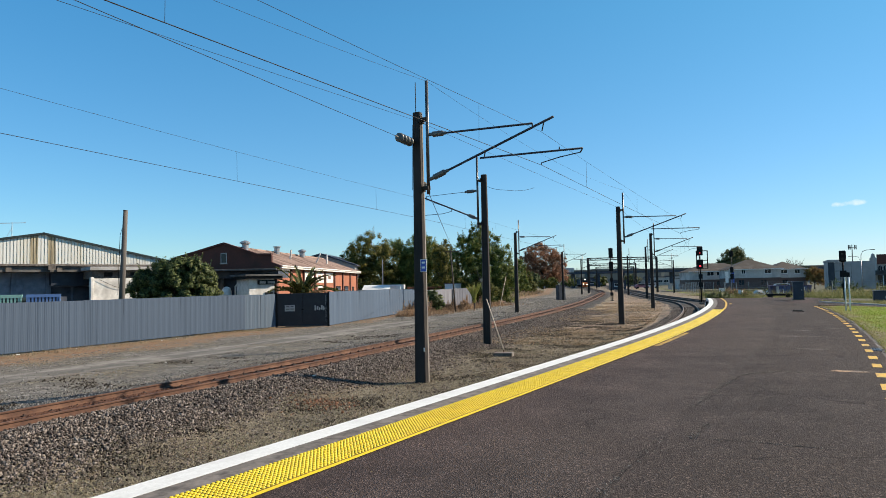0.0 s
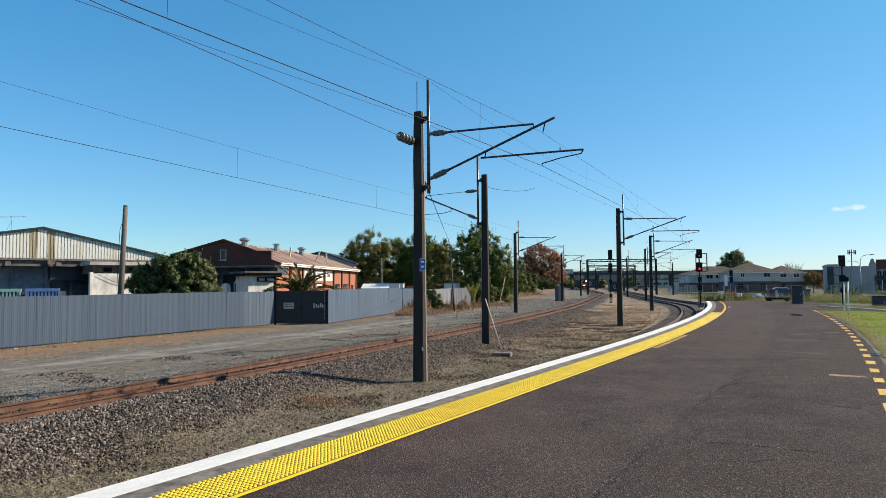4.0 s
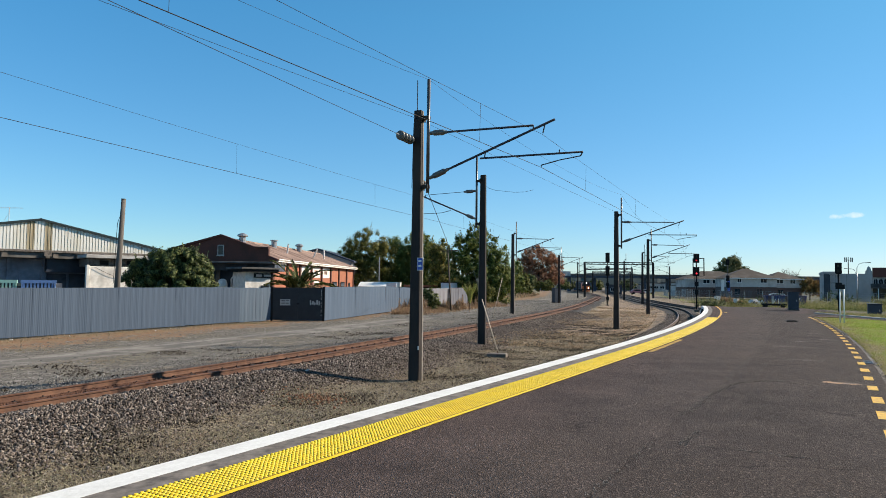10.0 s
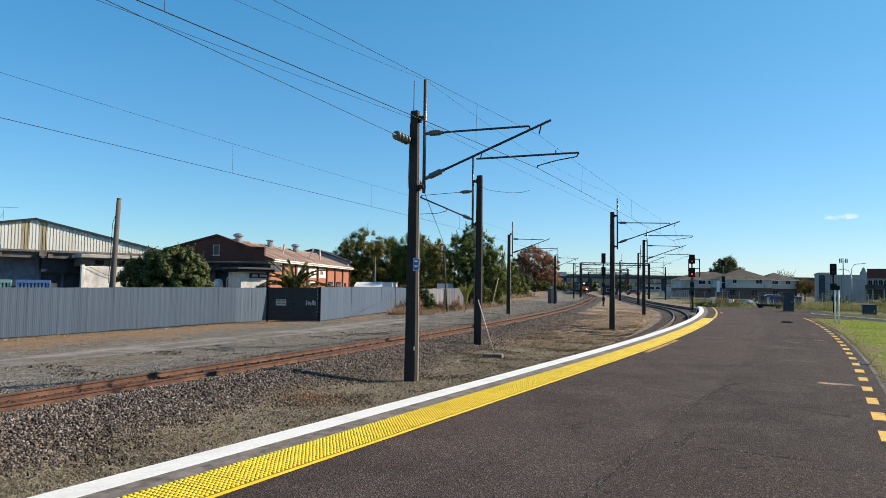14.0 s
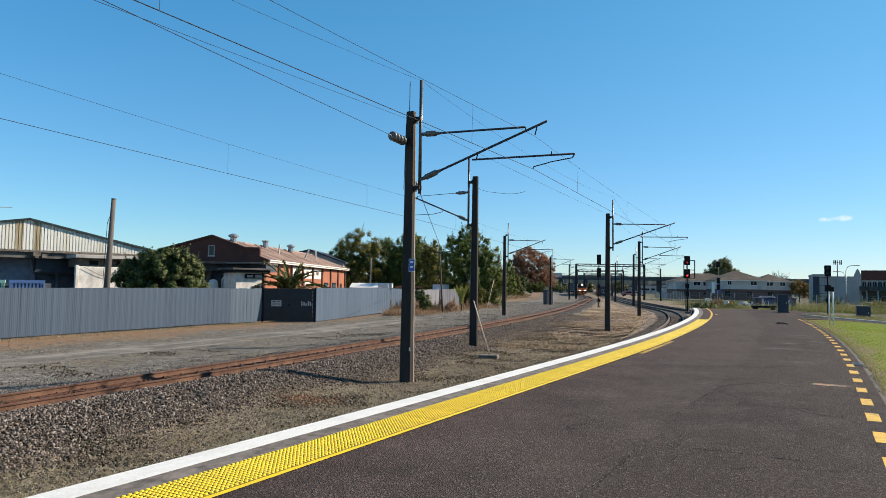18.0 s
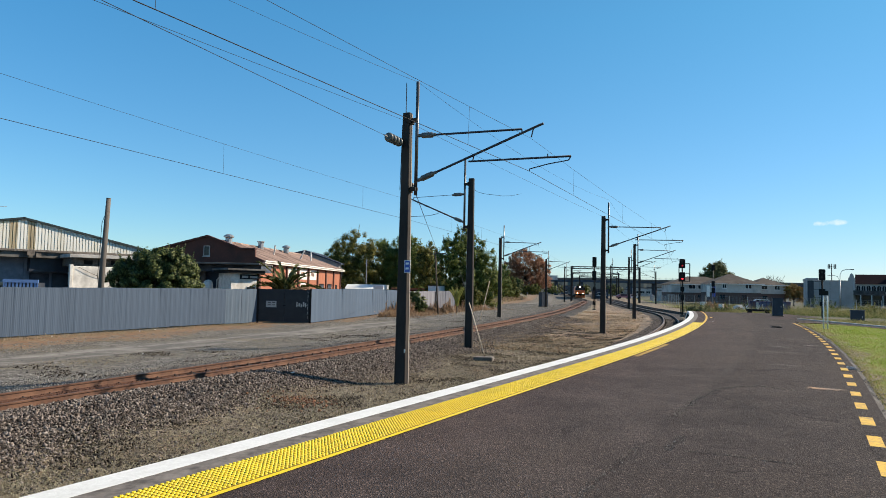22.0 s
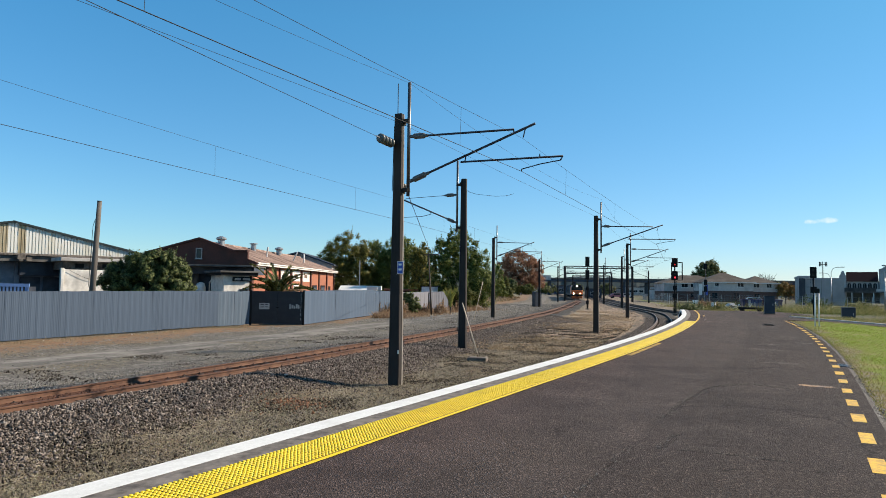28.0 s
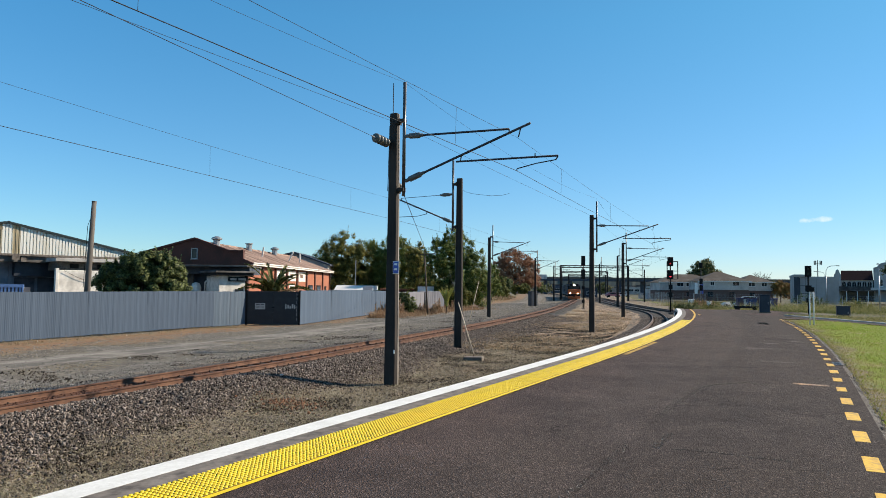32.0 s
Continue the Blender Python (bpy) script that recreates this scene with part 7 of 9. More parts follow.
def mesh_fence(points, h, label, z0):
    f = root("wire_fence", pose(0, 0, 0), label, "fence", "wire fences")
    bmw = bmesh.new()
    for (xa, ya), (xb, yb) in zip(points, points[1:]):
        L = math.hypot(xb - xa, yb - ya)
        n = max(1, int(L / 3.0))
        for i in range(n):
            t = i / n
            x, y = xa + (xb - xa) * t, ya + (yb - ya) * t
            part("post", tubes(((x, y, z0 - 0.2), (x, y, z0 + h), 0.04), seg=6), GALV, f)
        for z in np.linspace(0.1, h - 0.05, 7):
            tube(bmw, (xa, ya, z0 + float(z)), (xb, yb, z0 + float(z)), 0.006, seg=3, caps=False)
        m = int(L / 0.3)
        for i in range(m):
            t = i / m
            x, y = xa + (xb - xa) * t, ya + (yb - ya) * t
            tube(bmw, (x, y, z0 + 0.1), (x, y, z0 + h - 0.05), 0.0045, seg=3, caps=False)
    part("wire_mesh", bmw, GALV, f)


mesh_fence([(47, 150), (40, 118), (42, 104), (47, 90), (56, 70), (62, 52)], 1.8, "galvanised wire fence along the weedy lot", 0.1)
mesh_fence([(62, 215), (53, 180), (47, 150)], 1.8, "galvanised wire fence beside the far tracks", -0.3)
wb = root("white_pump_box", pose(41.0, 112, -0.3), "white weathered box standing in weeds", "box")
part("body", boxes((-0.42, 0.42, -0.3, 0.3, 0, 1.1), bevel=0.03), TRIM_WHITE, wb)
part("lid", boxes((-0.46, 0.46, -0.34, 0.34, 1.101, 1.18), bevel=0.02), TRIM_WHITE, wb)

# a heap of dumped sheets and pipes in the weeds
sc = root("scrap_heap", pose(36.2, 88.0, 0.05, rz=-20), "heap of dumped white sheets and dark pipes in weeds", "scrap heap")
rs = random.Random(19)
for i in range(9):
    w, d = rs.uniform(0.4, 1.0), rs.uniform(0.25, 0.6)
    o = part("sheet", boxes((-w / 2, w / 2, -d / 2, d / 2, -0.02, 0.02)), (TRIM_WHITE, CONCRETE_PALE, HOUSE_WHITE)[i % 3], sc)
    o.matrix_basis = pose(rs.uniform(0, 2.6), rs.uniform(-0.6, 0.6), rs.uniform(0.25, 0.75), rx=rs.uniform(-70, 70), ry=rs.uniform(-40, 40), rz=rs.uniform(0, 180))
for i in range(7):
    x0, y0 = rs.uniform(-0.4, 2.4), rs.uniform(-0.6, 0.6)
    part("pipe", tubes(((x0, y0, 0.1), (x0 + rs.uniform(-0.9, 0.9), y0 + rs.uniform(-0.6, 0.6), rs.uniform(0.4, 1.0)), 0.05), seg=6), (BLACK, GALV, RUST)[i % 3], sc)
part("drum", lathe(bmesh.new(), [(0.28, 0), (0.3, 0.04), (0.28, 0.3), (0.3, 0.34), (0.28, 0.6), (0.3, 0.85), (0.26, 0.88)], 14, pose(-1.6, 0, 0)), TRIM_WHITE, sc, "white steel drum")
# two banners on slim poles before the houses
for x, mt, lab in ((44.5, TRIM_WHITE, "white cloth banner on a slim pole"), (45.5, BLUE_SIGN, "blue cloth banner on a slim pole")):
    bn = root("banner", pose(x, 120, 0.1), lab, "banner", "banners")
    part("pole", tubes(((0, 0, 0), (0, 0, 3.6), 0.03), seg=6), GALV, bn)
    part("cloth", boxes((0.03, 0.55, -0.012, 0.012, 1.6, 3.5), bevel=0.005), mt, bn)
# rank bushes and brambles over the lot
for i, (x, y, w, h, lf) in enumerate(((30.5, 86, 1.8, 1.0, 0), (33.2, 84, 1.2, 0.8, 1), (41.0, 96, 1.6, 1.1, 0), (44.0, 92, 1.5, 1.0, 2), (47.0, 86, 1.7, 1.1, 0), (49.0, 80, 1.4, 1.3, 1), (51.5, 75, 1.6, 1.1, 2),
                                     (54.5, 102, 2.2, 2.4, 0), (58.5, 97, 2.0, 1.8, 1), (54.0, 68, 1.5, 1.2, 2), (57.0, 62, 1.6, 1.0, 0), (45.0, 100, 1.5, 1.4, 1), (37.5, 99, 1.6, 1.2, 2), (62.0, 88, 2.4, 1.6, 0), (66.0, 95, 2.5, 1.7, 1))):
    LOT_BUSHES.append((x, y, w, h, lf, 120 + i))

# access path, apron and kerb at the far end of the platform
def pad(name, poly, z, thick, material, label, category):
    n = len(poly)
    V = [(x, y, z) for x, y in poly] + [(x, y, z - thick) for x, y in poly]
    F = [tuple(range(n))] + [(i, i + n, (i + 1) % n + n, (i + 1) % n) for i in range(n)]
    return tagged(mesh_ob(name, V, F, material), label, category, kind="structure")


pad("apron", [(19.2, 39.3), (20.7, 38.3), (21.05, 36.0), (20.9, 18.0), (22.1, 18.0), (22.1, 44.0), (23.4, 47.5), (26.0, 52.0), (24.5, 58.0), (21.5, 50.0), (20.2, 42.0)], PLAT_Z - 0.004, 0.5, ASPHALT, "dark asphalt access way behind the platform", "access way")
pad("kerb", [(22.1, 44.0), (22.1, 18.0), (22.3, 18.0), (22.3, 44.0)], PLAT_Z + 0.06, 0.5, CONCRETE_PALE, "pale concrete kerb along the access way", "kerb")


# ---- trees and bushes ----
def leaf_cloud(rng, blobs, clumps, per, size, spread, fill=0.3, shoots=0):
    """Leaves in rounded clumps over ellipsoids (cx, cy, cz, rx, ry, rz), a filled heart and upright shoots on top; returns vertices of quads and clump centres."""
    B = np.array(blobs, float)
    vol = (B[:, 3] * B[:, 4] * B[:, 5]) ** (2 / 3)
    idx = rng.choice(len(B), clumps, p=vol / vol.sum())
    d = rng.normal(size=(clumps, 3))
    d /= np.linalg.norm(d, axis=1)[:, None]
    d[:, 2] = np.where(d[:, 2] < -0.75, -d[:, 2], d[:, 2])
    rad = np.where(rng.random(clumps) < fill, rng.uniform(0.3, 0.75, clumps), rng.uniform(0.7, 1.08, clumps))
    c = B[idx, :3] + d * B[idx, 3:] * rad[:, None]
    m = clumps * per
    u = rng.normal(size=(m, 3))
    u /= np.linalg.norm(u, axis=1)[:, None]
    stretch = np.repeat(rng.uniform(0.55, 1.45, (clumps, 3)), per, 0)
    P = np.repeat(c, per, 0) + u * stretch * (spread * np.repeat(rng.uniform(0.7, 1.5, clumps), per) * rng.uniform(0.2, 1.15, m) ** 0.7)[:, None]
    n = rng.normal(size=(m, 3)) * 0.45 + u * 1.3 + np.repeat(d, per, 0) * 0.6 + np.array([0, 0, 0.3])
    if shoots:
        up = np.flatnonzero((d[:, 2] > 0.35) & (rad > 0.75))
        pick = rng.choice(up, shoots) if len(up) else np.zeros(0, int)
        k = 22
        lean = d[pick] * 0.45 + rng.normal(size=(len(pick), 3)) * 0.22 + np.array([0, 0, 1.0])
        L = spread * rng.uniform(1.1, 2.1, len(pick))
        f = np.tile(np.linspace(0, 1, k), len(pick))
        Q = np.repeat(c[pick], k, 0) + np.repeat(lean * L[:, None], k, 0) * f[:, None] + rng.normal(size=(len(pick) * k, 3)) * (spread * 0.22 * (1.1 - f))[:, None]
        P, n = np.vstack([P, Q]), np.vstack([n, rng.normal(size=Q.shape) + np.array([0, 0, 0.4])])
    n /= np.linalg.norm(n, axis=1)[:, None]
    t = np.cross(n, rng.normal(size=P.shape))
    t /= np.linalg.norm(t, axis=1)[:, None]
    b = np.cross(n, t)
    s = (size * rng.uniform(0.6, 1.4, len(P)))[:, None]
    V = np.stack([P - t * s, P + b * s * 0.55, P + t * s, P - b * s * 0.55], 1).reshape(-1, 3)
    return V, c


def fast_quads(name, V, material, parent=None, kind=""):
    n = len(V) // 4
    me = bpy.data.meshes.new(name)
    me.vertices.add(len(V))
    me.vertices.foreach_set("co", np.ascontiguousarray(V, np.float32).ravel())
    me.loops.add(n * 4)
    me.loops.foreach_set("vertex_index", np.arange(n * 4, dtype=np.int32))
    me.polygons.add(n)
    me.polygons.foreach_set("loop_start", np.arange(0, n * 4, 4, dtype=np.int32))
    me.update(calc_edges=True)
    me.validate()
    me.materials.append(material)
    ob = new(name, me)
    if parent is not None:
        ob.parent = parent
    if kind:
        ob["kind"] = kind
    return ob


def tree(x, y, z, blobs, leaf, label, seed, clumps=150, per=70, size=0.16, spread=0.42, trunk=0.28, name="tree", category="tree", fill=0.38, group="", shoots=0):
    rng = np.random.default_rng(seed)
    t = root(name, pose(x, y, z), label, category, group)
    V, c = leaf_cloud(rng, blobs, clumps, per, size, spread, fill, shoots)
    fast_quads("crown", V, leaf, t)
    lo = min(b[2] - b[5] for b in blobs)
    top = max(b[2] for b in blobs)
    bm = bmesh.new()
    fork = max(0.5, lo + 0.4)
    tube(bm, (0, 0, -0.2), (0.05, 0, fork), trunk, trunk * 0.75, seg=9)
    tube(bm, (0.05, 0, fork), (blobs[0][0] * 0.5, blobs[0][1] * 0.5, top), trunk * 0.72, trunk * 0.2, seg=7)
    part("trunk", bm, BARK, t, smooth=True)
    pick = rng.choice(len(c), min(len(c), 16), replace=False)
    for k in pick:
        e = Vector(c[k])
        s = Vector((0.05, 0, fork + (max(e.z, fork) - fork) * 0.35))
        mid = s.lerp(e, 0.55) + Vector((0, 0, 0.3))
        bm = bmesh.new()
        tube(bm, s, mid, trunk * 0.32, trunk * 0.2, seg=6)
        tube(bm, mid, e, trunk * 0.2, trunk * 0.05, seg=5)
        part("limb", bm, BARK, t, smooth=True)
    return t


G = "yard-side trees"
tree(-15.6, 105, -0.4, [(0, 0, 6.8, 3.4, 2.8, 4.1), (-2.2, 0, 5.4, 2.6, 2.2, 3.4), (2.4, 0.4, 5.8, 2.6, 2.2, 3.8), (0.3, -0.6, 3.0, 3.8, 2.6, 2.8)], LEAF_OLIVE, "rounded olive-green tree touched with autumn yellow", 21, 380, 180, 0.09, 0.5, group=G, shoots=16)
tree(-11.0, 108, -0.4, [(0, 0, 6.6, 2.6, 2.4, 3.7), (-0.8, -0.3, 3.0, 3.2, 2.4, 2.9), (1.6, 0, 5.2, 2.4, 2.2, 3.4)], LEAF_GREEN, "dark green tree in the middle of the row", 33, 270, 180, 0.09, 0.48, group=G, shoots=10)
tree(-7.2, 107, -0.4, [(0, 0, 6.5, 3.2, 2.8, 4.2), (-2.4, 0, 5.2, 2.4, 2.2, 3.6), (2.6, 0.2, 5.0, 2.6, 2.3, 3.6), (0, -0.6, 2.6, 4.2, 2.6, 2.8)], LEAF_GREEN, "dark green spreading tree behind the fence", 22, 390, 180, 0.09, 0.5, group=G, shoots=16)
tree(-3.6, 99, -0.4, [(0, 0, 5.6, 2.1, 2.0, 3.6), (0.6, 0, 3.2, 2.4, 2.0, 2.6), (-0.6, -0.2, 7.0, 1.4, 1.4, 1.8)], LEAF_OLIVE, "tree with yellowing leaves beside darker neighbours", 23, 180, 190, 0.085, 0.4, group=G, shoots=24)
tree(1.9, 89, -0.4, [(-0.2, 0, 7.2, 2.5, 2.2, 3.2), (-2.2, 0, 5.6, 2.3, 2.0, 3.6), (2.0, 0, 4.9, 2.0, 2.0, 3.2), (0.2, -0.6, 3.0, 3.7, 2.4, 2.9), (3.0, -0.4, 2.6, 1.5, 1.6, 2.5)], LEAF_GREEN, "tall bushy green tree at the yard's end", 24, 480, 190, 0.08, 0.38, group=G, shoots=60)
for i, (ux, uy, uh) in enumerate(((-12.8, 103, 2.6), (-9.4, 104, 2.4), (-5.4, 101, 2.8), (-1.6, 97, 3.0), (-0.6, 90, 3.0), (1.2, 86.5, 3.0), (2.6, 88.5, 3.2))):
    tree(ux, uy, -0.4, [(0, 0, uh * 0.5, 2.2, 1.5, uh * 0.55), (1.2, 0.4, uh * 0.4, 1.6, 1.3, uh * 0.5)], LEAF_BUSH if i % 2 else LEAF_GREEN, "dark undergrowth beneath the row of trees", 70 + i, 110, 130, 0.085, 0.38, 0.1, "bush", "bush", group="undergrowth")
tree(18.7, 175, 0.9, [(-0.4, 0, 8.2, 4.6, 4.2, 3.1), (-3.2, 0, 6.0, 3.0, 3.0, 3.0), (3.4, 0, 5.8, 3.0, 3.0, 3.2), (0.6, -1.4, 3.6, 5.2, 3.0, 2.3), (4.4, -0.6, 3.4, 2.0, 2.2, 2.2), (-3.6, -0.8, 3.4, 2.2, 2.0, 2.0)], LEAF_RED, "broad domed tree with russet autumn leaves", 25, 640, 125, 0.105, 0.5, 0.34, fill=0.2, group=G, shoots=30)
tree(10.0, 140, 0.2, [(0, 0, 4.2, 1.5, 1.6, 2.8), (-1.0, 0, 2.6, 1.6, 1.5, 2.6), (0.9, -0.4, 1.8, 1.5, 1.4, 1.9)], LEAF_GREEN, "slender dark green tree on the earth bank", 26, 190, 110, 0.11, 0.36, 0.16, group=G)
tree(12.6, 152, 0.6, [(0, 0, 2.0, 1.5, 1.5, 2.2), (1.0, 0, 1.0, 1.4, 1.3, 1.2)], LEAF_BUSH, "dark green bush on the earth bank", 28, 130, 100, 0.11, 0.32, 0.12, "bush", "bush")
tree(15.1, 160, 1.0, [(0, 0, 1.8, 1.15, 1.2, 2.0), (0.5, 0, 2.4, 0.8, 0.9, 1.2)], LEAF_HEDGE, "rounded green bush before the russet tree", 27, 130, 100, 0.1, 0.26, 0.12, "bush", "bush")
tree(18.6, 168, 1.05, [(0, 0, 0.9, 2.4, 1.2, 1.2), (1.6, 0.5, 1.0, 1.5, 1.2, 1.4), (-2.0, 0.3, 1.2, 1.6, 1.0, 1.5)], LEAF_BUSH, "low dark bushes under the russet tree", 29, 170, 90, 0.12, 0.34, 0.1, "bush", "bush")
tree(-20.4, 46.2, -0.4, [(0, 0, 2.5, 2.7, 1.8, 2.2), (-1.8, 0, 2.2, 1.7, 1.5, 2.0), (1.6, 0, 2.4, 1.55, 1.5, 2.0), (-0.9, 0, 3.6, 1.6, 1.2, 1.2), (1.4, 0, 3.6, 1.5, 1.2, 1.25), (0.3, -0.3, 3.9, 1.8, 1.2, 1.0)], LEAF_HEDGE, "dense rounded green bush above the fence", 29, 620, 170, 0.07, 0.24, 0.2, "bush", "bush", shoots=40)
tree(-4.1, 71.6, -0.4, [(0, 0, 1.25, 1.15, 0.9, 1.2), (0.5, -0.2, 0.7, 1.0, 0.8, 0.8)], LEAF_HEDGE, "green shrub against the grey fence", 31, 90, 70, 0.085, 0.2, 0.06, "shrub", "shrub")
for i, (bx, by, br_) in enumerate(((-2.4, 73.0, 1.0), (-0.8, 75.0, 0.9), (-5.0, 69.6, 0.7), (1.2, 81, 0.9), (-1.3, 71.6, 0.8), (-6.2, 67.4, 0.6))):
    tree(bx, by, -0.42, [(0, 0, 0.22, br_ * 1.6, 0.9, 0.4), (0.5, 0.1, 0.35, br_ * 0.7, 0.6, 0.5)], LEAF_DRY, "dry brown scrub at the fence foot", 40 + i, 46, 60, 0.05, 0.24, 0.03, "dry_scrub", "scrub", 0.6, "dry scrub", shoots=30)
tree(77.2, 200, 0, [(0, 0, 7.6, 3.6, 3.2, 3.4), (-2.4, 0, 6.0, 2.8, 2.4, 2.4), (2.6, 0, 6.2, 2.7, 2.4, 2.5), (0.0, 0, 9.9, 2.0, 1.8, 1.5)], LEAF_PINE, "dark conifer standing above the house roofs", 50, 240, 110, 0.16, 0.6, shoots=14)
tree(75.6, 152, 0, [(0, 0, 2.7, 1.7, 1.8, 2.0), (1.3, 0, 2.0, 1.5, 1.6, 1.9)], LEAF_AUTUMN, "bush with orange autumn leaves beside the houses", 51, 110, 70, 0.13, 0.36, 0.15, "bush", "bush")
tree(52.9, 79, 0.0, [(0, 0, 5.2, 1.4, 1.4, 1.0), (0.6, 0, 4.4, 1.2, 1.2, 0.8)], LEAF_PINE, "dark tree top over the shops", 52, 60, 60, 0.14, 0.3, 0.14)
tree(51.5, 66, 0.3, [(0, 0, 1.3, 1.6, 1.3, 1.3)], LEAF_HEDGE, "weedy green bush by the wire fence", 54, 50, 45, 0.13, 0.3, 0.08, "bush", "bush")
for x, y, w, h, lf, seed in LOT_BUSHES:
    tree(x, y, -0.1, [(0, 0, h * 0.3, w, w * 0.7, h * 0.45), (w * 0.7, 0.2, h * 0.25, w * 0.7, w * 0.5, h * 0.35)], (LEAF_HEDGE, LEAF_BUSH, LEAF_DRY)[lf], ("dense green bramble bush on the lot", "yellow-green bush among weeds", "dry brown scrub among weeds")[lf], seed, 60, 80, 0.06, 0.26, 0.05, "bush", "bush", group="lot bushes", shoots=14)
for i in range(9):
    tree(72 + i * 17 + (i % 3) * 5, 215 + (i * 37) % 50, -0.2, [(0, 0, 3.4, 3.4, 2.6, 2.6), (2.5, 0, 2.8, 2.4, 2.2, 2.2)], LEAF_PINE if i % 2 else LEAF_HEDGE, "distant tree beyond the houses", 60 + i, 60, 40, 0.3, 0.7, group="distant trees")
for i in range(8):
    tree(-2 + i * 11, 300 + (i * 53) % 70, -0.3, [(0, 0, 3.0, 3.2, 2.6, 2.8), (2.5, 0, 2.4, 2.4, 2.2, 2.0)], LEAF_PINE if i % 2 else LEAF_HEDGE, "distant tree beyond the bridge", 80 + i, 60, 36, 0.32, 0.7, group="distant trees")


def bare_tree(x, y, h, seed):
    r = random.Random(seed)
    t = root("bare_tree", pose(x, y, 0), "leafless grey tree behind the houses", "tree")
    bm = bmesh.new()
    tube(bm, (0, 0, 0), (0, 0, h * 0.5), 0.2, 0.14, seg=6)
    part("trunk", bm, BARK, t)
    for i in range(26):
        a, s = r.uniform(0, 6.28), r.uniform(0.4, 1.0)
        p = Vector((0, 0, h * r.uniform(0.35, 0.5)))
        q = p + Vector((math.cos(a) * s * h * 0.35, math.sin(a) * s * h * 0.2, h * r.uniform(0.2, 0.5)))
        bm = bmesh.new()
        tube(bm, p, q, 0.07, 0.03, seg=4)
        for k in range(3):
            m = p.lerp(q, r.uniform(0.4, 0.9))
            tube(bm, m, m + Vector((r.uniform(-1, 1), r.uniform(-0.6, 0.6), r.uniform(0.3, 1.2))), 0.03, 0.012, seg=3)
        part("limb", bm, BARK, t)


bare_tree(81.0, 172, 7.6, 3)
bare_tree(86.5, 185, 7.2, 4)


def palm(x, y, z, h, n, L, seed, label, name="palm", leaf=LEAF_PALM, lo=0.35, wide=0.5, stout=0.05, bole=0.28, droop=1.0, dead=False):
    r = random.Random(seed)
    t = root(name, pose(x, y, z), label, "palm")
    part("trunk", tubes(((0, 0, -0.1), (0, 0, h), bole, bole * 0.8), seg=10), BARK, t)
    for i in range(n):
        a = 2 * math.pi * i / n + r.uniform(-0.15, 0.15)
        el = r.uniform(lo, 1.45)
        ln = L * r.uniform(0.8, 1.1)
        bend = r.uniform(0.9, 1.6) * droop
        pts, rr, zz = [], 0.08, h
        for k in range(9):
            pts.append(Vector((math.cos(a) * rr, math.sin(a) * rr, zz)))
            e = el - bend * (k / 8) ** 1.3
            rr += ln / 8 * math.cos(e)
            zz += ln / 8 * math.sin(e)
        Q = []
        for k in range(1, 9):
            for v in (0.0, 0.17, 0.33, 0.5, 0.67, 0.83):
                p = pts[k - 1].lerp(pts[k], v)
                d = (pts[k] - pts[k - 1]).normalized()
                side = d.cross(Vector((0, 0, 1))).normalized()
                for sg in (-1, 1):
                    w = wide * (1 - 0.55 * (k + v) / 9) * r.uniform(0.8, 1.15)
                    tip = p + side * sg * w * 0.8 + d * w * 0.75 + Vector((0, 0, 0.16 - 0.16 * r.random()))
                    n2 = d * stout
                    Q += [p - n2, p + n2, tip + n2 * 0.3, tip - n2 * 0.3]
        fr = fast_quads("frond", np.array([tuple(q) for q in Q]), LEAF_DRY if dead and el < lo + 0.12 else leaf, t)
        V, F = polytube([tuple(p) for p in pts], 0.02, 4)
        mesh_ob("stalk", V, F, leaf, fr)


palm(-13.8, 55.4, -0.4, 1.8, 30, 3.5, 5, "palm with arching fronds and some dead brown ones", lo=0.5, wide=0.36, stout=0.1, dead=True)
palm(0.45, 74.0, -0.4, 0.8, 26, 1.95, 6, "spiky yellow-green cabbage palm beside the fence", "cabbage_palm", LEAF_YUCCA, 1.25, 0.14, 0.06, 0.08, 0.35)


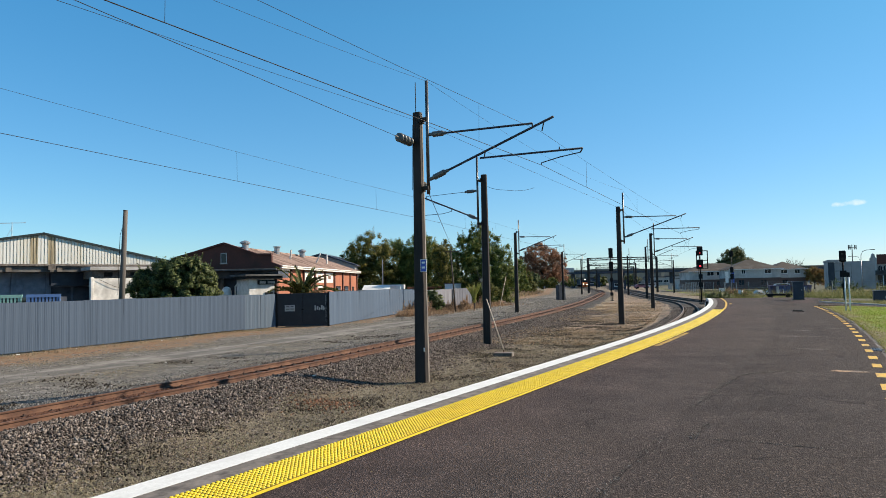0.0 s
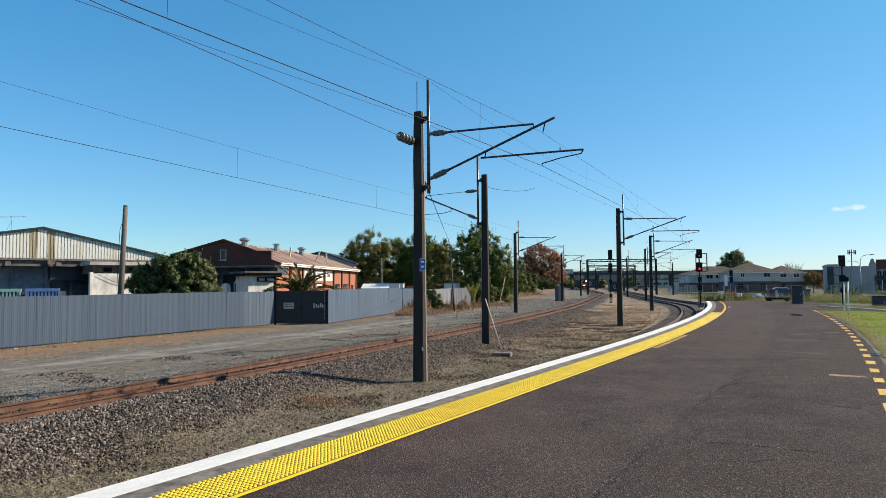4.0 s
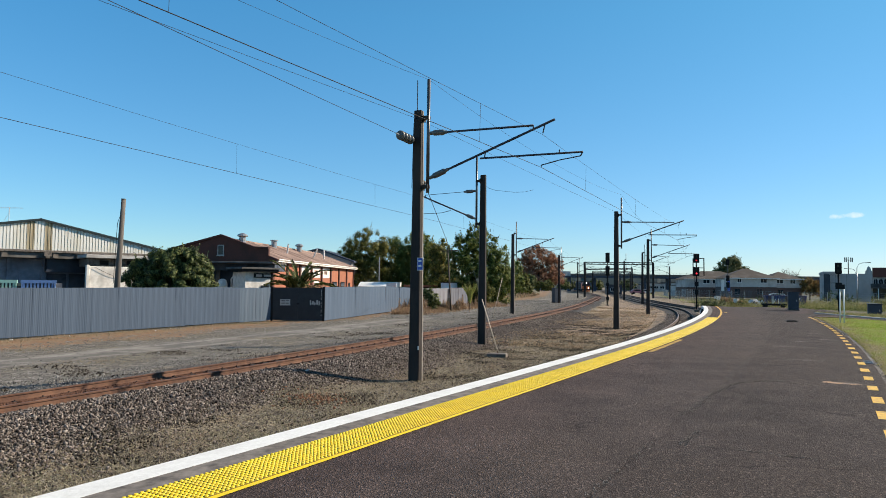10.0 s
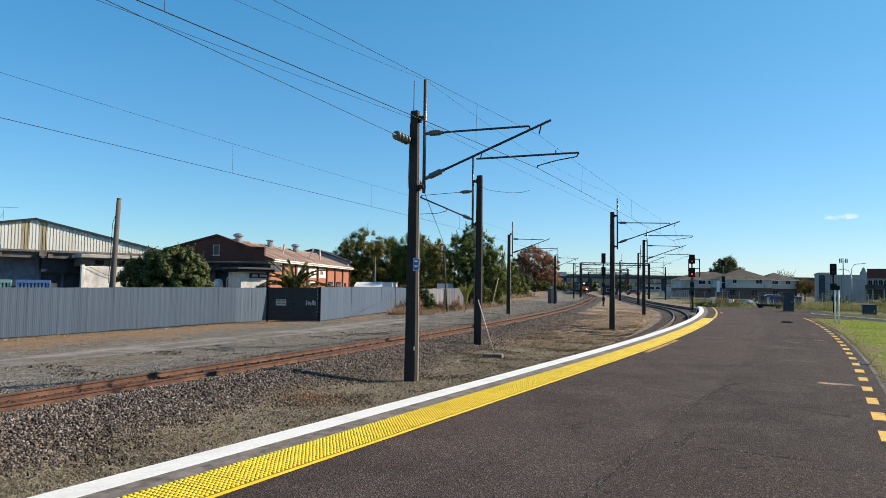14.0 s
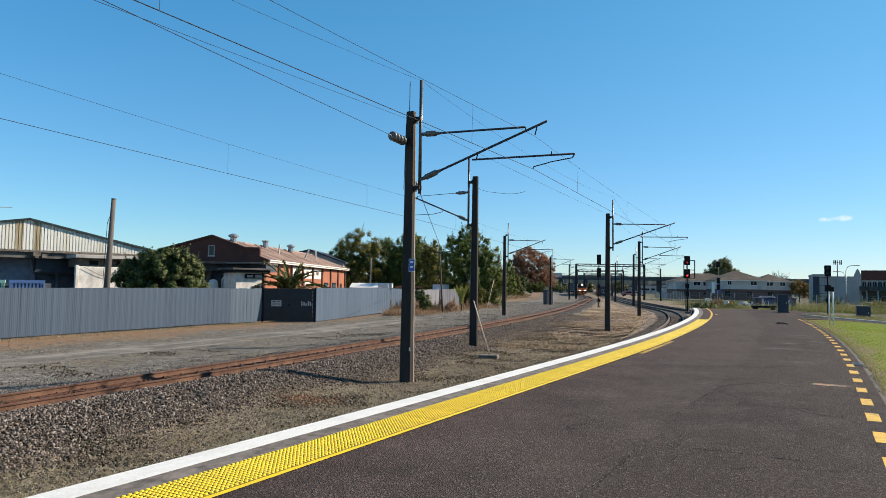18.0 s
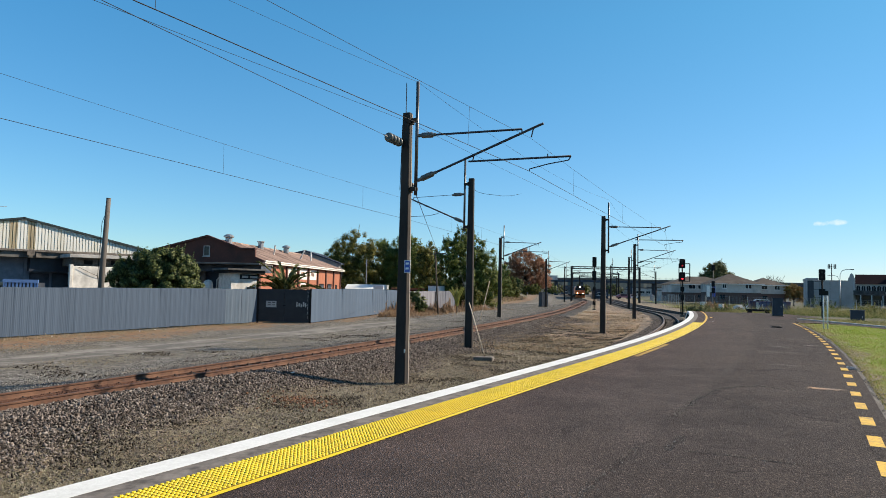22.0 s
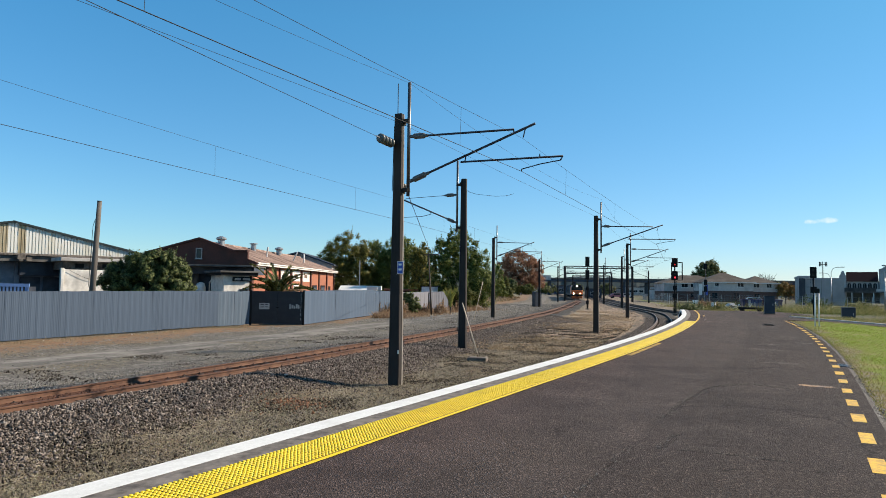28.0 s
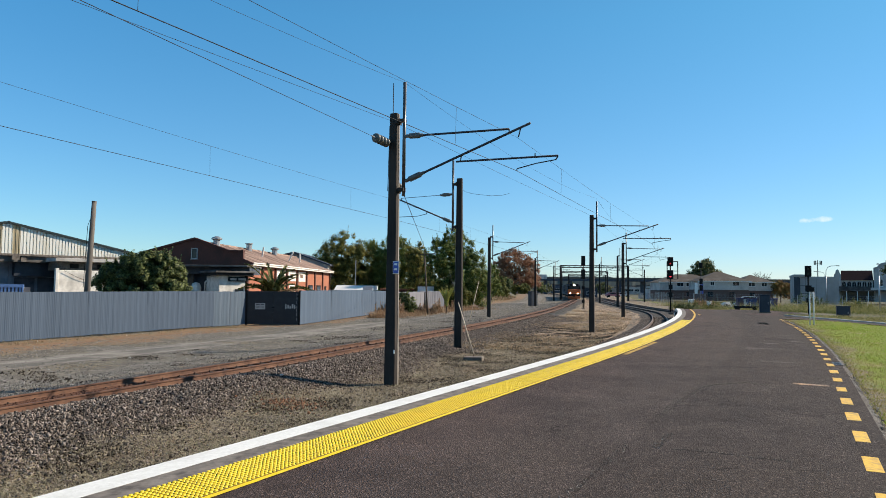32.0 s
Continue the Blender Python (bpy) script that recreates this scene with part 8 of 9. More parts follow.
# ---- loose stones, grass and weeds ----
def stones(name, x, y, z, r, rng, label, cat="ballast", material=None):
    n = len(x)
    base = np.array([(1, 0, 0), (-0.5, 0.87, 0), (-0.5, -0.87, 0), (0, 0, 0.95), (0, 0, -0.95)], float)
    tri = np.array([(0, 1, 3), (1, 2, 3), (2, 0, 3), (1, 0, 4), (2, 1, 4), (0, 2, 4)])
    V = base[None] * rng.uniform(0.6, 1.25, (n, 5, 1)) * rng.uniform(0.45, 1.45, (n, 1, 3)) + rng.normal(size=(n, 5, 3)) * 0.22
    q = rng.normal(size=(n, 4))
    q /= np.linalg.norm(q, axis=1)[:, None]
    w, a, b, c = q.T
    R = np.stack([np.stack([1 - 2 * (b * b + c * c), 2 * (a * b - c * w), 2 * (a * c + b * w)], 1),
                  np.stack([2 * (a * b + c * w), 1 - 2 * (a * a + c * c), 2 * (b * c - a * w)], 1),
                  np.stack([2 * (a * c - b * w), 2 * (b * c + a * w), 1 - 2 * (a * a + b * b)], 1)], 1)
    V = np.einsum("nij,nkj->nki", R, V) * r[:, None, None]
    V += np.stack([x, y, z], 1)[:, None, :]
    F = (tri[None] + (np.arange(n) * 5)[:, None, None]).reshape(-1, 3)
    me = bpy.data.meshes.new(name)
    me.vertices.add(n * 5)
    me.vertices.foreach_set("co", np.ascontiguousarray(V, np.float32).ravel())
    me.loops.add(n * 18)
    me.loops.foreach_set("vertex_index", F.astype(np.int32).ravel())
    me.polygons.add(n * 6)
    me.polygons.foreach_set("loop_start", np.arange(0, n * 18, 3, dtype=np.int32))
    me.update(calc_edges=True)
    me.materials.append(material or STONES)
    return tagged(new(name, me), label, cat, kind="stuff")


def scatter_line(rng, line, n, s0, s1, o0, o1, power=1.6):
    """Random points beside a line, denser near its start."""
    s = s0 + (s1 - s0) * rng.random(n) ** power
    o = rng.uniform(o0, o1, n)
    x, y = line.at(s, 0.0)
    th = line.heading(s)
    return x + o * np.cos(th), y - o * np.sin(th), o


def build_ballast():
    rng = np.random.default_rng(3)
    x, y, o = scatter_line(rng, LEFT, 190000, 1.0, 62, 0.72, 7.2, 1.8)
    keep = (rng.random(len(x)) < 1 - 0.965 * step_to(o + wobble(x, y, 0.9, 2) * 0.7, 3.2, 4.2)) & (o < 7.2)
    x, y = x[keep], y[keep]
    stones("ballast", x, y, ground_height(x, y) + rng.uniform(-0.01, 0.025, len(x)), 0.021 + 0.021 * rng.random(len(x)) ** 1.5, rng, "heaped grey-brown stone ballast beside the rusty track")
    x, y, o = scatter_line(rng, LEFT, 16000, 1.0, 50, -0.45, 0.45, 1.6)
    stones("ballast", x, y, ground_height(x, y) + rng.uniform(-0.03, 0.0, len(x)), rng.uniform(0.02, 0.042, len(x)), rng, "rust-stained stone ballast between the rusty rails", "ballast", STONES_RUST)
    x, y, o = scatter_line(rng, LEFT, 26000, 3.0, 50, -4.2, -0.72, 1.5)
    stones("gravel", x, y, ground_height(x, y) + rng.uniform(-0.015, 0.012, len(x)), rng.uniform(0.015, 0.03, len(x)), rng, "loose grey gravel on the yard side of the track", "gravel", STONES_PALE)
    x, y, o = scatter_line(rng, LEFT, 32000, 6.0, 60, -14.4, -4.2, 1.4)
    keep = (np.abs(o + 8.8 + 0.3 * wobble(x, y, 0.9, 2)) > 1.3) | (rng.random(len(x)) < 0.12)
    x, y = x[keep], y[keep]
    stones("gravel", x, y, ground_height(x, y) + rng.uniform(-0.02, 0.004, len(x)), rng.uniform(0.018, 0.042, len(x)), rng, "scattered grey gravel over the yard", "gravel", STONES_PALE)
    x, y, o = scatter_line(rng, RIGHT, 22000, 6.0, 60, -1.5, 1.6, 1.3)
    stones("ballast", x, y, ground_height(x, y) + rng.uniform(-0.015, 0.012, len(x)), rng.uniform(0.018, 0.04, len(x)), rng, "dark stone ballast along the platform track")
    x, y, o = scatter_line(rng, LEFT, 14000, 3.0, 60, 3.4, 7.0, 1.4)
    stones("gravel", x, y, ground_height(x, y) + rng.uniform(-0.02, 0.004, len(x)), rng.uniform(0.012, 0.026, len(x)), rng, "stray stones in the dry grass between the tracks", "gravel", STONES_PALE)

    x, y, o = scatter_line(rng, LEFT, 62000, 1.5, 55, 2.6, 8.0, 1.4)
    keep = (wobble(x, y, 0.8, 4) + 0.7 * wobble(x, y, 2.1, 1) > rng.uniform(-1.0, 0.9, len(x)) + 0.8 * step_to(y, 20, 34)) & (EDGE.offset(x, y)[0] < 0.05)
    x, y = x[keep], y[keep]
    stones("gravel", x, y, ground_height(x, y) + rng.uniform(-0.012, 0.01, len(x)), rng.uniform(0.014, 0.03, len(x)), rng, "loose grey ballast strewn through the dry grass", "gravel")
    x, y, o = scatter_line(rng, LEFT, 22000, 45, 120, -13.0, -0.9, 1.0)
    stones("gravel", x, y, ground_height(x, y) + rng.uniform(-0.02, 0.01, len(x)), rng.uniform(0.03, 0.06, len(x)), rng, "coarse grey gravel over the far end of the yard", "gravel", STONES_PALE)


build_ballast()
rp = np.random.default_rng(77)
# dark clods added among the straw, partly in place of its small shadows
x, y, o = scatter_line(rp, LEFT, 90000, 0.5, 46, 3.0, 8.8, 1.5)
keep = (wobble(x, y, 1.7, 9) + 0.8 * wobble(x, y, 4.3, 2) > rp.uniform(0.1, 0.8, len(x))) & (EDGE.offset(x, y)[0] < 0.03)
x, y = x[keep], y[keep]
stones("gravel", x, y, ground_height(x, y) + rp.uniform(0.0, 0.025, len(x)), rp.uniform(0.012, 0.03, len(x)) * (1 + 0.6 * step_to(y, 18, 40)), rp, "dark clods and stones that also stand in for shadows in the dry grass", "gravel", STONES_DARK)
x, y, o = scatter_line(rp, LEFT, 26000, 4.0, 60, -7.2, -1.0, 1.3)
keep = wobble(x, y, 0.9, 6) + 0.8 * wobble(x, y, 2.6, 2) > rp.uniform(0.3, 0.9, len(x))
x, y = x[keep], y[keep]
stones("gravel", x, y, ground_height(x, y) + rp.uniform(0.0, 0.02, len(x)), rp.uniform(0.016, 0.042, len(x)), rp, "dark stones scattered over the gravel yard", "gravel", STONES_DARK)
qx, qy = -3.55 + rp.normal(size=280) * 0.42, 15.95 + rp.normal(size=280) * 0.4
stones("gravel", qx, qy, ground_height(qx, qy) + rp.uniform(0.012, 0.03, 280), rp.uniform(0.016, 0.04, 280), rp, "patch of rust-coloured gravel in the dry grass", "gravel", STONES_ORANGE)


# open joints in the asphalt: jagged dark gaps with crumbled stone along them
def asphalt_crack(points, gap, crumbs, seed, label):
    r = np.random.default_rng(seed)
    P = np.array(points, float)
    L = np.concatenate([[0], np.cumsum(np.linalg.norm(np.diff(P, axis=0), axis=1))])
    t = np.arange(0, L[-1], 0.035)
    u = np.interp(t, L, P[:, 0]) + r.normal(size=len(t)) * 0.012
    o = np.interp(t, L, P[:, 1]) + r.normal(size=len(t)) * 0.012
    w = gap * np.clip(r.normal(0.5, 0.4, len(t)), 0.05, 1.2)
    d = np.gradient(np.stack([u, o], 1), axis=0)
    d /= np.linalg.norm(d, axis=1)[:, None] + 1e-9
    V, F = [], []
    for k in range(len(t)):
        for sg in (-1, 1):
            uu, oo = u[k] - sg * d[k, 1] * w[k] / 2, o[k] + sg * d[k, 0] * w[k] / 2
            x, y = EDGE.at(uu, oo)
            V.append((float(x), float(y), asphalt_z(uu, oo) + 0.003))
        if k:
            F.append((2 * k - 2, 2 * k - 1, 2 * k + 1, 2 * k))
    tagged(mesh_ob("asphalt_crack", V, F, CONCRETE_DARK), label, "crack", "asphalt cracks", "structure")
    k = r.integers(0, len(t), crumbs)
    cu, co_ = u[k] + r.normal(size=crumbs) * 0.03, o[k] + r.normal(size=crumbs) * 0.03
    x, y = EDGE.at(cu, 0.0)
    th = EDGE.heading(cu)
    x, y = x + co_ * np.cos(th), y - co_ * np.sin(th)
    z = np.array([asphalt_z(a, b) for a, b in zip(cu, co_)])
    stones("asphalt_crumbs", x, y, z + 0.002, r.uniform(0.003, 0.008, crumbs), r, "crumbled stone chips along an asphalt joint", "stone chips", STONES_PALE)


asphalt_crack([(7.6, 3.5), (8.75, 3.51), (9.5, 3.51), (10.7, 3.5)], 0.011, 252, 1, "open jagged joint between two layings of asphalt")
asphalt_crack([(10.75, 3.79), (11.5, 3.825)], 0.012, 120, 2, "short straight joint at a patch's corner")
asphalt_crack([(12.4, 3.49), (12.85, 3.527), (14.1, 3.548), (14.9, 3.61), (15.5, 3.65), (16.0, 3.8)], 0.018, 228, 3, "open jagged joint between two layings of asphalt")
asphalt_crack([(10.8, 3.98), (10.83, 4.22), (10.83, 4.48), (10.8, 4.7), (10.82, 5.0)], 0.03, 96, 4, "dark open crack along a patch in the asphalt")
asphalt_crack([(16.0, 3.82), (16.5, 4.26), (16.2, 4.88)], 0.01, 120, 5, "thin crack along the far edge of a patch")
asphalt_crack([(17.6, 3.9), (20.7, 4.0), (26.0, 4.2), (34.0, 4.3)], 0.008, 160, 6, "thin joint running on along the asphalt")
rb_ = np.random.default_rng(31)
qx, qy = rb_.uniform(35.4, 39.0, 150), rb_.uniform(90.5, 94.5, 150)
stones("rubble", qx, qy, ground_height(qx, qy) + rb_.uniform(0.0, 0.3, 150), rb_.uniform(0.1, 0.42, 150), rb_, "heap of grey rubble and scrap in the weeds", "rubble", STONES_PALE)


def blades(name, x, y, z, h, material, rng, label, width=0.006, lean=0.7, cat="grass"):
    n = len(x)
    a = rng.uniform(0, 2 * math.pi, n)
    dx, dy = np.cos(a) * width, np.sin(a) * width
    l = rng.uniform(0, 2 * math.pi, n)
    k = h * rng.uniform(0.1, lean, n)
    P = np.stack([x, y, z - 0.01], 1)
    W = np.stack([dx, dy, np.zeros(n)], 1)
    T = np.stack([np.cos(l) * k, np.sin(l) * k, h], 1)
    V = np.stack([P - W, P + W, P + T + W * 0.15, P + T - W * 0.15], 1).reshape(-1, 3)
    return tagged(fast_quads(name, V, material), label, cat, kind="stuff")


def build_grass():
    rng = np.random.default_rng(8)
    # straw and twigs lying flat
    x, y, o = scatter_line(rng, LEFT, 95000, 0.5, 34, 2.6, 8.6, 1.6)
    keep = (o + 0.8 * wobble(x, y, 0.9, 2) > rng.uniform(2.6, 4.6, len(x)))
    x, y = x[keep], y[keep]
    blades("straw", x, y, ground_height(x, y) + 0.02, rng.uniform(0.01, 0.05, len(x)), STRAW, rng, "dead straw and twigs littering the ground", 0.0075, 6.0)
    x, y, o = scatter_line(rng, LEFT, 26000, 0.5, 17, 3.2, 8.6, 1.2)
    n = wobble(x, y, 1.1, 7) + 0.7 * wobble(x, y, 2.9, 3)
    keep = (n > rng.uniform(0.0, 0.7, len(x))) & (EDGE.offset(x, y)[0] < 0.0)
    x, y = x[keep], y[keep]
    blades("dry_grass", x, y, ground_height(x, y), rng.uniform(0.02, 0.07, len(x)), GRASS_GREY, rng, "grey-green dry grass in clumps beside the platform", 0.009, 2.0)
    cx, cy = np.array([-14.2, -17.0, -15.5, -12.6, -10.0, -19.5]), np.array([44.5, 26.0, 31.0, 22.5, 33.0, 24.5])
    k = rng.choice(6, 4200, p=(0.45, 0.11, 0.11, 0.11, 0.11, 0.11))
    x, y = cx[k] + rng.normal(size=4200) * 0.75, cy[k] + rng.normal(size=4200) * 0.5
    blades("straw", x, y, ground_height(x, y) + 0.01, rng.uniform(0.01, 0.035, 4200), BLADES_DRY, rng, "wisps of dead straw on the gravel yard", 0.012, 6.0)
    x, y, o = scatter_line(rng, LEFT, 60000, 0.0, 75, 3.0, 8.4, 1.4)
    n = wobble(x, y, 0.8, 1) + 0.6 * wobble(x, y, 2.3, 4)
    keep = n > rng.uniform(-0.7, 0.5, len(x))
    x, y = x[keep], y[keep]
    blades("dry_grass", x, y, ground_height(x, y), rng.uniform(0.015, 0.07, len(x)), BLADES_DRY, rng, "short dry grass between the tracks", 0.007, 2.4)
    # coarse dry tufts farther along the strip
    x, y, o = scatter_line(rng, LEFT, 34000, 26, 85, 2.2, 9.0, 1.2)
    n = wobble(x, y, 0.55, 3) + 0.6 * wobble(x, y, 1.6, 4)
    keep = (n > rng.uniform(-0.6, 0.7, len(x))) & (EDGE.offset(x, y)[0] < -0.2) & (np.abs(RIGHT.offset(x, y)[0]) > 1.1)
    x, y = x[keep], y[keep]
    blades("dry_grass", x, y, ground_height(x, y), rng.uniform(0.02, 0.1, len(x)), TUFTS, rng, "coarse dry tufts and litter between the far tracks", 0.02, 3.0)
    # lawn
    m = 130000
    s = 2.0 + 46 * rng.random(m) ** 1.3
    o = 6.0 + 9 * rng.random(m) ** 1.5
    x, y = EDGE.at(s, 0.0)
    th = EDGE.heading(s)
    x, y = x + o * np.cos(th), y - o * np.sin(th)
    keep = (x < 21.05) & (y < 39.2 - 0.7 * (x - 19.4))
    x, y, o = x[keep], y[keep], o[keep]
    dry = rng.random(len(x)) < np.clip(1.02 - (o - 6.1) / 2.0 + 0.45 * step_to(y, 25, 38) + 0.6 * wobble(x, y, 0.55, 2) + 0.35 * wobble(x, y, 1.7, 5), 0.05, 0.95)
    z = ground_height(x, y)
    blades("lawn", x[~dry], y[~dry], z[~dry], rng.uniform(0.02, 0.055, (~dry).sum()), BLADES_GREEN, rng, "short green lawn behind the platform", 0.008, 0.9)
    blades("lawn_edge", x[dry], y[dry], z[dry], rng.uniform(0.015, 0.045, dry.sum()), LAWN_DRY, rng, "dry yellowed grass along the lawn's edge", 0.008, 1.4)
    m = 5200
    s = 6.0 + 36 * rng.random(m) ** 1.4
    o = 5.84 + np.abs(rng.normal(size=m)) * 0.09
    x, y = EDGE.at(s, 0.0)
    th = EDGE.heading(s)
    x, y = x + o * np.cos(th), y - o * np.sin(th)
    stones("gravel", x, y, np.maximum(ground_height(x, y), PLAT_Z - 0.04) + 0.01, rng.uniform(0.006, 0.02, m), rng, "pale gravel crumbs between the asphalt and the lawn", "gravel", STONES_PALE)
    # rank weeds beyond the access way
    m = 240000
    y = 31 + 77 * rng.random(m) ** 1.2
    x = np.interp(y, [30, 44, 47.5, 52, 60, 75, 108], [22.4, 22.4, 23.7, 26.3, 27.0, 29.5, 37.0]) + 42 * rng.random(m) ** 1.3
    w = wobble(x, y, 0.4, 1) + 0.6 * wobble(x, y, 1.1, 6)
    keep = w > rng.uniform(-0.7, 0.6, m)
    x, y = x[keep], y[keep]
    lush = wobble(x, y, 0.35, 5) + 0.5 * wobble(x, y, 1.3, 2) > rng.uniform(-0.2, 0.5, len(x))
    blades("weeds", x[lush], y[lush], ground_height(x[lush], y[lush]), rng.uniform(0.1, 0.8, lush.sum()) * (0.75 + 0.4 * wobble(x[lush], y[lush], 0.9, 7)) * (0.22 + 0.9 * step_to(y[lush], 49, 60)), BLADES_LUSH, rng, "lush green weeds on the empty lot", 0.014, 1.6, "weeds")
    x, y = x[~lush], y[~lush]
    blades("weeds", x, y, ground_height(x, y), (0.2 + 0.95 * step_to(y, 49, 60)) * rng.uniform(0.1, 1.15, len(x)) * (0.72 + 0.6 * np.clip(wobble(x, y, 0.7, 9) + 0.5 * wobble(x, y, 1.9, 4), -0.6, 0.8)), BLADES_WEED, rng, "rank mixed weeds and dry grass on the empty lot", 0.013, 1.7, "weeds")
    # tall growth along the wire fence
    m = 16000
    t = rng.random(m)
    px, py = np.array([40, 42, 47, 56, 62.0]), np.array([118, 104, 90, 70, 52.0])
    x, y = np.interp(t, np.linspace(0, 1, 5), px) - 1.2 + rng.normal(size=m) * 1.0, np.interp(t, np.linspace(0, 1, 5), py) - 0.6 + rng.normal(size=m) * 1.0
    keep = wobble(x, y, 0.8, 3) > rng.uniform(-0.8, 0.6, m)
    x, y = x[keep], y[keep]
    blades("weeds", x, y, ground_height(x, y), rng.uniform(0.3, 1.5, len(x)) * (0.7 + 0.35 * wobble(x, y, 0.9, 2)), BLADES_WEED, rng, "tall straggling weeds along the wire fence", 0.02, 1.2, "weeds")
    # rough dead grass round the scrub at the fence's end
    m = 24000
    y = rng.uniform(60, 90, m)
    x = np.interp(y, [62, 75, 88], [-6.6, -3.6, 2.0]) + np.abs(rng.normal(size=m)) * 1.7
    keep = wobble(x, y, 0.9, 2) + 0.6 * wobble(x, y, 2.2, 4) > rng.uniform(-0.9, 0.7, m)
    x, y = x[keep], y[keep]
    blades("dry_grass", x, y, ground_height(x, y), rng.uniform(0.08, 0.62, len(x)) * (0.75 + 0.45 * wobble(x, y, 0.7, 6)), LEAF_DRY, rng, "dead brown grass round the scrub by the fence", 0.02, 1.2)
    # weeds on the low earth bank
    m = 9000
    t = rng.uniform(96, 196, m)
    x, y = LEFT.at(t, 0.0)
    th = LEFT.heading(t)
    o = -15.0 - 6.5 * rng.random(m) ** 0.8
    x, y = x + o * np.cos(th), y - o * np.sin(th)
    keep = wobble(x, y, 0.5, 2) + 0.6 * wobble(x, y, 1.3, 4) > rng.uniform(-0.9, 0.5, m)
    x, y = x[keep], y[keep]
    blades("weeds", x, y, ground_height(x, y), rng.uniform(0.15, 0.75, len(x)), TUFTS, rng, "dead brown weeds on the low earth bank", 0.04, 1.2, "weeds")
    # dry tufts at the fence foot
    x, y, o = scatter_line(rng, LEFT, 5000, 8, 60, -17.6, -15.2, 1.2)
    blades("fence_grass", x, y, ground_height(x, y), rng.uniform(0.04, 0.16, len(x)), BLADES_DRY, rng, "dry russet grass along the fence foot", 0.012, 1.3)


build_grass()


# scraps of white litter by the fence and on the ballast
rl = random.Random(23)
for x, y in ((-20.9, 28.6), (-20.2, 29.6), (-18.9, 31.9), (-16.7, 38.0), (-16.9, 36.6), (-4.35, 18.6), (-11.5, 25.2), (-19.6, 26.0)):
    z = float(ground_height(np.array([x]), np.array([y]))[0])
    pc = root("litter_scrap", pose(x, y, z + 0.03, rx=rl.uniform(-12, 12), ry=rl.uniform(-12, 12), rz=rl.uniform(0, 180)), "crumpled scrap of white litter on the ground", "litter", "litter scraps")
    bm = bmesh.new()
    w, d = rl.uniform(0.08, 0.16), rl.uniform(0.05, 0.09)
    g = [[bm.verts.new((w * (i / 3 - 0.5), d * (j / 2 - 0.5), rl.uniform(0, 0.05))) for j in range(3)] for i in range(4)]
    for i in range(3):
        for j in range(2):
            bm.faces.new((g[i][j], g[i + 1][j], g[i + 1][j + 1], g[i][j + 1]))
    bmesh.ops.solidify(bm, geom=bm.faces[:], thickness=0.006)
    part("scrap", bm, TRIM_WHITE, pc)


# ---- low wooded rise on the horizon ----
def far_rise():
    rng = np.random.default_rng(17)
    a = np.radians(np.linspace(-75, 75, 400))
    d = 1100.0
    h = 10 + 5 * np.sin(a * 5 + 1) + 3 * np.sin(a * 13) + rng.normal(size=len(a)) * 1.1 + 8 * np.exp(-((a - 0.24) / 0.1) ** 2)
    V, F = [], []
    for k in range(len(a)):
        x, y = d * math.sin(a[k]), d * math.cos(a[k])
        V += [(x, y, -1.0), (x * 1.02, y * 1.02, float(h[k])), (x * 1.3, y * 1.3, -1.0)]
    for k in range(len(a) - 1):
        for j in (0, 1):
            F.append((3 * k + j, 3 * k + 3 + j, 3 * k + 4 + j, 3 * k + 1 + j))
    tagged(mesh_ob("backdrop", V, F, mat("far_woods", (0.07, 0.085, 0.075), (0.05, 0.062, 0.058), 0.02, 0.95, c3=(0.1, 0.11, 0.1), s3=0.006)), "low wooded rise on the far horizon", "backdrop", kind="structure")


far_rise()


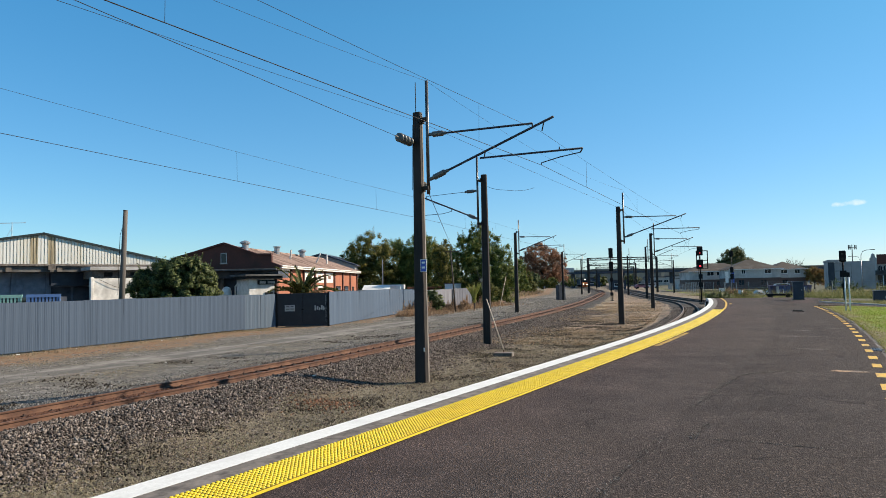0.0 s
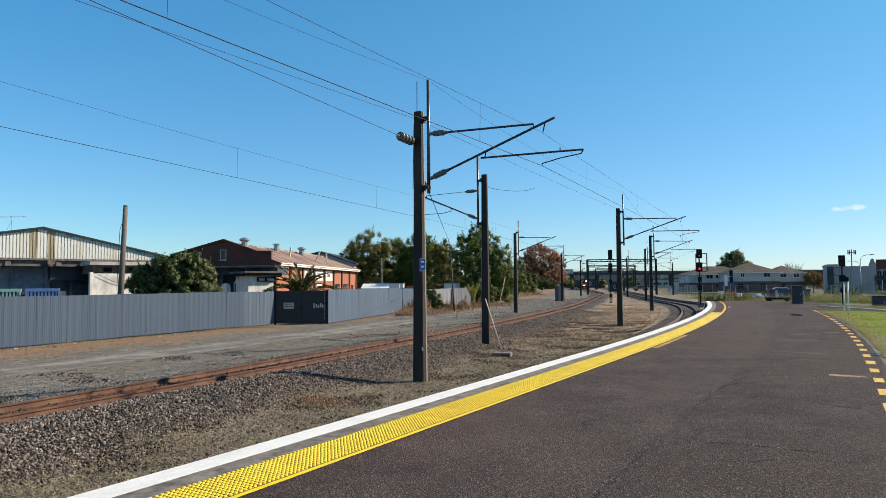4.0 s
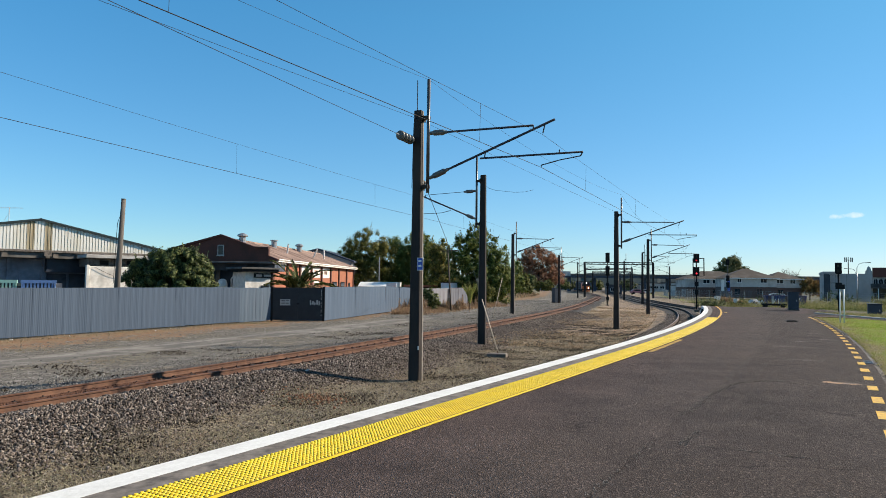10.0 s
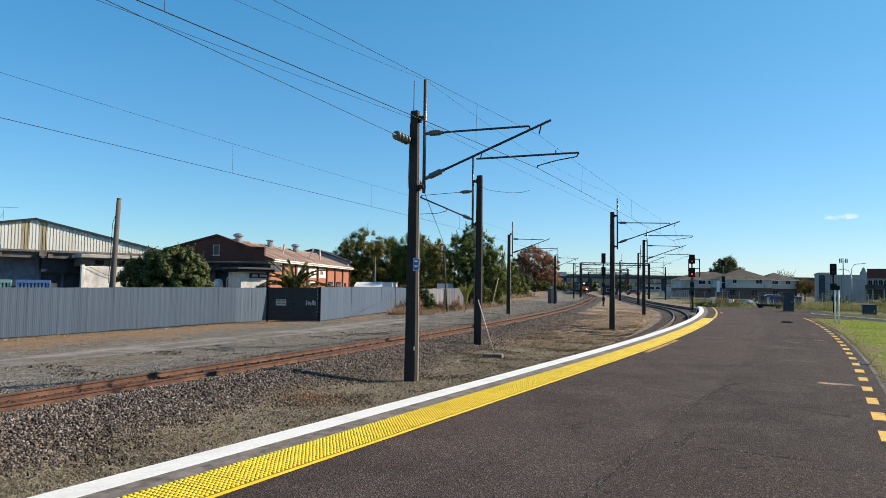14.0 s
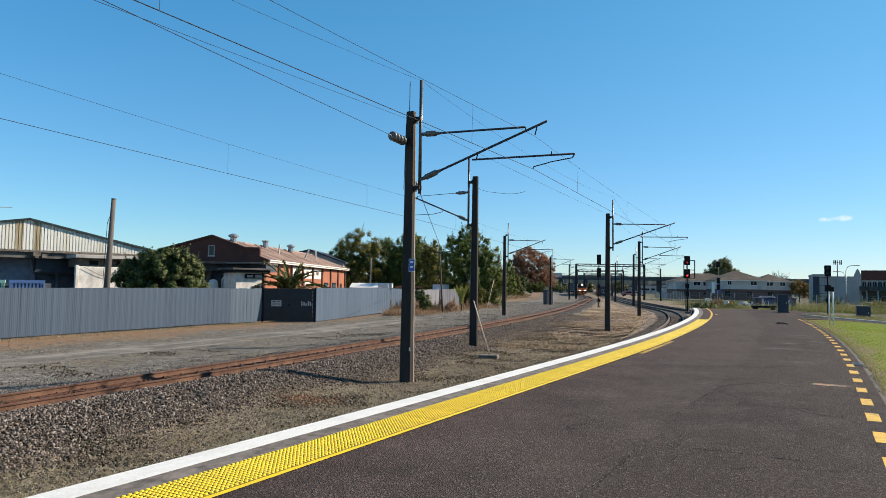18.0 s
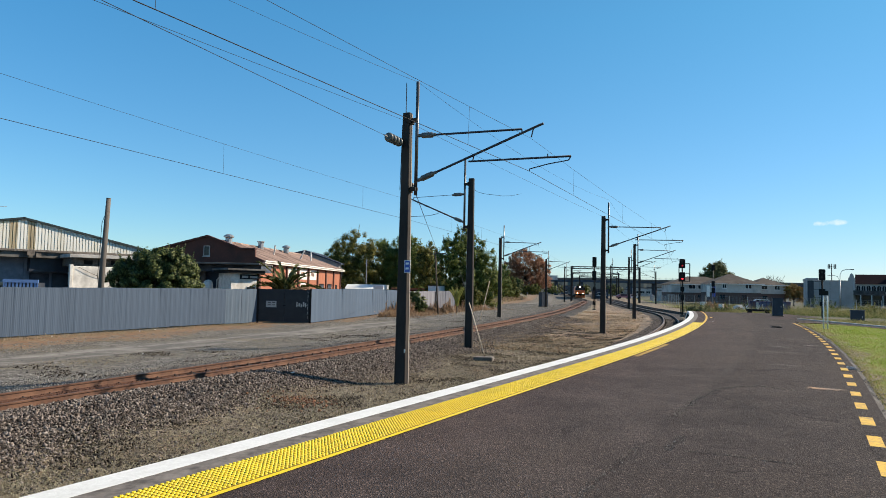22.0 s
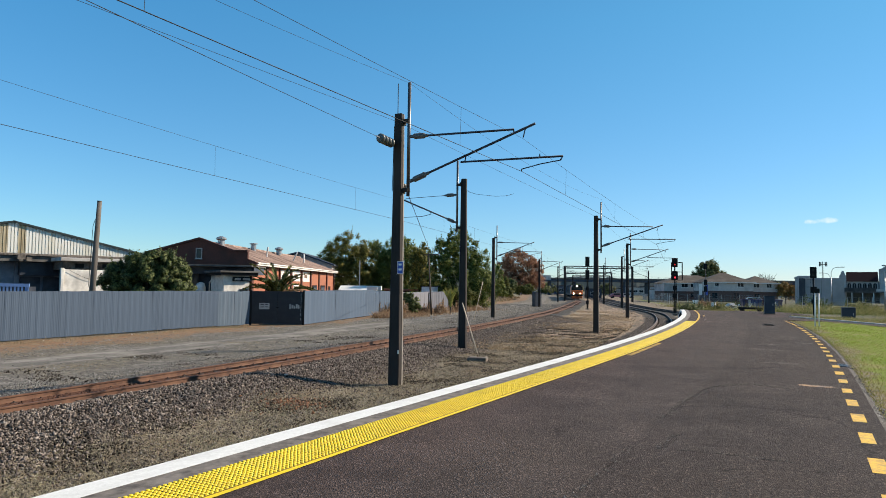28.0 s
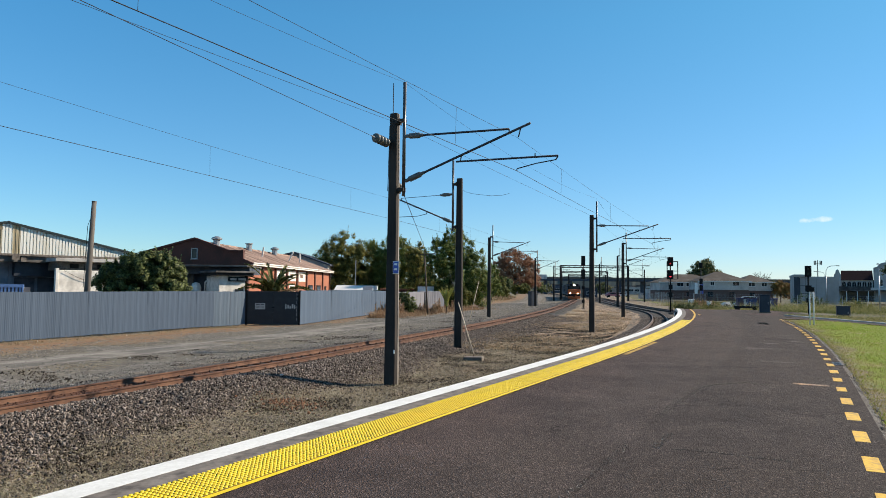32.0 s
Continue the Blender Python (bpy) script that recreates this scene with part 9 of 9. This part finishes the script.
# ---- the approaching train ----
def locomotive():
    """Local +y is the way it faces."""
    t = root("locomotive", pose(0, 0, 0), "orange diesel locomotive with headlights lit, approaching", "locomotive")
    part("underframe", boxes((-1.3, 1.3, -15.6, -0.1, 0.85, 1.25), bevel=0.03), BLACK, t)
    bm = bmesh.new()
    prism(bm, [(-1.3, 1.251), (1.3, 1.251), (1.3, 2.95), (1.0, 3.5), (-1.0, 3.5), (-1.3, 2.95)], -15.2, -2.4)
    part("hood", bm, ORANGE, t)
    bm = bmesh.new()
    prism(bm, [(-1.33, 1.251), (1.33, 1.251), (1.33, 2.9), (1.1, 3.4), (0.6, 3.54), (-0.6, 3.54), (-1.1, 3.4), (-1.33, 2.9)], -2.399, -0.75)
    part("cab", bm, WAGON, t, "dark grey cab")
    bm = bmesh.new()
    box(bm, -1.35, 1.35, -0.749, -0.1, 1.251, 2.25, bevel=0.08)
    part("nose", bm, ORANGE, t)
    part("nose_door", boxes((-0.35, 0.35, -0.099, -0.085, 1.3, 2.15), bevel=0.01), ORANGE, t)
    part("nose_stripe", boxes((-1.3, 1.3, -0.098, -0.09, 1.26, 1.31)), YELLOW_OLD, t)
    for x in (-1.0, 0.08):
        part("windscreen", boxes((x - 0.04, x + 0.98, -0.748, -0.7, 2.34, 2.98), bevel=0.02), WINDOW, t)
    part("number_box", boxes((-0.9, 0.9, -0.748, -0.66, 3.02, 3.46), bevel=0.05), BLACK, t)
    part("window_band", boxes((-1.28, 1.28, -0.7485, -0.715, 2.26, 3.02), bevel=0.02), BLACK, t, "black band round the windscreens")
    for x in (-0.11, 0.11):
        part("headlight", lathe(bmesh.new(), [(0.12, 0), (0.105, 0.03)], 12, pose(x, -0.66, 3.23, rx=-90)), HEADLIGHT, t, "lit white headlight")
    for x in (-0.79, 0.79):
        part("ditch_light", lathe(bmesh.new(), [(0.14, 0), (0.13, 0.03)], 12, pose(x, -0.1, 1.42, rx=-90)), HEADLIGHT_LOW, t, "lit warm ditch light")
    part("pilot", boxes((-1.3, 1.3, -0.25, -0.05, 0.25, 0.849), bevel=0.05), ORANGE, t, "orange front pilot plate")
    part("coupler", boxes((-0.14, 0.14, -0.049, 0.35, 0.6, 0.85), bevel=0.03), BLACK, t)
    for x in (-1.2, 1.2):
        part("handrail", tubes(((x, -0.12, 1.3), (x, -0.12, 2.3), 0.025), seg=6), YELLOW_OLD, t)
    for y in (-3.6, -12.0):
        bg_ = part("bogie", boxes((-1.0, 1.0, y - 1.8, y + 1.8, 0.45, 0.84), bevel=0.04), BLACK, t)
        for dy in (-1.4, 0.0, 1.4):
            for x in (-0.56, 0.56):
                part("wheel", lathe(bmesh.new(), [(0.47, -0.06), (0.47, 0.06)], 20, pose(x, y + dy, 0.47, ry=90)), RUST, bg_)
    return t


def wagon(col, label):
    t = root("freight_wagon", pose(0, 0, 0), label, "wagon", "freight wagons")
    part("deck", boxes((-1.25, 1.25, -14.2, -0.4, 0.85, 1.1), bevel=0.02), WAGON, t)
    for y0 in (-13.9, -7.1):
        c = part("container", boxes((-1.22, 1.22, y0, y0 + 6.1, 1.101, 3.6), bevel=0.03), col, t)
        for sx in (-1.235, 1.235):
            part("rib_panel", boxes(*[(sx - 0.012, sx + 0.012, y0 + 0.2 + i * 0.4, y0 + 0.4 + i * 0.4, 1.25, 3.45) for i in range(14)]), col, c)
    for y in (-2.6, -12.0):
        bg_ = part("bogie", boxes((-0.95, 0.95, y - 1.2, y + 1.2, 0.4, 0.84), bevel=0.03), BLACK, t)
        for dy in (-0.85, 0.85):
            for x in (-0.56, 0.56):
                part("wheel", lathe(bmesh.new(), [(0.43, -0.06), (0.43, 0.06)], 16, pose(x, y + dy, 0.43, ry=90)), RUST, bg_)
    return t


TRAIN = [(locomotive(), 0.0)]
for i, (col, lab) in enumerate(((CONTAINER_BLUE, "container wagon with dull blue boxes behind the locomotive"), (WAGON, "dark container wagon in the train"),
                                (CONTAINER_BLUE, "container wagon with dull blue boxes in the train"), (WAGON, "dark container wagon near the train's tail"))):
    TRAIN.append((wagon(col, lab), 16.2 + i * 14.8))
NOSE_S0, SPEED = 289.0, 4.5          # where the nose stands on the rusty track at the start, and metres a second


def motions():
    for ob, behind in TRAIN:
        rows = []
        for k in range(17):
            t = 2.0 * k
            s = NOSE_S0 - SPEED * t + behind + 7.0       # the middle of the vehicle
            th = math.degrees(float(LEFT.heading(s)))
            x, y = LEFT.at(s - 7.0)
            rows.append((t, pose(float(x), float(y), 0.0, rz=180 - th)))
        walk(ob, rows)


motions()
